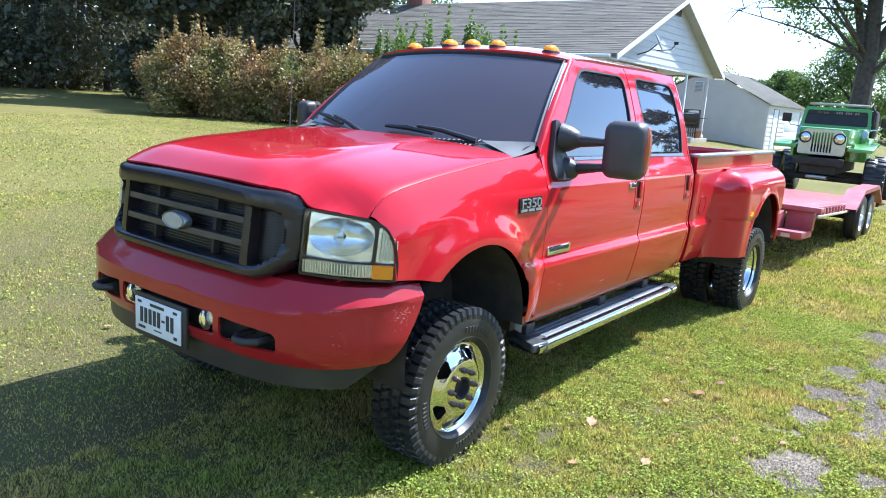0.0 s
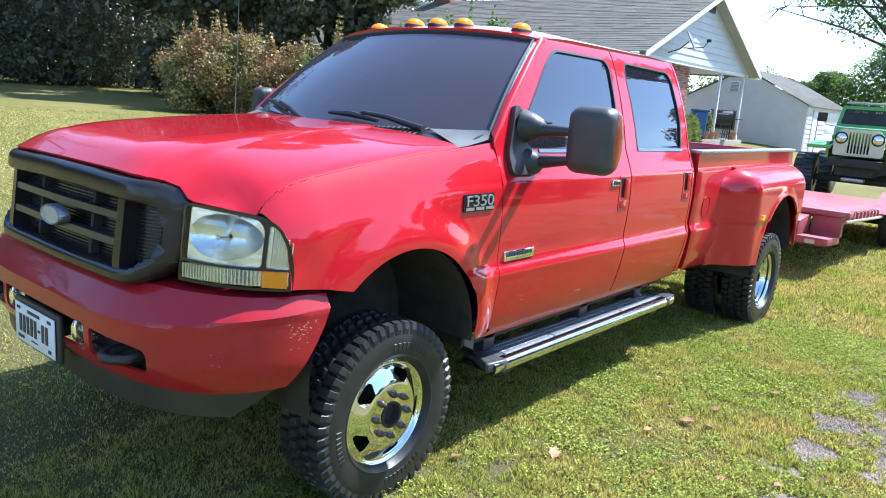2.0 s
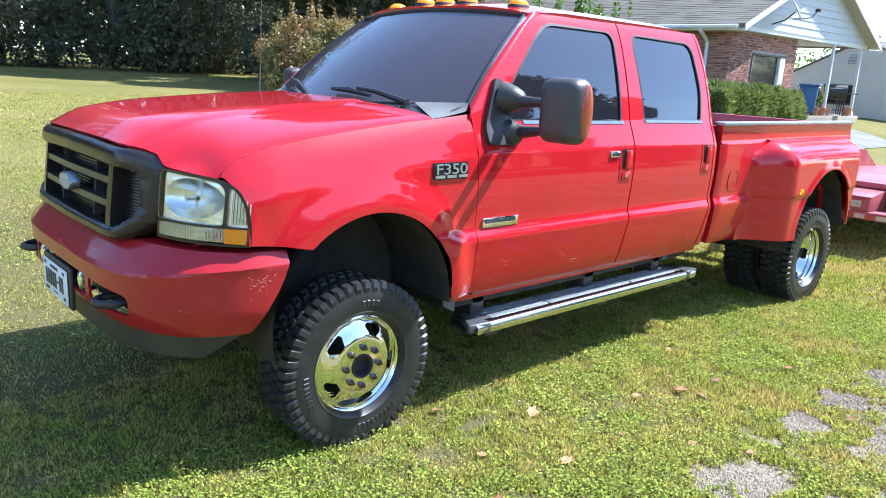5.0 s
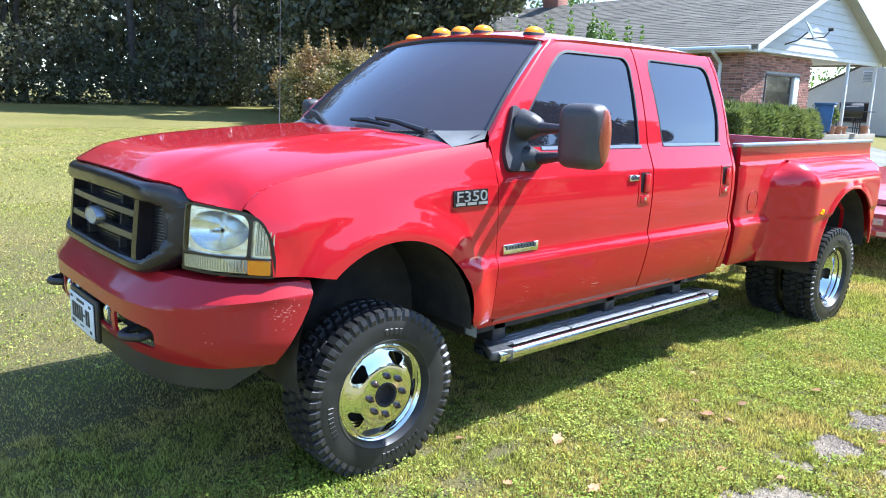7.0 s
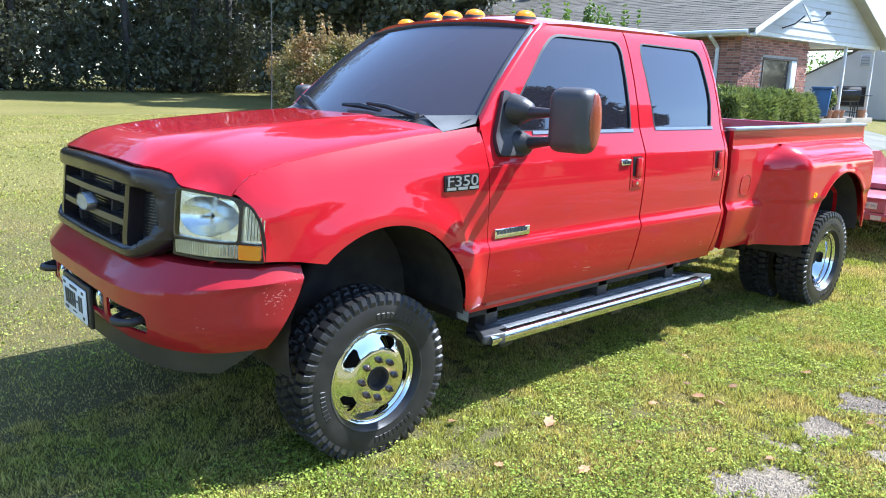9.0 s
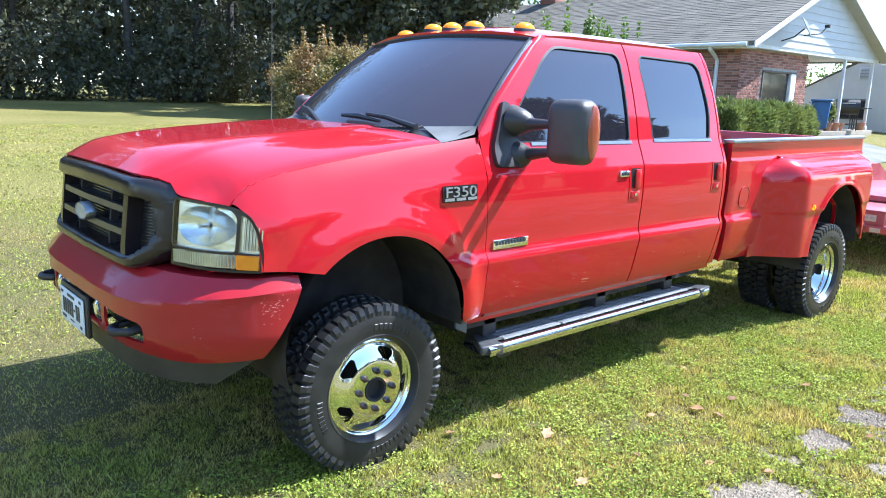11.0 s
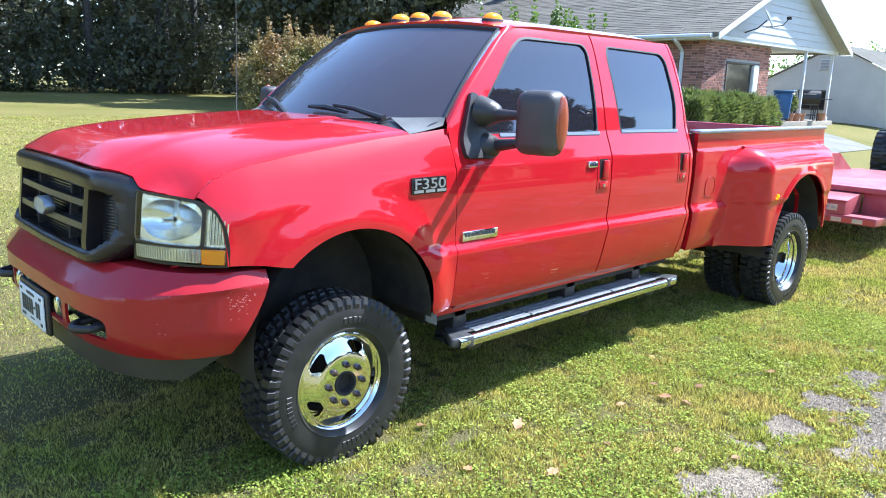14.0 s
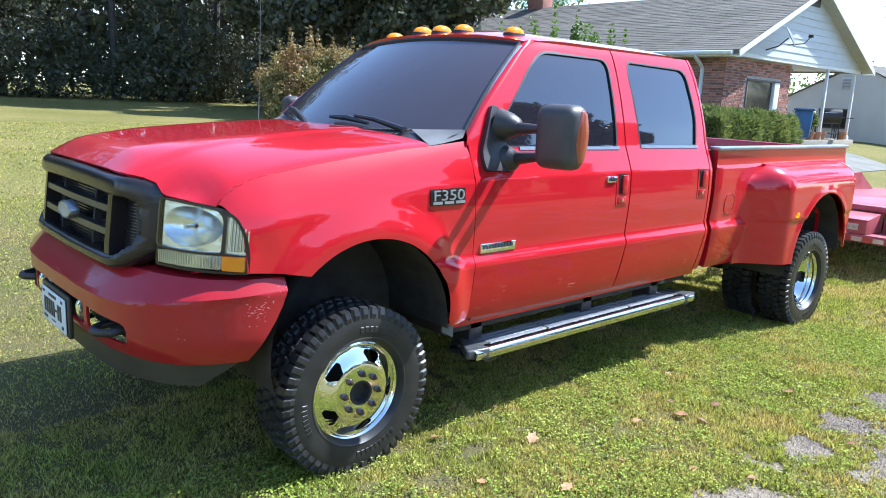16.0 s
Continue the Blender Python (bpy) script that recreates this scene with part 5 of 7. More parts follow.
# number plate with its bracket; characters become bars
bm = bmesh.new()
box(bm, -0.975, -0.955, -0.17, 0.235, 0.580, 0.775, 0.008)
bracket = part("plate_bracket", bm, BLACK_PLASTIC, truck)
bm = bmesh.new()
box(bm, -0.984, -0.978, -0.145, 0.215, 0.595, 0.755, 0.003)
plate = part("number_plate", bm, WHITE, bracket, "white number plate with dark bars")
for k in range(8):
    y = -0.105 + 0.0345 * k + 0.012
    bm = bmesh.new()
    box(bm, -0.9865, -0.9845, y, y + 0.022, 0.640 if k != 2 else 0.672, 0.712 if k != 2 else 0.682)
    part("plate_bar", bm, PLATE_INK, plate)
for y0, y1, z0, z1 in ((-0.02, 0.09, 0.728, 0.741), (0.13, 0.185, 0.612, 0.624), (-0.12, -0.095, 0.612, 0.626), (0.00, 0.06, 0.618, 0.623), (-0.12, -0.09, 0.73, 0.742), (0.16, 0.19, 0.73, 0.742)):
    bm = bmesh.new()
    box(bm, -0.9865, -0.9845, y0, y1, z0, z1)
    part("plate_bar", bm, PLATE_INK, plate)

# cargo box: sides, flares, rails, floor, tailgate
def bed_side():
    a = arc(ARCH_R, 180, 0, 20)
    out = [(3.028, 0.595), (3.85, 0.585)] + [p for p in a if 3.8 < p[0]] + [(5.25, 0.66), (5.30, 0.70), (5.315, 1.0), (5.31, 1.432), (3.012, 1.432), (3.012, 0.9)]

    def w(x, z):
        if z > 1.30:
            return 1.002 - 0.012 * smooth01((z - 1.30) / 0.03) - 0.01 * (z - 1.33)
        return side_w(2.9, z) - (0.02 * smooth01((3.03 - x) / 0.03))

    return panel(out, on_side(w), 0.05, 0.04, thick=0.03, vlines=VL, flip=True)


both("box_side", bed_side, RED)


def flare_top(x):
    return 1.335 - 0.012 * (x - 4.4) ** 2 - 0.10 * smooth01((3.70 - x) / 0.25) - 0.05 * smooth01((x - 5.0) / 0.33)


def flare_y(x, z):
    """How far the rear fender flare stands out from the box side."""
    a = smooth01((x - 3.44 + 0.10 * (z - 0.9)) / 0.36) ** 0.8
    b = smooth01((5.34 - x) / 0.40) ** 0.75
    t = max(0.0, (z - (flare_top(x) - 0.20)) / 0.20)
    c = math.sqrt(max(0.0, 1 - min(1, t) ** 2.4))
    low = 0.96 + 0.04 * smooth01((z - 0.57) / 0.3)
    r = math.hypot(x - ARCH_R[0], z - ARCH_R[1])
    return 0.988 + (0.226 + 0.014 * smooth01((z - 0.895) / 0.035)) * a * b * c * low + 0.012 * smooth01((0.56 - r) / 0.05)


def flare():
    top = [(x, flare_top(x)) for x in np.linspace(5.33, 3.47, 26)]
    out = [(3.40, 0.585), (3.92, 0.570)] + arc(ARCH_R, 181, 2, 24)[1:] + [(4.95, 0.60), (5.20, 0.64), (5.33, 0.72)] + top + [(3.455, 1.15), (3.425, 0.90)]
    return panel(out, on_side(flare_y), 0.03, 0.025, thick=0.015, vlines=(0.9,), flip=True)


flares = both("fender_flare", flare, RED)
for s, fl in zip((-1, 1), flares):
    bm = bmesh.new()
    lathe(bm, [(0.0, 0.016), (0.012, 0.014), (0.019, 0.006), (0.02, -0.01)], 20, pose(3.876, s * flare_y(3.876, 0.955), 0.955, 90 * -s * -1, 0, 0))
    part("side_marker", bm, AMBER, fl, "small round amber side marker")
    bm = panel(rounded([(3.16, 0.975), (3.30, 0.975), (3.30, 1.125), (3.16, 1.125)], 0.07), on_side(lambda x, z: side_w(2.9, z) + 0.004, s), 0.03, 0.03,
               holes=[rounded([(3.165, 0.98), (3.295, 0.98), (3.295, 1.12), (3.165, 1.12)], 0.066)], thick=0.006, flip=s < 0)
    if s < 0:
        part("fuel_door_ring", bm, RED, truck)
        bm = panel(rounded([(3.167, 0.982), (3.293, 0.982), (3.293, 1.118), (3.167, 1.118)], 0.066), on_side(lambda x, z: side_w(2.9, z) + 0.002, s), 0.03, 0.03, thick=0.004, flip=True)
        part("fuel_door", bm, RED, truck, "round fuel filler door")
    bm = bmesh.new()
    box(bm, 3.0, 5.31, s * 0.955 - 0.055, s * 0.955 + 0.035 if s < 0 else s * 0.955 + 0.03, 1.432, 1.458, 0.01)
    part("rail_cap", bm, GREY_CAP, truck, "dull grey bed rail cap")
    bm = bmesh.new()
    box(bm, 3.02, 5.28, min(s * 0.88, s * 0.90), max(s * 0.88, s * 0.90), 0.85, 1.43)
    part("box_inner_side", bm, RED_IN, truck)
bm = bmesh.new()
box(bm, 3.02, 5.28, -0.9, 0.9, 0.83, 0.86)
part("box_floor", bm, DARK, truck)
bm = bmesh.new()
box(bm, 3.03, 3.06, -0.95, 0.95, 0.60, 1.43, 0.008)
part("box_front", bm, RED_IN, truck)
bm = bmesh.new()
box(bm, 5.27, 5.32, -0.93, 0.93, 0.80, 1.43, 0.012)
part("tailgate", bm, RED, truck)
bm = bmesh.new()
box(bm, 5.36, 5.50, -0.95, 0.95, 0.60, 0.74, 0.03)
part("rear_bumper", bm, CHROME, truck)
for s in (-1, 1):
    bm = bmesh.new()
    box(bm, 5.31, 5.33, s * 0.93 - 0.06, s * 0.93 + 0.06, 0.95, 1.35, 0.01)
    part("tail_lamp", bm, mat("red_lens", (0.4, 0.01, 0.01), 0.15, coat=0.5), truck, "red tail lamp")

# wheel wells, floor, frame, axles: the dark mass underneath
bm = bmesh.new()
box(bm, 0.62, 2.95, -0.86, 0.86, 0.50, 0.62)
part("cab_floor", bm, DARK, truck)
bm = bmesh.new()
box(bm, 0.66, 2.93, -0.62, 0.62, 0.62, 1.40)
part("cab_interior", bm, DARK, truck)
bm = bmesh.new()
box(bm, -0.55, 0.66, -0.5, 0.5, 0.62, 1.30)
part("engine_mass", bm, DARK, truck)
bm = bmesh.new()
for s in (-1, 1):
    box(bm, -0.80, 5.30, s * 0.42 - 0.04, s * 0.42 + 0.04, 0.50, 0.68)
    box(bm, 3.1, 5.2, s * 0.75 - 0.04, s * 0.75 + 0.04, 0.56, 0.8)
part("chassis_rails", bm, DARK, truck)
for x in (0.0, BASE):
    bm = bmesh.new()
    rod(bm, (x, -0.8, WHEEL_Z), (x, 0.8, WHEEL_Z), 0.055, 16)
    bmesh.ops.create_uvsphere(bm, u_segments=16, v_segments=10, radius=0.16, matrix=Matrix.Translation((x, 0.1, WHEEL_Z)))
    part("axle", bm, DARK, truck)


def liner(c, y0, y1):
    bm = bmesh.new()
    a = arc((c[0], c[1] - 0.01, c[2] + 0.012), 195, -2, 20)
    rows = [[bm.verts.new((x, y, z)) for y in (y0, y1)] for x, z in a]
    for p, q in zip(rows, rows[1:]):
        bm.faces.new((p[0], q[0], q[1], p[1]))
    bm.faces.new([r[1] for r in rows])
    return bm


both("wheel_liner", lambda: liner(ARCH_F, -0.99, -0.52), DARK)
both("wheel_liner", lambda: liner(ARCH_R, -1.17, -0.5), DARK)
bm = bmesh.new()
for v in box(bm, 0.535, 0.61, -0.945, -0.93, 0.515, 0.59, 0.004):
    if v.co.x < 0.55:
        v.co.z += 0.035 * (v.co.z < 0.57)
part("splash_flap", bm, COWL_GREY, truck, "torn grey splash flap")

# running boards: bright tube edge, black treads, end caps, brackets
def running_board(s):
    rb = thing("running_board", "", "")
    rb.parent = truck
    x0, x1, yi, yo, z = 0.68, 2.93, s * 0.80, s * 1.005, 0.43
    out = [(yi, z - 0.05), (yi, z), (yo - s * 0.034, z + 0.004), (yo - s * 0.022, z + 0.003), (yo - s * 0.008, z - 0.006), (yo - s * 0.001, z - 0.018), (yo, z - 0.032), (yo - s * 0.008, z - 0.054), (yo - s * 0.03, z - 0.062)]
    bm = bmesh.new()
    rows = [[bm.verts.new((x, y, zz)) for y, zz in out] for x in np.linspace(x0 + 0.05, x1 - 0.05, 12)]
    for p, q in zip(rows, rows[1:]):
        for i in range(len(out)):
            j = (i + 1) % len(out)
            bm.faces.new((p[i], p[j], q[j], q[i]))
    bmesh.ops.recalc_face_normals(bm, faces=bm.faces)
    part("step_bar", bm, STEP, rb, "polished aluminium step bar")
    bm = bmesh.new()
    box(bm, x0 + 0.12, x1 - 0.14, min(s * 0.803, s * 0.972), max(s * 0.803, s * 0.972), z, z + 0.0035, 0.001)
    part("top_plate", bm, MOULD, rb, "dull brushed metal step plate")
    for a, b in ((x0 + 0.20, x0 + 0.66), (x0 + 0.68, x1 - 0.78), (x1 - 0.76, x1 - 0.24)):
        for k in range(4):
            y = s * (0.835 + 0.035 * k)
            bm = bmesh.new()
            box(bm, a, b, y - 0.012, y + 0.012, z + 0.003, z + 0.008, 0.002)
            part("tread", bm, mat("step_tread", (0.30, 0.30, 0.31), 0.4, 0.5, col2=(0.40, 0.40, 0.40), scale=30) if k == 0 and a < 1 and s < 0 else bpy.data.materials["step_tread"], rb)
    for a, b, tip in ((x0, x0 + 0.15, -1), (x1 - 0.17, x1, 1)):
        bm = bmesh.new()
        for q in box(bm, a, b, min(yi, yo) - 0.002, max(yi, yo) + 0.001, z - 0.063, z + 0.006, 0.014, seg=3):
            k = max(0.0, ((q.co.x - (a + b) / 2) * tip) / (b - a) * 2)
            q.co.z += 0.020 * k * (z - q.co.z) / 0.06
            q.co.x -= tip * 0.12 * k * (1 - (abs(q.co.y) - 0.80) / 0.2)
            q.co.y -= s * 0.03 * k * k * (abs(q.co.y) - 0.80) / 0.2
        part("end_cap", bm, mat("end_cap", (0.045, 0.045, 0.047), 0.35, col2=(0.08, 0.08, 0.08), scale=20), rb, "dark grey moulded end cap")
    for x in (x0 + 0.18, x0 + 1.15, x1 - 0.35):
        bm = bmesh.new()
        box(bm, x - 0.05, x + 0.05, min(s * 0.72, s * 0.86), max(s * 0.72, s * 0.86), z - 0.04, 0.62, 0.01)
        box(bm, x - 0.05, x + 0.05, min(s * 0.75, s * 0.98), max(s * 0.75, s * 0.98), z - 0.085, z - 0.05, 0.005)
        part("bracket", bm, bpy.data.materials["black_plastic"], rb)


running_board(-1)
running_board(1)


# tow mirrors
def tow_mirror(s):
    mir = thing("tow_mirror", "", "")
    yc = 1.295 if s < 0 else 1.15
    mir.parent = truck
    bm = panel(rounded([(0.722, 1.362), (0.935, 1.358), (0.985, 1.395), (0.955, 1.452), (0.885, 1.505), (0.905, 1.548), (0.968, 1.572), (0.935, 1.612), (0.868, 1.672), (0.836, 1.680), (0.722, 1.445)], [0.03, 0.03, 0.02, 0.04, 0.05, 0.04, 0.015, 0.04, 0.01, 0.01, 0.03]), on_side(lambda x, z: side_w(x, z) + 0.028 - 0.3 * max(0, x - 0.85) ** 2, s), 0.03, 0.03, thick=0.05, flip=s < 0)
    part("sail_base", bm, BLACK_PLASTIC, mir, sharp=60)
    for z0, z1, r in ((1.565, 1.575, 0.022), (1.425, 1.44, 0.024)):
        bm = bmesh.new()
        q = 0.012 if z0 > 1.5 else -0.014
        tube(bm, [(0.89, s * 0.92, z0 + 1.2 * q), (0.905, s * 0.975, z0 + q), (0.915, s * 1.01, z0 + 0.7 * q), (0.913, s * 1.03, z0 + 0.3 * q), (0.905, s * (yc - 0.13), z1), (0.905, s * (yc - 0.04), z1)], [0.085, 0.068, 0.048, 0.032, r * 0.94, r], 16)
        part("arm", bm, BLACK_PLASTIC, mir)
    bm = bmesh.new()
    bmesh.ops.create_cube(bm, size=1, matrix=Matrix.Translation((0.905, s * yc, 1.545)) @ Matrix.Diagonal((0.15 if s < 0 else 0.12, 0.235 if s < 0 else 0.125, 0.315 if s < 0 else 0.25, 1)))
    for v in bm.verts:
        if v.co.x < 0.9:
            v.co.y = s * yc + (v.co.y - s * yc) * 0.90
            v.co.z = 1.545 + (v.co.z - 1.545) * 0.93
    bmesh.ops.bevel(bm, geom=bm.edges[:], offset=0.055 if s < 0 else 0.04, segments=5, affect="EDGES", profile=0.5)
    bmesh.ops.transform(bm, matrix=Matrix.Translation((0.905, s * yc, 1.545)) @ Matrix.Rotation(radians(-s * 8), 4, "Z") @ Matrix.Translation((-0.905, -s * yc, -1.545)), verts=bm.verts)
    part("shell", bm, MIRROR_PLASTIC, mir, "textured black mirror shell")
    bm = bmesh.new()
    bmesh.ops.create_uvsphere(bm, u_segments=16, v_segments=12, radius=1, matrix=Matrix.Translation((0.935, s * (yc + 0.107 if s < 0 else yc + 0.07), 1.548)) @ Matrix.Diagonal((0.046, 0.017, 0.128, 1)))
    part("turn_lens", bm, mat("red_amber_lens", (0.34, 0.075, 0.03), 0.25, coat=0.4), mir, "dark amber signal lens")
    bm = panel(rounded([(-0.06, -0.12), (0.06, -0.12), (0.06, 0.12), (-0.06, 0.12)], 0.03), lambda u, v: (0.984, s * yc + u, 1.545 + v), 0.1, 0.1)
    part("mirror_glass", bm, CHROME, mir)


tow_mirror(-1)
tow_mirror(1)

# badges: letters that can be read are lettered, the rest are bars
def lettering(text, size, m, material, parent, name="letters"):
    cu = bpy.data.curves.new(name, "FONT")
    cu.body, cu.size, cu.extrude = text, size, 0.003
    tmp = bpy.data.objects.new(name, cu)
    scene.collection.objects.link(tmp)
    me = bpy.data.meshes.new_from_object(tmp.evaluated_get(bpy.context.evaluated_depsgraph_get()))
    bpy.data.objects.remove(tmp)
    me.materials.clear()
    me.materials.append(material)
    ob = new(name, me)
    ob.parent = parent
    ob.matrix_local = m
    return ob


bm = panel(rounded([(0.368, 1.208), (0.585, 1.208), (0.585, 1.286), (0.368, 1.286)], 0.006), on_side(lambda x, z: fender_w(x, z) + 0.007), 0.04, 0.03, thick=0.012, flip=True)
fb = part("fender_badge", bm, GRILLE_BLACK, truck, "black fender badge with raised letters")
y0, y1 = fender_w(0.37, 1.25), fender_w(0.585, 1.25)
tw = math.degrees(math.atan2(-(y1 - y0), 0.215))
lettering("F350", 0.062, pose(0.376, -y0 - 0.009, 1.232, 90, 0, tw) @ Matrix.Diagonal((1.66, 1.12, 1, 1)), GREY_CAP, fb)
for k in range(3):
    bm = panel([(0.378 + 0.072 * k, 1.214), (0.436 + 0.072 * k, 1.214), (0.436 + 0.072 * k, 1.227), (0.378 + 0.072 * k, 1.227)], on_side(lambda x, z: fender_w(x, z) + 0.010), 0.04, 0.03, thick=0.003, flip=True)
    part("letter_bar", bm, GREY_CAP, fb)
yb = side_w(0.83, 0.965)
bm = bmesh.new()
box(bm, 0.715, 0.970, -yb - 0.010, -yb + 0.006, 0.945, 0.995, 0.004)
db = part("door_badge", bm, CHROME, front_doors[0], "bright door badge with dark lettering bars")
for k in range(10):
    bm = bmesh.new()
    box(bm, 0.728 + 0.0225 * k, 0.744 + 0.0225 * k, -yb - 0.0125, -yb - 0.0095, 0.968, 0.987)
    part("letter_bar", bm, PLATE_INK, db)
bm = bmesh.new()
box(bm, 1.725, 1.815, -side_w(1.77, 1.28) - 0.012, -side_w(1.77, 1.28) + 0.004, 1.262, 1.300, 0.006)
kp = part("keypad", bm, ALU, front_doors[0], "metal keyless entry keypad")
for k in range(5):
    bm = bmesh.new()
    box(bm, 1.733 + 0.0155 * k, 1.744 + 0.0155 * k, -side_w(1.77, 1.28) - 0.015, -side_w(1.77, 1.28) - 0.011, 1.272, 1.290, 0.001)
    part("key", bm, PLATE_INK, kp)

# antenna
bm = bmesh.new()
tube(bm, [(0.49, 0.855, 1.505), (0.50, 0.86, 1.70), (0.515, 0.865, 2.30)], [0.004, 0.0024, 0.0016], 6)
part("antenna", bm, COWL_GREY, truck)


# wheels
TYRE_R = 0.402


def tyre(wide):
    """A mud-terrain tyre about z: one skin whose shoulder lugs and tread blocks stand out of the carcass."""
    h, R, n = wide / 2, TYRE_R, 50
    seg = n * 6
    prof = [(0.200, -0.60), (0.229, -0.66), (0.236, -0.78), (0.243, -0.90), (0.249, -0.965), (0.252, -1.0), (0.257, -1.0), (0.259, -0.99), (0.285, -1.02), (0.315, -1.03), (0.333, -1.015), (0.346, -0.995), (0.360, -0.965),
            (0.370, -0.935), (0.378, -0.89), (0.380, -0.82), (0.380, -0.66), (0.380, -0.52), (0.380, -0.47), (0.380, -0.43), (0.380, -0.28), (0.380, -0.10), (0.380, -0.05)]
    prof = prof + [(r, -z) for r, z in prof[::-1]]
    bm = bmesh.new()
    rings = []
    for r, q in prof:
        ring = []
        side = 1 if q > 0 else -1
        e = abs(q)
        for k in range(seg):
            ph = (k / 6 + (0.5 if side > 0 else 0) + (0.18 * math.sin(e * 9) if e < 0.5 else 0)) % 1.0
            rr, qq = r, q
            if 0.355 < r < 0.379 or e > 0.7 and r > 0.37:
                long = int(k / 6 + (0.5 if side > 0 else 0)) % 2
                if 0.16 < ph < 0.80 and (long or r > 0.357):
                    rr += 0.009
                    qq += side * 0.06
                if ph > 0.84 or ph < 0.10:
                    rr -= 0.006 if r > 0.36 else 0
            if r >= 0.378:
                lug = (0.10 < ph < 0.86) if e > 0.5 else (0.05 < (ph + 0.35) % 1.0 < 0.74)
                groove = 0.45 < e < 0.50 or e < 0.06
                rr = R - 0.020 if groove or not lug else R - 0.004 * max(0, e - 0.7) / 0.2
            ring.append(bm.verts.new((rr * math.cos(k * math.tau / seg), rr * math.sin(k * math.tau / seg), qq * h)))
        rings.append(ring)
    for a, b in zip(rings, rings[1:]):
        for k in range(seg):
            bm.faces.new((a[k], a[(k + 1) % seg], b[(k + 1) % seg], b[k]))
    return bm


def inset(ob, back=-0.028, size=0.95):
    """The wheel sits a little inside the tyre's bulging wall."""
    ob.location.z = back
    ob.scale = (size, size, 1.0)


def wheel(name, x, y, s, dish, wide):
    """s: the side of the truck it faces; dish: +1 bulges outward, -1 is deep."""
    w = thing(name, "", "")
    w.parent = truck
    w.matrix_world = pose(x, y, WHEEL_Z, 90 if s < 0 else -90, 0, 0) @ Matrix.Rotation(0.53 if s < 0 else 0.31, 4, "Z")
    h = wide / 2
    part("tyre", tyre(wide), RUBBER, w, "black mud-terrain tyre with chunky lugs", sharp=18)
    bm = bmesh.new()
    for a0, count, step in ((0.35, 9, 0.088), (2.6, 7, 0.075), (4.15, 9, 0.088)):
        for k in range(count):
            a = a0 + step * k
            box(bm, 0.283, 0.312, -0.009, 0.009, h * 1.005, h * 1.045, 0.002, Matrix.Rotation(a, 4, "Z"), 1)
    part("sidewall_lettering", bm, RUBBER, w, "raised black sidewall lettering bars")["kind"] = "stuff"
    bm = bmesh.new()
    lathe(bm, [(0.205, -h * 0.8), (0.20, -h * 0.5), (0.195, 0.0), (0.200, h * 0.55), (0.213, h * 0.76), (0.226, h * 0.95), (0.228, h * 0.99), (0.221, h * 1.01), (0.214, h * 0.96), (0.206, h * 0.84)], 64, Matrix.Diagonal((1.075, 1.075, 1, 1)))
    inset(part("rim", bm, CHROME, w, "polished wheel rim"))
    if dish > 0:
        face = [(0.205, h * 0.86), (0.194, h * 0.88), (0.175, h * 0.96), (0.140, h * 1.15), (0.124, h * 1.20), (0.058, h * 1.20)]
    else:
        face = [(0.203, h * 0.60), (0.17, h * 0.1), (0.14, -h * 0.35), (0.118, -h * 0.45), (0.052, -h * 0.45)]
    face = [(r, z) for r, z in face][::-1]

    def fm(a, r):
        return (r * math.cos(a), r * math.sin(a), blend(r, face, 0.004))

    # the disc is laid out in angle and radius, in two halves, with its hand holes cut
    hole = []
    for k in range(5):
        c = math.tau * (k + 0.5) / 5
        hole.append(rounded([(c - 0.13, 0.136), (c + 0.13, 0.136), (c + 0.27, 0.170), (c + 0.22, 0.184), (c - 0.22, 0.184), (c - 0.27, 0.170)], 0.02, 3))
    cuts = [(math.tau * k / 5, math.tau * (k + 1) / 5) for k in range(5)]
    bm = bmesh.new()
    for (a0, a1), hl in zip(cuts, hole):
        p = panel([(a0, 0.052), (a1, 0.052), (a1, 0.203), (a0, 0.203)], fm, math.tau / 60, 0.01, holes=[hl])
        tmp = bpy.data.meshes.new("t")
        p.to_mesh(tmp)
        p.free()
        bm.from_mesh(tmp)
        bpy.data.meshes.remove(tmp)
    bmesh.ops.remove_doubles(bm, verts=bm.verts, dist=1e-4)
    bmesh.ops.recalc_face_normals(bm, faces=bm.faces)
    if sum(f.normal.z for f in bm.faces) < 0:
        bmesh.ops.reverse_faces(bm, faces=bm.faces)
    bmesh.ops.scale(bm, vec=(1.075, 1.075, 1), verts=bm.verts)
    inset(part("disc", bm, CHROME, w, "chrome wheel disc with five hand holes"), -0.024, 0.99)
    zf = face[0][1]
    bm = bmesh.new()
    lathe(bm, [(0.0, -h * 0.3), (0.20, -h * 0.3), (0.2, -h * 0.5)], 32)
    inset(part("brake_drum", bm, DARK, w))
    bm = bmesh.new()
    if dish > 0:
        lathe(bm, [(0.0, zf - 0.030), (0.046, zf - 0.028), (0.050, zf + 0.008), (0.060, zf + 0.010), (0.064, zf - 0.01)], 32)
    else:
        lathe(bm, [(0.0, zf + 0.10), (0.05, zf + 0.10), (0.056, zf + 0.09), (0.06, zf - 0.01)], 32)
    inset(part("hub", bm, DARK, w, "dark hub bore"))
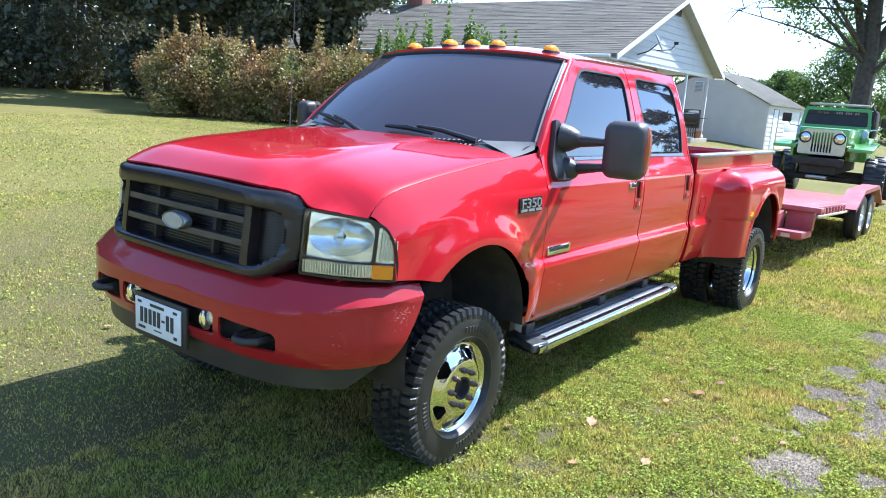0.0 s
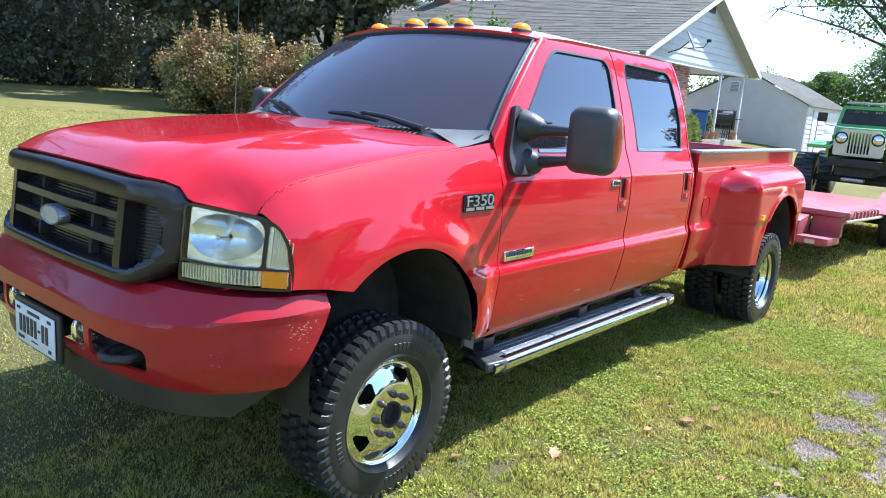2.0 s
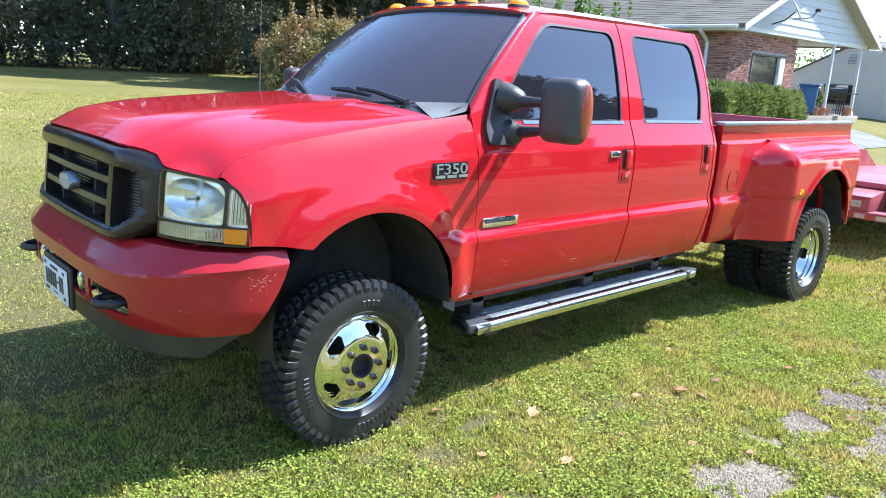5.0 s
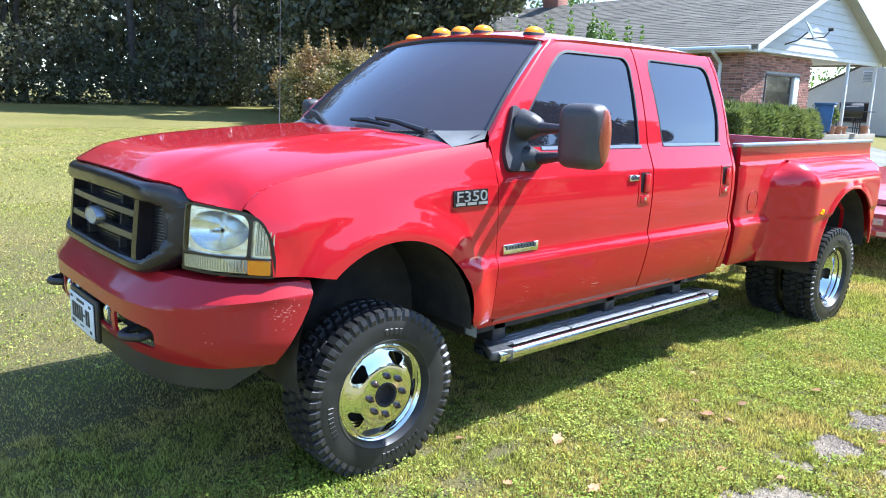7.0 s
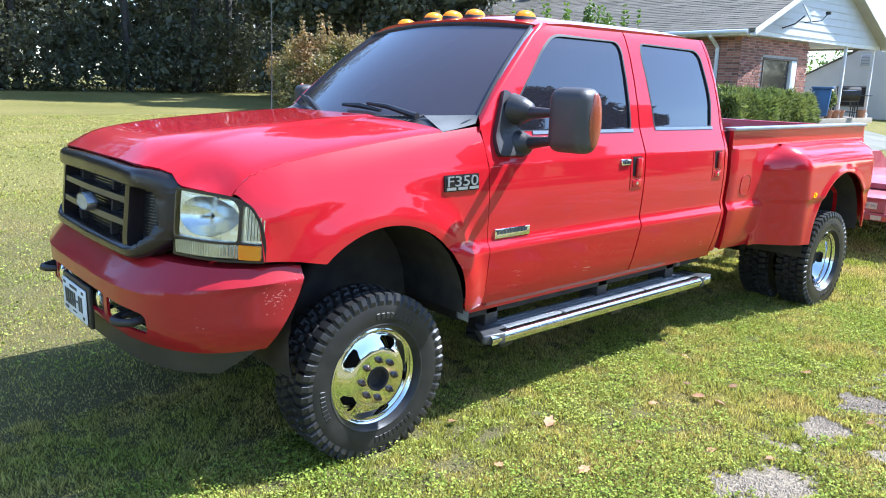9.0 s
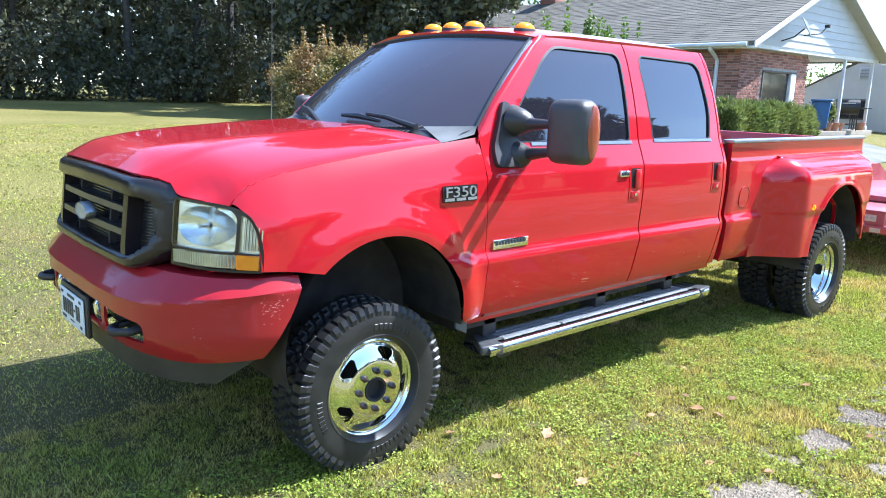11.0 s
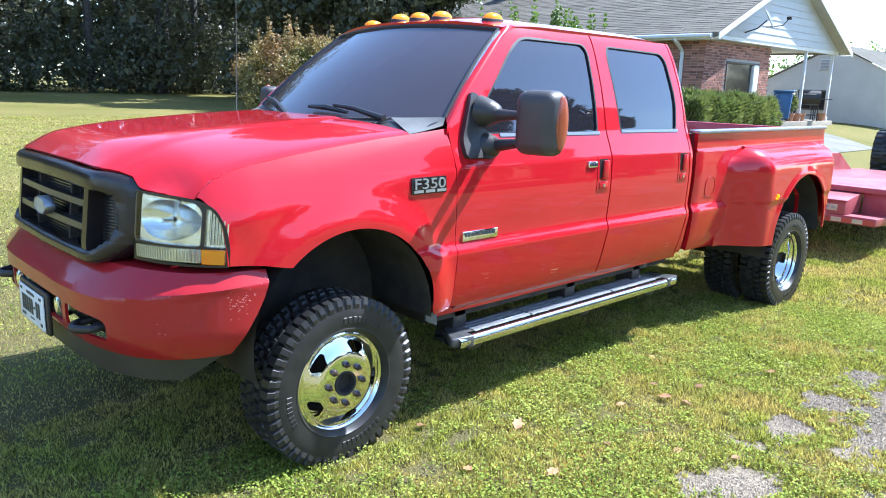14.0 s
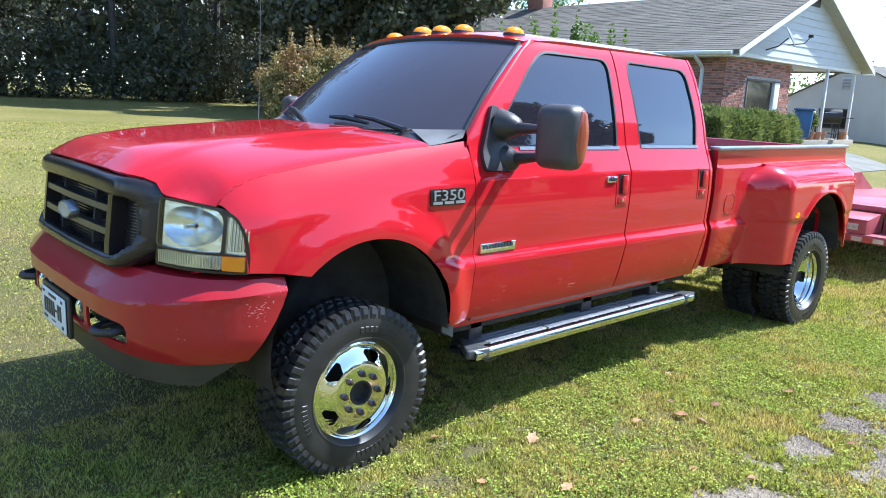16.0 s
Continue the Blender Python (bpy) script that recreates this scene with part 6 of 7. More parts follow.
    for k in range(8):
        a = math.tau * (k + 0.3) / 8
        bm = bmesh.new()
        m = Matrix.Translation((0.096 * math.cos(a), 0.096 * math.sin(a), zf))
        lathe(bm, [(0.017, -0.004), (0.017, 0.012), (0.013, 0.016), (0.011, 0.024), (0.006, 0.032), (0.0, 0.033)], 8, m)
        inset(part("lug_nut", bm, mat("lug_nut", (0.10, 0.10, 0.11), 0.3, 0.9, col2=(0.2, 0.12, 0.08), scale=60) if "lug_nut" not in bpy.data.materials else bpy.data.materials["lug_nut"], w))


for s in (-1, 1):
    wheel("front_wheel", 0.013, s * 0.866, s, 1, 0.24)
    wheel("rear_wheel", BASE, s * 1.065, s, -1, 0.235)
    wheel("inner_rear_wheel", BASE, s * 0.75, s, -1, 0.235)

# ---- planting by the house ----
def shrub(x, y, wide, tall, seed, material, label, n=14000, sprigs=10):
    rs = np.random.RandomState(seed)
    z0 = ground_z(x, y) - 0.05
    t = thing("shrub", label, "shrub", "shrubs beside the lawn", Matrix.Translation((x, y, z0)))
    cs, rr = [], []
    for k in range(60):
        a, d = rs.uniform(0, math.tau), wide * math.sqrt(rs.uniform(0, 1)) * 0.72
        h = tall * rs.uniform(0.16, 0.84) * (1 - 0.75 * (d / wide) ** 2)
        cs.append((d * math.cos(a), d * math.sin(a), h))
        rr.append(wide * rs.uniform(0.18, 0.32))
        if k % 5 == 0:
            bm = bmesh.new()
            tube(bm, [(0.25 * math.cos(a), 0.25 * math.sin(a), 0), (cs[-1][0] * 0.6, cs[-1][1] * 0.6, h * 0.55), cs[-1]], [0.03, 0.02, 0.008], 5)
            part("stem", bm, BARK, t)
    for k in range(sprigs):
        a, d = rs.uniform(0, math.tau), wide * rs.uniform(0.1, 0.7)
        top, lean = rs.uniform(0.05, 0.22), rs.uniform(-0.12, 0.12)
        for j in range(7):
            cs.append((d * math.cos(a) + lean * j / 6, d * math.sin(a), tall * (0.74 + top * j / 6 * 1.6)))
            rr.append(0.13 - 0.012 * j)
    leaf_mesh("foliage", leaves(cs, rr, n, 0.085, seed, shell=0.35), 4, material, t)


LEAF_FRESH = leafmat("fresh_leaf", (0.10, 0.17, 0.03), (0.16, 0.22, 0.05), 0.7, 0.4, 0.5, 0.35)
RED_TIPS = "broad rounded shrub with reddish leaf tips"
shrub(10.9, 16.4, 2.3, 2.7, 31, LEAF_SHRUB, RED_TIPS, 42000, 14)
shrub(12.2, 14.6, 2.1, 2.5, 32, LEAF_SHRUB, RED_TIPS, 36000, 14)
shrub(13.2, 13.0, 2.0, 2.75, 33, LEAF_SHRUB, RED_TIPS, 32000, 12)
shrub(14.3, 11.3, 1.7, 3.1, 34, LEAF_FRESH, "fresh green leggy shrub", 24000, 18)
shrub(14.9, 10.1, 1.4, 3.35, 35, LEAF_FRESH, "fresh green leggy shrub", 18000, 18)
shrub(15.35, 9.25, 1.1, 3.0, 36, LEAF_FRESH, "fresh green leggy shrub", 12000, 14)

# clipped hedge in front of the brick end
rs = np.random.RandomState(41)
n = 52000
hx, hy, hh = rs.uniform(15.9, 21.2, n), rs.uniform(5.95, 7.05, n), rs.uniform(0, 1, n) ** 0.45
f = rs.randint(0, 3, n)
hy = np.where(f == 0, 5.95 + rs.uniform(0, 0.15, n), hy)
hh = np.where(f == 1, rs.uniform(0.86, 1.06, n), hh)
bulge = 0.08 * np.sin(hx * 3.1) + 0.05 * np.sin(hx * 7.3)
edge = np.clip((hx - 20.0) / 1.2, 0, 1)
tuft = 0.10 * np.sin(hx * 11.0 + 3 * np.sin(hy * 9)) * np.cos(hx * 5.3)
p = np.stack([hx, hy - 0.10 * np.sin(hh * math.pi) + bulge * 0.6 + 0.3 * edge ** 2 * (6.5 - hy), ground_z(19, 6.5) + hh * (0.93 + bulge + tuft) * (1 - 0.42 * edge ** 2.2)], 1)
up = rs.normal(size=(n, 3)) * 0.55 + np.array([0, -0.15, 1.0])
up /= np.linalg.norm(up, axis=1)[:, None]
sd = np.cross(up, rs.normal(size=(n, 3)))
sd /= np.linalg.norm(sd, axis=1)[:, None]
L = rs.uniform(0.06, 0.20, n)[:, None] * np.where(hh > 0.85, 1.25, 1.0)[:, None]
v = np.stack([p, p + up * L * 0.5 + sd * 0.017, p + up * L, p + up * L * 0.5 - sd * 0.017], 1).reshape(-1, 3)
hedge = thing("hedge", "bushy clipped yew-like hedge before the brick wall", "hedge")
leaf_mesh("foliage", v, 4, LEAF_HEDGE, hedge)
for k in range(12):
    bm = bmesh.new()
    x = 16.6 + 0.36 * k
    tube(bm, [(x, 6.5, ground_z(x, 6.5) - 0.05), (x + rs.uniform(-.1, .1), 6.5, 1.0), (x + rs.uniform(-.2, .2), 6.5, 1.4)], [0.04, 0.03, 0.01], 6)
    part("stem", bm, BARK, hedge)

# added dark block: stands in for the shade deep among the leaves
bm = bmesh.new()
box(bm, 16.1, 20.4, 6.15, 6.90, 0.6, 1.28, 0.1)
part("inner_growth", bm, DARK, hedge, "dark block standing in for the hedge's shaded inside")

# trees to the right of the garage, a far line of trees, and trees across the road behind the camera
big = tree("tree", "large half-bare shade tree with thick trunk", 56.0, 6.0, 16, 5.2, 51, 30000, 0.15, LEAF_MID, trunk=0.36, low=0.30)
big.scale = (1.6, 1.6, 1.6)
rs = np.random.RandomState(9)
for k in range(22):
    bm = bmesh.new()
    a = radians(rs.uniform(100, 250))
    h0, ln = rs.uniform(3.2, 8.0), rs.uniform(3.5, 7.5)
    p0 = Vector((0, 0, h0))
    d = Vector((math.cos(a), math.sin(a), rs.uniform(0.0, 0.55))).normalized()
    p1 = p0 + d * ln * 0.5 + Vector((0, 0, rs.uniform(-0.1, 0.5)))
    p2 = p0 + d * ln + Vector((0, 0, rs.uniform(-0.6, 0.6)))
    tube(bm, [p0, p1, p2], [0.07, 0.04, 0.01], 6)
    for j in range(4):
        q = p1.lerp(p2, rs.uniform(0, 1))
        e = q + Vector((rs.normal() * 0.7, rs.normal() * 0.7, rs.normal() * 0.6))
        tube(bm, [q, q.lerp(e, 0.5) + Vector((0, 0, 0.1)), e], [0.025, 0.015, 0.006], 5)
    part("bare_limb", bm, BARK, big, "grey bare dead limb")
bm = bmesh.new()
tube(bm, [(0, 0, 3.0), (0.6, -1.0, 6.0), (1.3, -1.9, 10.0), (1.8, -2.4, 13.0)], [0.24, 0.19, 0.13, 0.05], 9)
part("limb", bm, BARK, big)
bm = bmesh.new()
tube(bm, [(0, 0, 3.4), (-0.4, 0.9, 7.0), (-0.5, 1.8, 11.0)], [0.20, 0.14, 0.04], 9)
part("limb", bm, BARK, big)
for x, y, h, sp, sd in ((56, 11.0, 4.4, 3.0, 61), (56, 6.5, 7.6, 4, 62), (54, 2.0, 7.2, 4, 63), (72, 17, 4.2, 3.2, 64), (52, -2.5, 7.5, 4, 65), (46, -8, 9, 5, 66)):
    tree("tree", "leafy tree beyond the yard", 1.4 * x + 1, 1.4 * y + 1, 1.35 * h, 1.35 * sp, sd, 30000, 0.20, LEAF_MID, low=0.05, group="trees beyond the yard")


def tree_line(name, label, pts, n, leaf, seed, material):
    rs = np.random.RandomState(seed)
    cs, rr = [], []
    for x, y, h in pts:
        for j in range(18):
            cs.append((x + rs.normal() * 2.0, y + rs.normal() * 2.0, ground_z(x, y) + h * rs.uniform(0.05, 1)))
            rr.append(rs.uniform(1.0, 2.2))
    tagged(leaf_mesh(name, leaves(cs, rr, n, leaf, seed), 4, material), label, "trees", kind="stuff")


rs = np.random.RandomState(77)
tree_line("far_trees", "hazy line of far trees", [(rs.uniform(85, 100), y, rs.uniform(4, 7)) for y in range(-8, 56, 4)], 30000, 0.34, 3, LEAF_MID)
tree_line("roadside_trees", "trees on the far side of the road", [(x, rs.uniform(-46, -36), rs.uniform(5, 8)) for x in range(-60, 70, 4)] + [(rs.uniform(-60, -48), y, rs.uniform(8, 13)) for y in range(-36, 40, 5)], 20000, 0.8, 6, LEAF_DARK)
for x, y, h, sp, sd in ((27, -7.2, 15.0, 2.7, 71), (23, -16, 5.5, 4.2, 72), (31, -19, 7, 5, 73), (16, -17.5, 8.0, 4, 74), (16.8, -10.0, 6.6, 1.2, 78), (17.2, -11.6, 9.6, 1.9, 79), (15.6, -12.0, 9.8, 2.0, 80), (9, -23, 7, 4.5, 75), (2, -27, 7, 5, 76)):
    tree("tree", "roadside tree with layered boughs", x, y, h, sp, sd, 12000, 0.24, LEAF_DARK, low=0.06, group="roadside trees")

# ---- bins, barbecues and pots on the porch ----
BLUE = mat("blue_plastic", (0.03, 0.085, 0.19), 0.5, col2=(0.04, 0.12, 0.28), scale=5)
TERRA = mat("terracotta", (0.45, 0.22, 0.12), 0.8, col2=(0.36, 0.17, 0.1), scale=10)
SLAB = HZ0 + 0.10


def wheelie_bin(x, y, turn):
    b = thing("wheelie_bin", "blue plastic wheelie bin beside the porch", "bin", "bins by the porch", pose(x, y, ground_z(x, y) if x < 23.8 else SLAB, 0, 0, turn))
    bm = bmesh.new()
    for v in box(bm, -0.3, 0.3, -0.3, 0.3, 0.08, 1.0, 0.04):
        v.co.x *= 0.82 + 0.18 * v.co.z
        v.co.y *= 0.82 + 0.18 * v.co.z
    part("body", bm, BLUE, b)
    bm = bmesh.new()
    box(bm, -0.33, 0.33, -0.35, 0.33, 1.0, 1.08, 0.03)
    part("lid", bm, BLUE, b)
    for s in (-1, 1):
        bm = bmesh.new()
        rod(bm, (s * 0.26, 0.28, 0.1), (s * 0.31, 0.28, 0.1), 0.1, 16)
        part("wheel", bm, RUBBER, b)
    bm = bmesh.new()
    rod(bm, (-0.28, 0.37, 0.97), (0.28, 0.37, 0.97), 0.018, 10)
    part("handle", bm, BLUE, b)


wheelie_bin(25.35, 7.75, 20)
wheelie_bin(25.0, 8.7, -5)


def barbecue(x, y, lid, label):
    b = thing("barbecue", label, "barbecue", "", pose(x, y, SLAB, 0, 0, -58) @ Matrix.Scale(1.0, 4))
    for sx in (-0.35, 0.35):
        for sy in (-0.2, 0.2):
            bm = bmesh.new()
            rod(bm, (sx, sy, 0), (sx, sy, 0.75), 0.02, 8)
            part("leg", bm, BLACK_PLASTIC, b)
    bm = bmesh.new()
    box(bm, -0.38, 0.38, -0.22, 0.22, 0.2, 0.23, 0.01)
    part("shelf", bm, BLACK_PLASTIC, b)
    bm = bmesh.new()
    rod(bm, (-0.4, 0, 0.85), (0.4, 0, 0.85), 0.27, 24)
    part("drum", bm, lid, b)
    bm = bmesh.new()
    rod(bm, (-0.22, -0.30, 0.98), (0.22, -0.30, 0.98), 0.014, 8)
    part("handle", bm, ALU, b)
    bm = bmesh.new()
    box(bm, 0.42, 0.80, -0.2, 0.2, 0.80, 0.83, 0.01)
    part("side_table", bm, BLACK_PLASTIC, b)


barbecue(27.55, 7.75, BLACK_PLASTIC, "black barrel barbecue on thin legs")
barbecue(28.75, 8.35, ALU, "silver-lidded barbecue on a cart")


def flower_pot(x, y, green):
    b = thing("flower_pot", "terracotta flower pot on the porch slab" + (" with a leafy plant" if green else ""), "flower pot", "pots on the porch", pose(x, y, SLAB))
    bm = bmesh.new()
    lathe(bm, [(0.0, 0.0), (0.11, 0.0), (0.15, 0.22), (0.17, 0.22), (0.17, 0.28), (0.15, 0.28), (0.14, 0.22), (0.0, 0.22)], 24)
    part("pot", bm, TERRA, b)
    if green:
        leaf_mesh("plant", leaves([(0, 0, 0.5), (0.1, 0, 0.7), (-0.1, 0.05, 0.62), (0, 0, 0.85)], [0.22, 0.2, 0.2, 0.16], 700, 0.09, 8), 4, LEAF_HEDGE, b)


for a in ((25.75, 7.62, True), (26.3, 7.6, False), (26.75, 7.62, False), (28.6, 7.6, False), (28.95, 7.7, False)):
    flower_pot(*a)

# worn drive between the porch and the yard
v, f = [], []
for k in range(9):
    y = 7.3 - 0.4 * k
    x = 22.4 + 0.6 * (y - 5.1)
    for w in range(7):
        px = x - 2.3 + 4.6 * w / 6 + 0.15 * noise.noise((y * 0.9, w, 3.3))
        v.append((px, y, ground_z(px, y) + 0.014))
    if k:
        f += [(7 * k - 7 + w, 7 * k + w, 7 * k + w + 1, 7 * k - 6 + w) for w in range(6)]
# the drive's grey is darkened to hold the dappled shade lying on it
tagged(soup("path", v, f, mat("worn_drive_shaded", (0.20, 0.185, 0.16), 0.9, col2=(0.12, 0.125, 0.085), scale=1.6, bump=0.004, bscale=40), smooth=True), "pale worn drive across the lawn", "drive", kind="structure")

# ---- flat-deck trailer behind the truck ----
TRED = mat("trailer_red", (0.33, 0.042, 0.055), 0.45, col2=(0.40, 0.115, 0.12), scale=5, bump=0.001, bscale=40, coat=0.2)
TAPE_W = mat("white_tape", (0.60, 0.52, 0.38), 0.5, col2=(0.48, 0.40, 0.28), scale=20)
TAPE_R = mat("red_tape", (0.5, 0.08, 0.05), 0.4)
trailer = thing("flatbed_trailer", "dull red steel tandem-axle car trailer hitched to the truck", "trailer")
bm = bmesh.new()
box(bm, 7.4, 13.0, -1.0, 1.0, 0.52, 0.57, 0.006)
deck = part("deck", bm, TRED, trailer, "scuffed red checker-plate deck")
v, f = [], []
for i in range(70):
    for j in range(26):
        x, y = 7.5 + 0.078 * i, -0.95 + 0.076 * j
        a = 1 if (i + j) % 2 else -1
        k = len(v)
        v += [(x - 0.022, y - a * 0.022, 0.571), (x + 0.006, y - a * -0.006, 0.575), (x + 0.022, y + a * 0.022, 0.571), (x - 0.006, y + a * -0.006 + a * 0.012, 0.575)]
        f.append((k, k + 1, k + 2, k + 3))
soup("checker_ridges", v, f, TRED, deck)["kind"] = "stuff"
for s in (-1, 1):
    bm = bmesh.new()
    box(bm, 7.35, 13.0, s * 1.045 - 0.045, s * 1.045 + 0.045, 0.42, 0.575, 0.008)
    part("side_rail", bm, TRED, trailer)
    for k in range(9):
        bm = bmesh.new()
        box(bm, 7.55 + 0.22 * k, 7.62 + 0.22 * k, s * 1.115 - 0.02, s * 1.115 + 0.02, 0.46, 0.56, 0.004)
        part("stake_pocket", bm, TRED, trailer)
    bm = bmesh.new()
    box(bm, 7.35, 9.55, s * 1.135 - 0.012, s * 1.135 + 0.012, 0.445, 0.475, 0.003)
    part("rub_rail", bm, TAPE_W, trailer, "pale worn rub rail")
    # fender over the two wheels
    bm = bmesh.new()
    prof = [(9.50, 0.50), (10.15, 0.78), (11.65, 0.85), (12.42, 0.53)]
    a = [bm.verts.new((x, s * 1.0, z)) for x, z in prof]
    b = [bm.verts.new((x, s * 1.26, z)) for x, z in prof]
    c = [bm.verts.new((x, s * 1.26, z - 0.06)) for x, z in prof]
    for i in range(3):
        bm.faces.new((a[i], a[i + 1], b[i + 1], b[i]))
        bm.faces.new((b[i], b[i + 1], c[i + 1], c[i]))
    bm.faces.new((a[0], a[1], a[2], a[3]))
    bmesh.ops.recalc_face_normals(bm, faces=bm.faces)
    part("fender", bm, TRED, trailer)
    for x in (10.42, 11.28):
        w = thing("wheel", "", "")
        w.parent = trailer
        w.matrix_world = pose(x, s * 1.13, 0.345, 90 if s < 0 else -90, 0, 0)
        bm = bmesh.new()
        lathe(bm, [(0.20, -0.095), (0.24, -0.105), (0.31, -0.105), (0.342, -0.085), (0.350, -0.05), (0.344, -0.045), (0.350, -0.04), (0.350, 0.04), (0.344, 0.045), (0.350, 0.05), (0.342, 0.085), (0.31, 0.105), (0.24, 0.105), (0.20, 0.095)], 48)
        part("tyre", bm, RUBBER, w)
        bm = bmesh.new()
        lathe(bm, [(0.21, 0.10), (0.205, 0.085), (0.19, 0.06), (0.15, 0.045), (0.09, 0.06), (0.05, 0.065), (0.045, 0.11), (0.0, 0.115)], 32)
        part("rim", bm, WHITE, w, "white spoked steel rim")
for x in (10.42, 11.28):
    bm = bmesh.new()
    box(bm, x - 0.07, x + 0.07, -1.0, 1.0, 0.30, 0.40)
    part("axle", bm, DARK, trailer)
bm = bmesh.new()
box(bm, 7.5, 12.9, -0.5, -0.42, 0.40, 0.52)
box(bm, 7.5, 12.9, 0.42, 0.5, 0.40, 0.52)
part("frame_rails", bm, TRED, trailer)
bm = bmesh.new()
box(bm, 7.22, 7.42, -1.19, 1.19, 0.515, 0.578, 0.008)
part("front_beam", bm, TRED, trailer)
for s in (-1, 1):
    bm = bmesh.new()
    box(bm, 7.28, 7.40, s * 0.95 - 0.16, s * 0.95 + 0.16, 0.28, 0.516, 0.006)
    part("gusset", bm, TRED, trailer)
bm = bmesh.new()
for q in box(bm, 6.78, 7.27, -0.78, 0.78, 0.29, 0.515, 0.006):
    if q.co.x < 7.0 and q.co.z > 0.45:
        q.co.z -= 0.075
toolbox = part("toolbox", bm, TRED, trailer, "red steel front toolbox with sloping lid")
bm = bmesh.new()
box(bm, 6.755, 6.785, -0.80, 0.80, 0.43, 0.447, 0.003)
part("lid_lip", bm, TRED, toolbox)
bm = bmesh.new()
tube(bm, [(6.90, -0.54, 0.455), (6.87, -0.53, 0.485), (6.87, -0.45, 0.485), (6.90, -0.44, 0.455)], 0.007, 6)
part("lid_handle", bm, CHROME, toolbox)
bm = bmesh.new()
box(bm, 6.772, 6.78, -0.70, -0.34, 0.325, 0.395, 0.002)
st = part("sticker", bm, TAPE_W, toolbox, "white maker's sticker with bars")
for k in range(5):
    bm = bmesh.new()
    box(bm, 6.768, 6.7725, -0.68 + 0.064 * k, -0.64 + 0.064 * k, 0.35, 0.372)
    part("letter_bar", bm, GREY_CAP, st)
bm = bmesh.new()
box(bm, 6.78, 7.36, -1.10, 1.10, 0.20, 0.285, 0.006)
beam = part("lower_beam", bm, TRED, trailer)
for k in range(20):
    bm = bmesh.new()
    box(bm, 6.773, 6.78, -1.08 + 0.108 * k, -0.975 + 0.108 * k, 0.212, 0.258)
    part("tape", bm, TAPE_W if k % 2 else TAPE_R, beam, "pale reflective tape" if k % 2 else "")
for s in (-1, 1):
    bm = bmesh.new()
    tube(bm, [(6.85, s * 0.6, 0.27), (5.75, s * 0.02, 0.28)], 0.055, 8)
    part("drawbar", bm, TRED, trailer)
bm = bmesh.new()
rod(bm, (5.45, 0, 0.29), (5.85, 0, 0.29), 0.06, 12)
part("coupler", bm, DARK, trailer)
bm = bmesh.new()
rod(bm, (6.05, 0, 0.10), (6.05, 0, 0.65), 0.035, 12)
part("jack", bm, GREY_CAP, trailer)
trailer.matrix_world = Matrix.Translation((10.85, 0, 0.35)) @ Matrix.Rotation(radians(2.6), 4, "Y") @ Matrix.Translation((-10.85, 0, -0.35))

# ---- green off-roader behind the trailer ----
GREEN = mat("green_paint", (0.13, 0.36, 0.06), 0.32, col2=(0.08, 0.26, 0.045), scale=2, coat=0.8, rvar=0.03)
GRILLE_PALE = mat("pale_grille", (0.62, 0.62, 0.42), 0.4, col2=(0.55, 0.53, 0.36), scale=7)
jeep = thing("off_roader", "lime-green lifted off-roader with huge mud tyres on grass", "off-roader", m=pose(15.0, 0.35, ground_z(15, 0.35) + 0.10, 0, 0, 2))


def jp(name, material, *a, bevel=0.0, label="", parent=None, fn=None):
    bm = bmesh.new()
    vs = box(bm, *a, bevel)
    if fn:
        for q in bm.verts:
            fn(q)
    return part(name, bm, material, parent or jeep, label)


def taper(q):
    if q.co.x < 0.5:
        q.co.y *= 0.80 if q.co.x < 0.2 else 0.9


jp("body_tub", GREEN, 1.25, 3.1, -0.76, 0.76, 0.88, 1.42, bevel=0.03)
jp("hood", GREEN, 0.05, 1.28, -0.62, 0.62, 1.20, 1.60, bevel=0.06, fn=taper)
jp("cowl", GREEN, 1.15, 1.42, -0.72, 0.72, 1.30, 1.62, bevel=0.03)
bm = panel(rounded([(-0.46, 1.02), (0.46, 1.02), (0.46, 1.42), (0.34, 1.56), (-0.34, 1.56), (-0.46, 1.42)], 0.06), lambda y, z: (0.0, y, z), 0.2, 0.2,
           holes=[rounded([(y - 0.019, 1.07), (y + 0.019, 1.07), (y + 0.019, 1.50), (y - 0.019, 1.50)], 0.018) for y in np.linspace(-0.18, 0.18, 7)], thick=0.05, flip=True)
part("grille_panel", bm, GRILLE_PALE, jeep, "pale stamped grille with seven slots")
jp("radiator", DARK, 0.06, 0.12, -0.4, 0.4, 1.05, 1.5)
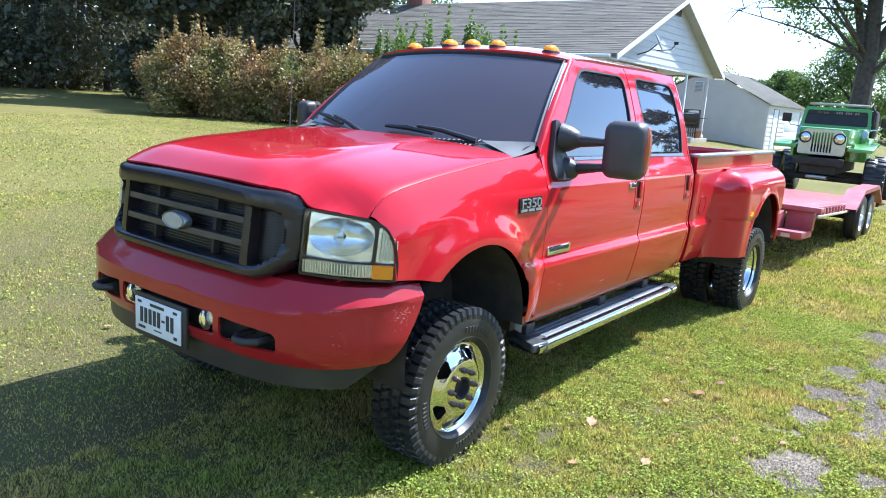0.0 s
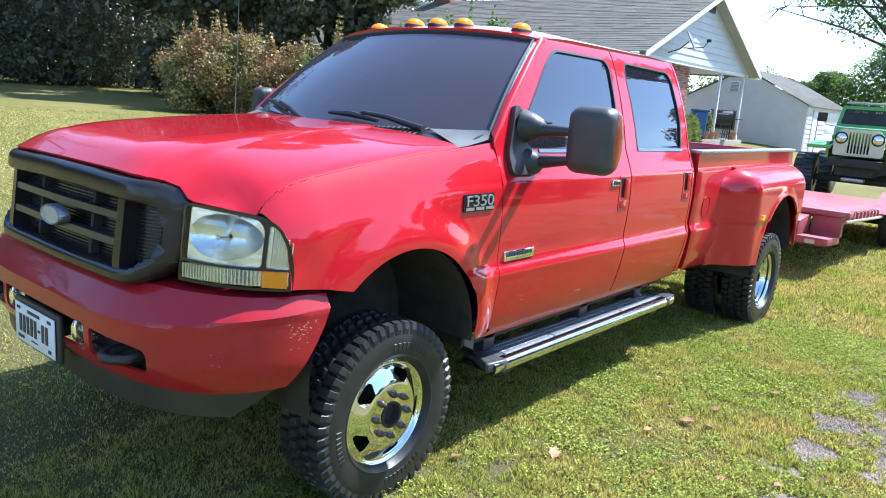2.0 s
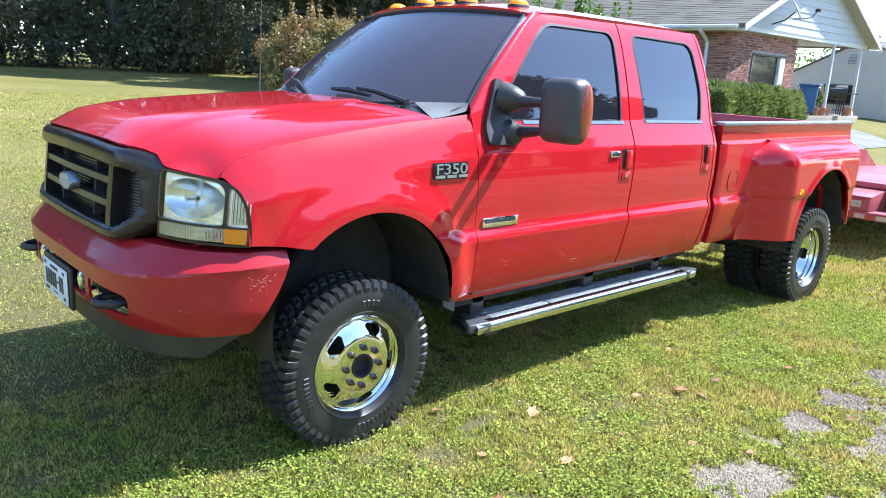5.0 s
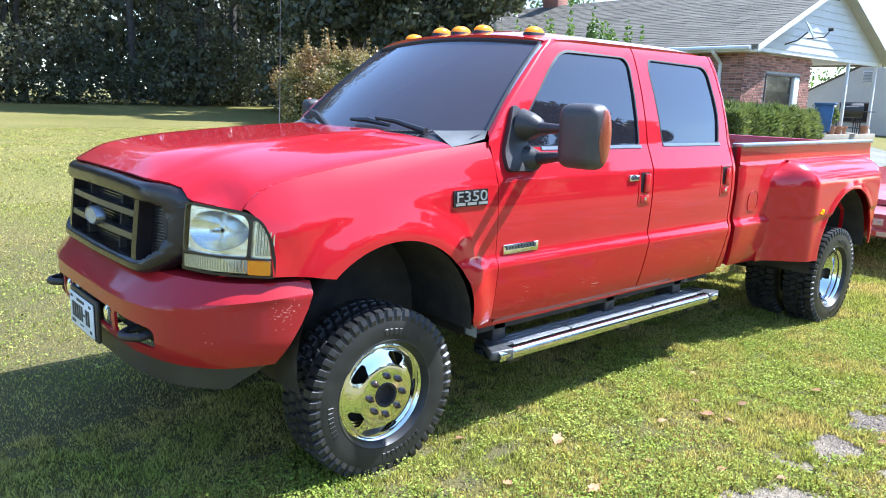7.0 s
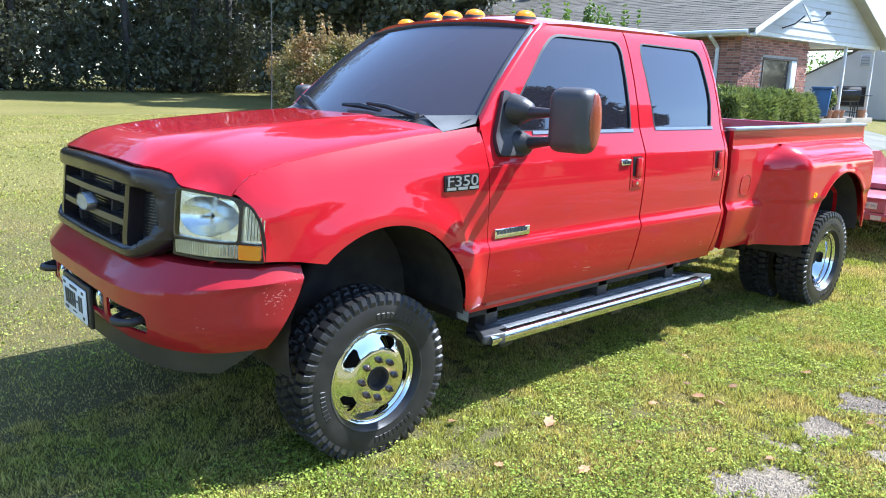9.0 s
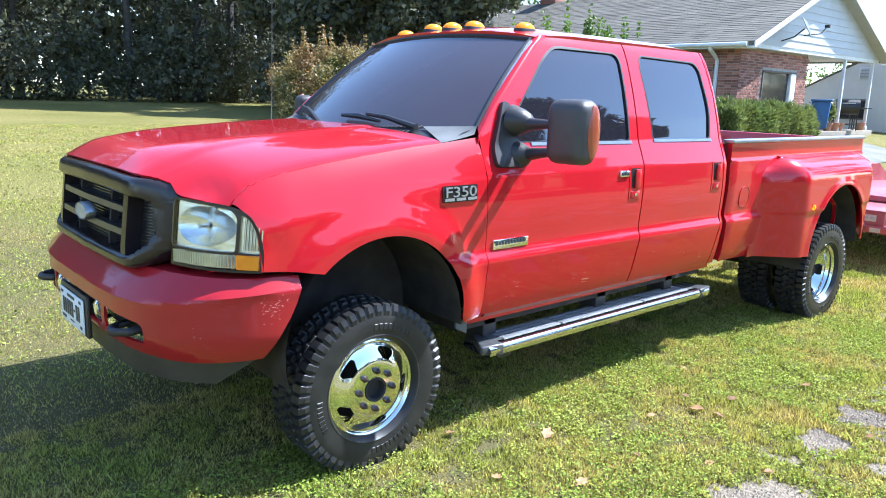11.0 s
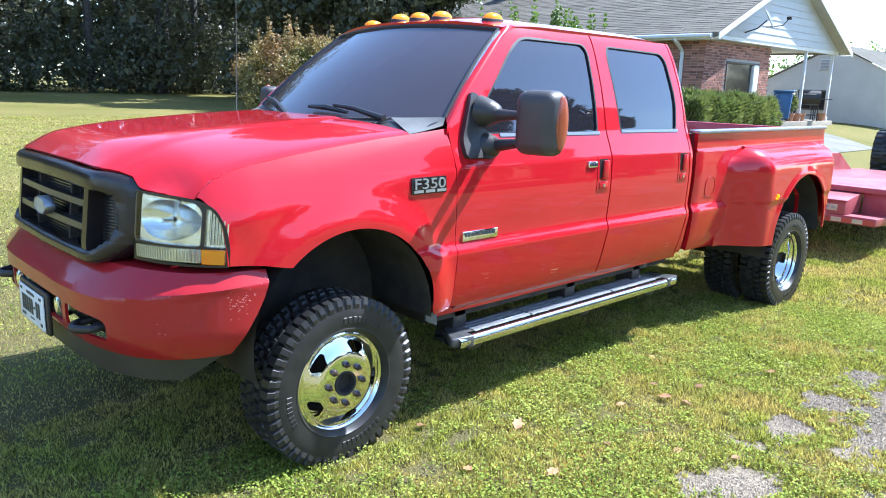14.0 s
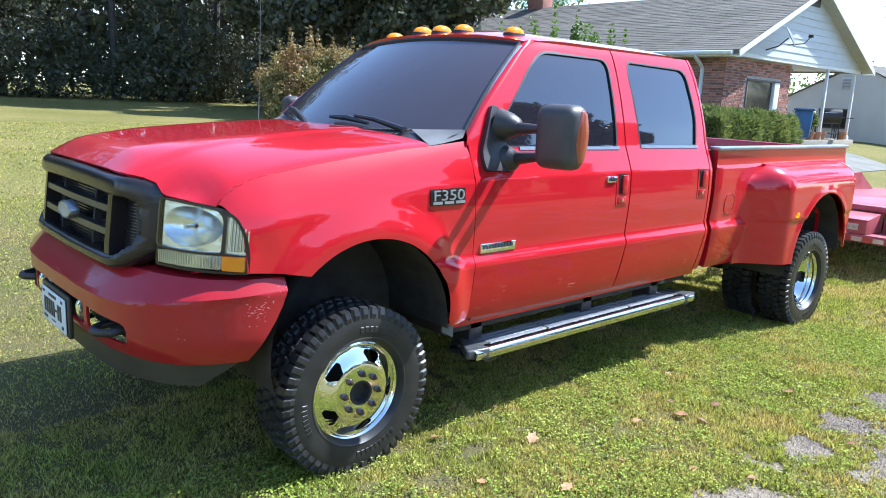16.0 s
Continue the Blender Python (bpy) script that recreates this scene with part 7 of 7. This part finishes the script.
for s in (-1, 1):
    bm = bmesh.new()
    lathe(bm, [(0.12, -0.01), (0.125, 0.02), (0.11, 0.03), (0.10, 0.015), (0.0, 0.035)], 28, pose(-0.035, s * 0.335, 1.375, 0, -90, 0))
    hl = part("headlamp", bm, DARK, jeep)
    bm = bmesh.new()
    lathe(bm, [(0.098, 0.02), (0.06, 0.045), (0.0, 0.05)], 28, pose(-0.035, s * 0.335, 1.375, 0, -90, 0))
    part("lens", bm, REFLECTOR, hl, "clear sealed-beam lens")
    bm = bmesh.new()
    lathe(bm, [(0.05, 0.0), (0.045, 0.02), (0.0, 0.025)], 20, pose(-0.005, s * 0.335, 1.175, 0, -90, 0))
    part("turn_lamp", bm, GREY_CAP if s > 0 else TAPE_R, jeep)
    jp("fender", GREEN, 0.0, 1.28, min(s * 0.50, s * 0.98), max(s * 0.50, s * 0.98), 1.26, 1.33, bevel=0.02, fn=lambda q: setattr(q.co, "z", q.co.z - 0.14 * max(0, 0.30 - q.co.x) / 0.3))
    jp("fender_skirt", GREEN, 0.10, 1.28, min(s * 0.56, s * 0.62), max(s * 0.56, s * 0.62), 0.95, 1.28)
    bm = bmesh.new()
    tube(bm, [(1.35, s * 0.74, 1.60), (1.30, s * 0.92, 1.62), (1.30, s * 1.0, 1.72)], 0.014, 8)
    mr = part("mirror", bm, CHROME, jeep)
    jp("mirror_head", DARK, 1.26, 1.32, s * 1.02 - 0.10, s * 1.02 + 0.10, 1.68, 1.88, bevel=0.02, parent=mr)
    bm = bmesh.new()
    tube(bm, [(2.3, s * 0.68, 1.4), (2.35, s * 0.66, 2.05), (2.45, s * 0.60, 2.14)], 0.03, 8)
    part("roll_bar", bm, DARK, jeep)
    bm = bmesh.new()
    lathe(bm, [(0.0, 0.02), (0.10, 0.02), (0.11, 0.0)], 24, pose(1.145, s * 0.66, 1.50, 0, -90, 0) @ Matrix.Diagonal((0.95, 0.6, 1, 1)))
    part("cowl_disc", bm, mat("pale_blue", (0.45, 0.55, 0.75), 0.4) if s < 0 else bpy.data.materials["pale_blue"], jeep, "pale blue round sticker")
wf = panel(rounded([(-0.74, 1.58), (0.74, 1.58), (0.68, 2.06), (-0.68, 2.06)], 0.05), lambda y, z: (1.36 + 0.32 * (z - 1.58), y, z), 0.2, 0.2, holes=[rounded([(-0.66, 1.66), (0.66, 1.66), (0.62, 1.99), (-0.62, 1.99)], 0.05)], thick=0.05, flip=True)
wf = part("windscreen_frame", wf, GREEN, jeep)
bm = panel([(-0.68, 1.64), (0.68, 1.64), (0.64, 2.0), (-0.64, 2.0)], lambda y, z: (1.385 + 0.32 * (z - 1.58), y, z), 0.3, 0.3, flip=True)
part("glass", bm, DARK_GLASS, wf)
bm = panel([(-0.62, 1.905), (0.62, 1.905), (0.615, 1.985), (-0.615, 1.985)], lambda y, z: (1.375 + 0.32 * (z - 1.58), y, z), 0.3, 0.3, flip=True)
ban = part("banner", bm, DARK, wf, "dark sun strip with faded lettering")
FADED = mat("faded_letters", (0.30, 0.20, 0.16), 0.6)
lettering("For Sale", 0.075, pose(1.370 + 0.32 * 0.335, 0.42, 1.915, 90, 0, -90) @ Matrix.Rotation(radians(-17), 4, "X"), FADED, ban)
for k in range(10):
    if k != 3 and k != 7:
        bm = panel([(0.02 - 0.048 * k - 0.032, 1.918), (0.02 - 0.048 * k, 1.918), (0.02 - 0.048 * k, 1.968), (0.02 - 0.048 * k - 0.032, 1.968)], lambda y, z: (1.371 + 0.32 * (z - 1.58), y, z), 0.1, 0.1, flip=True)
        part("letter_bar", bm, FADED, ban)
bm = bmesh.new()
box(bm, 1.50, 1.62, -0.66, 0.62, 2.10, 2.14, 0.01)
box(bm, 1.66, 1.72, -0.66, 0.62, 2.13, 2.16, 0.01)
part("light_bar", bm, mat("dull_tan_metal", (0.36, 0.36, 0.27), 0.5, 0.3), jeep, "dull roof bar above the windscreen")
jp("seat_back", DARK, 2.0, 2.2, -0.6, 0.6, 1.3, 1.85, bevel=0.05)
jp("soft_panel", DARK, 2.4, 3.05, -0.72, 0.72, 1.42, 2.05, bevel=0.06)
jp("front_bumper", DARK, -0.22, -0.05, -0.50, 0.50, 0.80, 0.96, bevel=0.02)
jp("chassis", DARK, -0.1, 3.1, -0.35, 0.35, 0.62, 0.95)
jp("skid_plate", MOULD, -0.15, 0.05, -0.22, 0.20, 0.50, 0.58, bevel=0.02, label="bare metal skid plate")
for x in (0.55, 2.65):
    bm = bmesh.new()
    rod(bm, (x, -0.95, 0.50), (x, 0.95, 0.50), 0.07, 12)
    part("axle", bm, DARK, jeep)


def mud_tyre():
    bm = bmesh.new()
    seg, R = 160, 0.50
    prof = [(0.20, -0.8), (0.23, -0.95), (0.30, -1.0), (0.40, -1.0), (0.45, -0.95), (0.475, -0.85), (0.48, -0.6), (0.48, -0.45), (0.48, -0.12), (0.48, 0.12), (0.48, 0.45), (0.48, 0.6), (0.475, 0.85), (0.45, 0.95), (0.40, 1.0), (0.30, 1.0), (0.23, 0.95), (0.20, 0.8)]
    rings = []
    for r, q in prof:
        ring = []
        for k in range(seg):
            ph = (k / 8 + (0.5 if q > 0 else 0)) % 1
            rr = r
            if r > 0.44 and 0.1 < ph < 0.62 and not 0.12 > abs(q):
                rr += 0.025
            ring.append(bm.verts.new((rr * math.cos(k * math.tau / seg), rr * math.sin(k * math.tau / seg), q * 0.21)))
        rings.append(ring)
    for a, b in zip(rings, rings[1:]):
        for k in range(seg):
            bm.faces.new((a[k], a[(k + 1) % seg], b[(k + 1) % seg], b[k]))
    return bm


for x, turn in ((0.55, 5), (2.65, 0)):
    for s in (-1, 1):
        w = thing("wheel", "", "")
        w.parent = jeep
        w.matrix_local = pose(x, s * 1.03, 0.50, 90 if s < 0 else -90, 0, turn)
        part("tyre", mud_tyre(), RUBBER, w, "oversized black mud tyre")
        bm = bmesh.new()
        lathe(bm, [(0.21, 0.17), (0.19, 0.10), (0.10, 0.06), (0.0, 0.07)], 28)
        part("rim", bm, GREY_CAP, w)

# ---- on the ground by the truck ----
LEAF_DRY = mat("dry_leaf", (0.36, 0.20, 0.09), 0.7, col2=(0.24, 0.11, 0.05), scale=30, per_object=0.4)


def fallen_leaf(x, y, size, turn, tip):
    bm = bmesh.new()
    pts = [(0, -0.5), (0.16, -0.30), (0.34, -0.18), (0.26, 0.0), (0.36, 0.16), (0.15, 0.24), (0.0, 0.55), (-0.15, 0.24), (-0.36, 0.16), (-0.26, 0.0), (-0.34, -0.18), (-0.16, -0.30)]
    c = bm.verts.new((0, 0, 0.10))
    vs = [bm.verts.new((a, b, 0.06 + 0.30 * abs(a) + 0.10 * b * b)) for a, b in pts]
    for i in range(len(vs)):
        bm.faces.new((c, vs[i], vs[(i + 1) % len(vs)]))
    rod(bm, (0, -0.45, 0.06), (0.02, -0.85, 0.12), 0.015, 4)
    bmesh.ops.scale(bm, vec=(size, size, size), verts=bm.verts)
    ob = part("fallen_leaf", bm, LEAF_DRY)
    ob.matrix_world = pose(x, y, ground_z(x, y) + 0.022, tip, tip * 0.6, turn)
    tagged(ob, "curled dry brown leaf lying in the grass", "leaf", "fallen leaves")


rs = np.random.RandomState(13)
for x, y, s in ((0.48, -0.995, 0.075), (0.87, -1.295, 0.085), (1.90, -1.455, 0.06), (2.08, -1.65, 0.065), (1.50, -1.495, 0.055), (1.78, -1.60, 0.085), (1.80, -1.72, 0.07), (1.05, -1.72, 0.06), (0.62, -1.72, 0.075), (0.35, -1.45, 0.06),
                (2.65, -1.82, 0.08), (2.95, -1.90, 0.07), (0.15, -1.75, 0.07), (1.25, -1.98, 0.055), (2.30, -1.2, 0.05), (3.3, -1.6, 0.06), (1.4, -2.2, 0.06), (2.2, -2.35, 0.06), (-0.55, -1.62, 0.06), (-0.2, 1.9, 0.07), (0.1, 2.5, 0.06), (1.0, -0.9, 0.05), (-0.9, -1.3, 0.05)):
    fallen_leaf(x, y, s, rs.uniform(0, 360), rs.uniform(-25, 25))

# loose gravel on the worn drive
rs = np.random.RandomState(14)
v, f = [], []
oct_f = [(0, 2, 4), (2, 1, 4), (1, 3, 4), (3, 0, 4), (2, 0, 5), (1, 2, 5), (3, 1, 5), (0, 3, 5)]
made = 0
while made < 24000:
    x, y = rs.uniform(0.2, 5.6), rs.uniform(-3.2, -1.9)
    g = gravel_amount(x, y)
    if rs.uniform() > g * 0.95 + (0.03 if y < -2.0 else 0.0):
        continue
    r = rs.uniform(0.004, 0.010) * (1.3 if rs.uniform() > 0.9 else 1)
    k = len(v)
    zc = ground_z(x, y) + r * 0.25
    ax = rs.uniform(0.6, 1.3, 6) * r
    a = rs.uniform(0, math.tau)
    ca, sa = math.cos(a), math.sin(a)
    v += [(x + ca * ax[0], y + sa * ax[0], zc), (x - ca * ax[1], y - sa * ax[1], zc), (x - sa * ax[2], y + ca * ax[2], zc), (x + sa * ax[3], y - ca * ax[3], zc), (x, y, zc + ax[4] * 0.8), (x, y, zc - ax[5] * 0.8)]
    f += [tuple(k + i for i in t) for t in oct_f]
    made += 1
tagged(soup("gravel", v, f, mat("gravel_stone", (0.34, 0.275, 0.195), 0.9, col2=(0.29, 0.235, 0.165), scale=3, island=0.13)), "pale crushed limestone gravel", "gravel", kind="stuff")


# ---- bricks, last ----
def brick_mesh(l, h):
    bm = bmesh.new()
    box(bm, -l / 2, l / 2, -0.012, 0.012, -h / 2, h / 2, 0.004, seg=1)
    me = bpy.data.meshes.new("brick")
    bm.to_mesh(me)
    bm.free()
    me.materials.append(BRICK)
    return me


full, half_b = brick_mesh(0.205, 0.066), brick_mesh(0.098, 0.066)
row, z, made = 0, 1.46, 0
while z < HEAVE - 0.16:
    x = HX + 0.345 + (0.109 if row % 2 else 0.0)
    for xh in (HX + 0.394, HX + 4.755):
        if row % 2:
            ob = new("brick", half_b)
            ob.parent = wall_end
            ob.location = (xh, HY + 0.247, z)
    while x < HX + 4.78:
        if not (WX0 - 0.06 < x + 0.1 < WX1 + 0.06 and WZ0 - 0.1 < z < WZ1 + 0.05) and made < 520:
            ob = new("brick", full)
            ob.parent = wall_end
            ob.location = (x + 0.1, HY + 0.247, z)
            made += 1
        x += 0.218
    z += 0.078
    row += 1
v, f = [], []
row, z = 0, 1.0
while z < HEAVE - 0.2:
    y = HY + 0.235 + (-0.10 if row % 2 else 0)
    while y < HY + 9:
        k = len(v)
        x, y = HX + 0.337, max(y, HY + 0.235)
        for dy, dz, dx in ((0, 0, 0), (0.205, 0, 0), (0.205, 0.066, 0), (0, 0.066, 0), (0, 0, 0.02), (0.205, 0, 0.02), (0.205, 0.066, 0.02), (0, 0.066, 0.02)):
            v.append((x + dx, y + dy, z + dz))
        f += [(k, k + 3, k + 2, k + 1), (k, k + 1, k + 5, k + 4), (k + 2, k + 3, k + 7, k + 6), (k, k + 4, k + 7, k + 3), (k + 1, k + 2, k + 6, k + 5)]
        y += 0.218
    z += 0.078
    row += 1
soup("brickwork", v, f, mat("red_brick_far", (0.40, 0.19, 0.13), 0.85, col2=(0.28, 0.14, 0.11), scale=9, island=0.45, spec=0.2), house)["kind"] = "stuff"
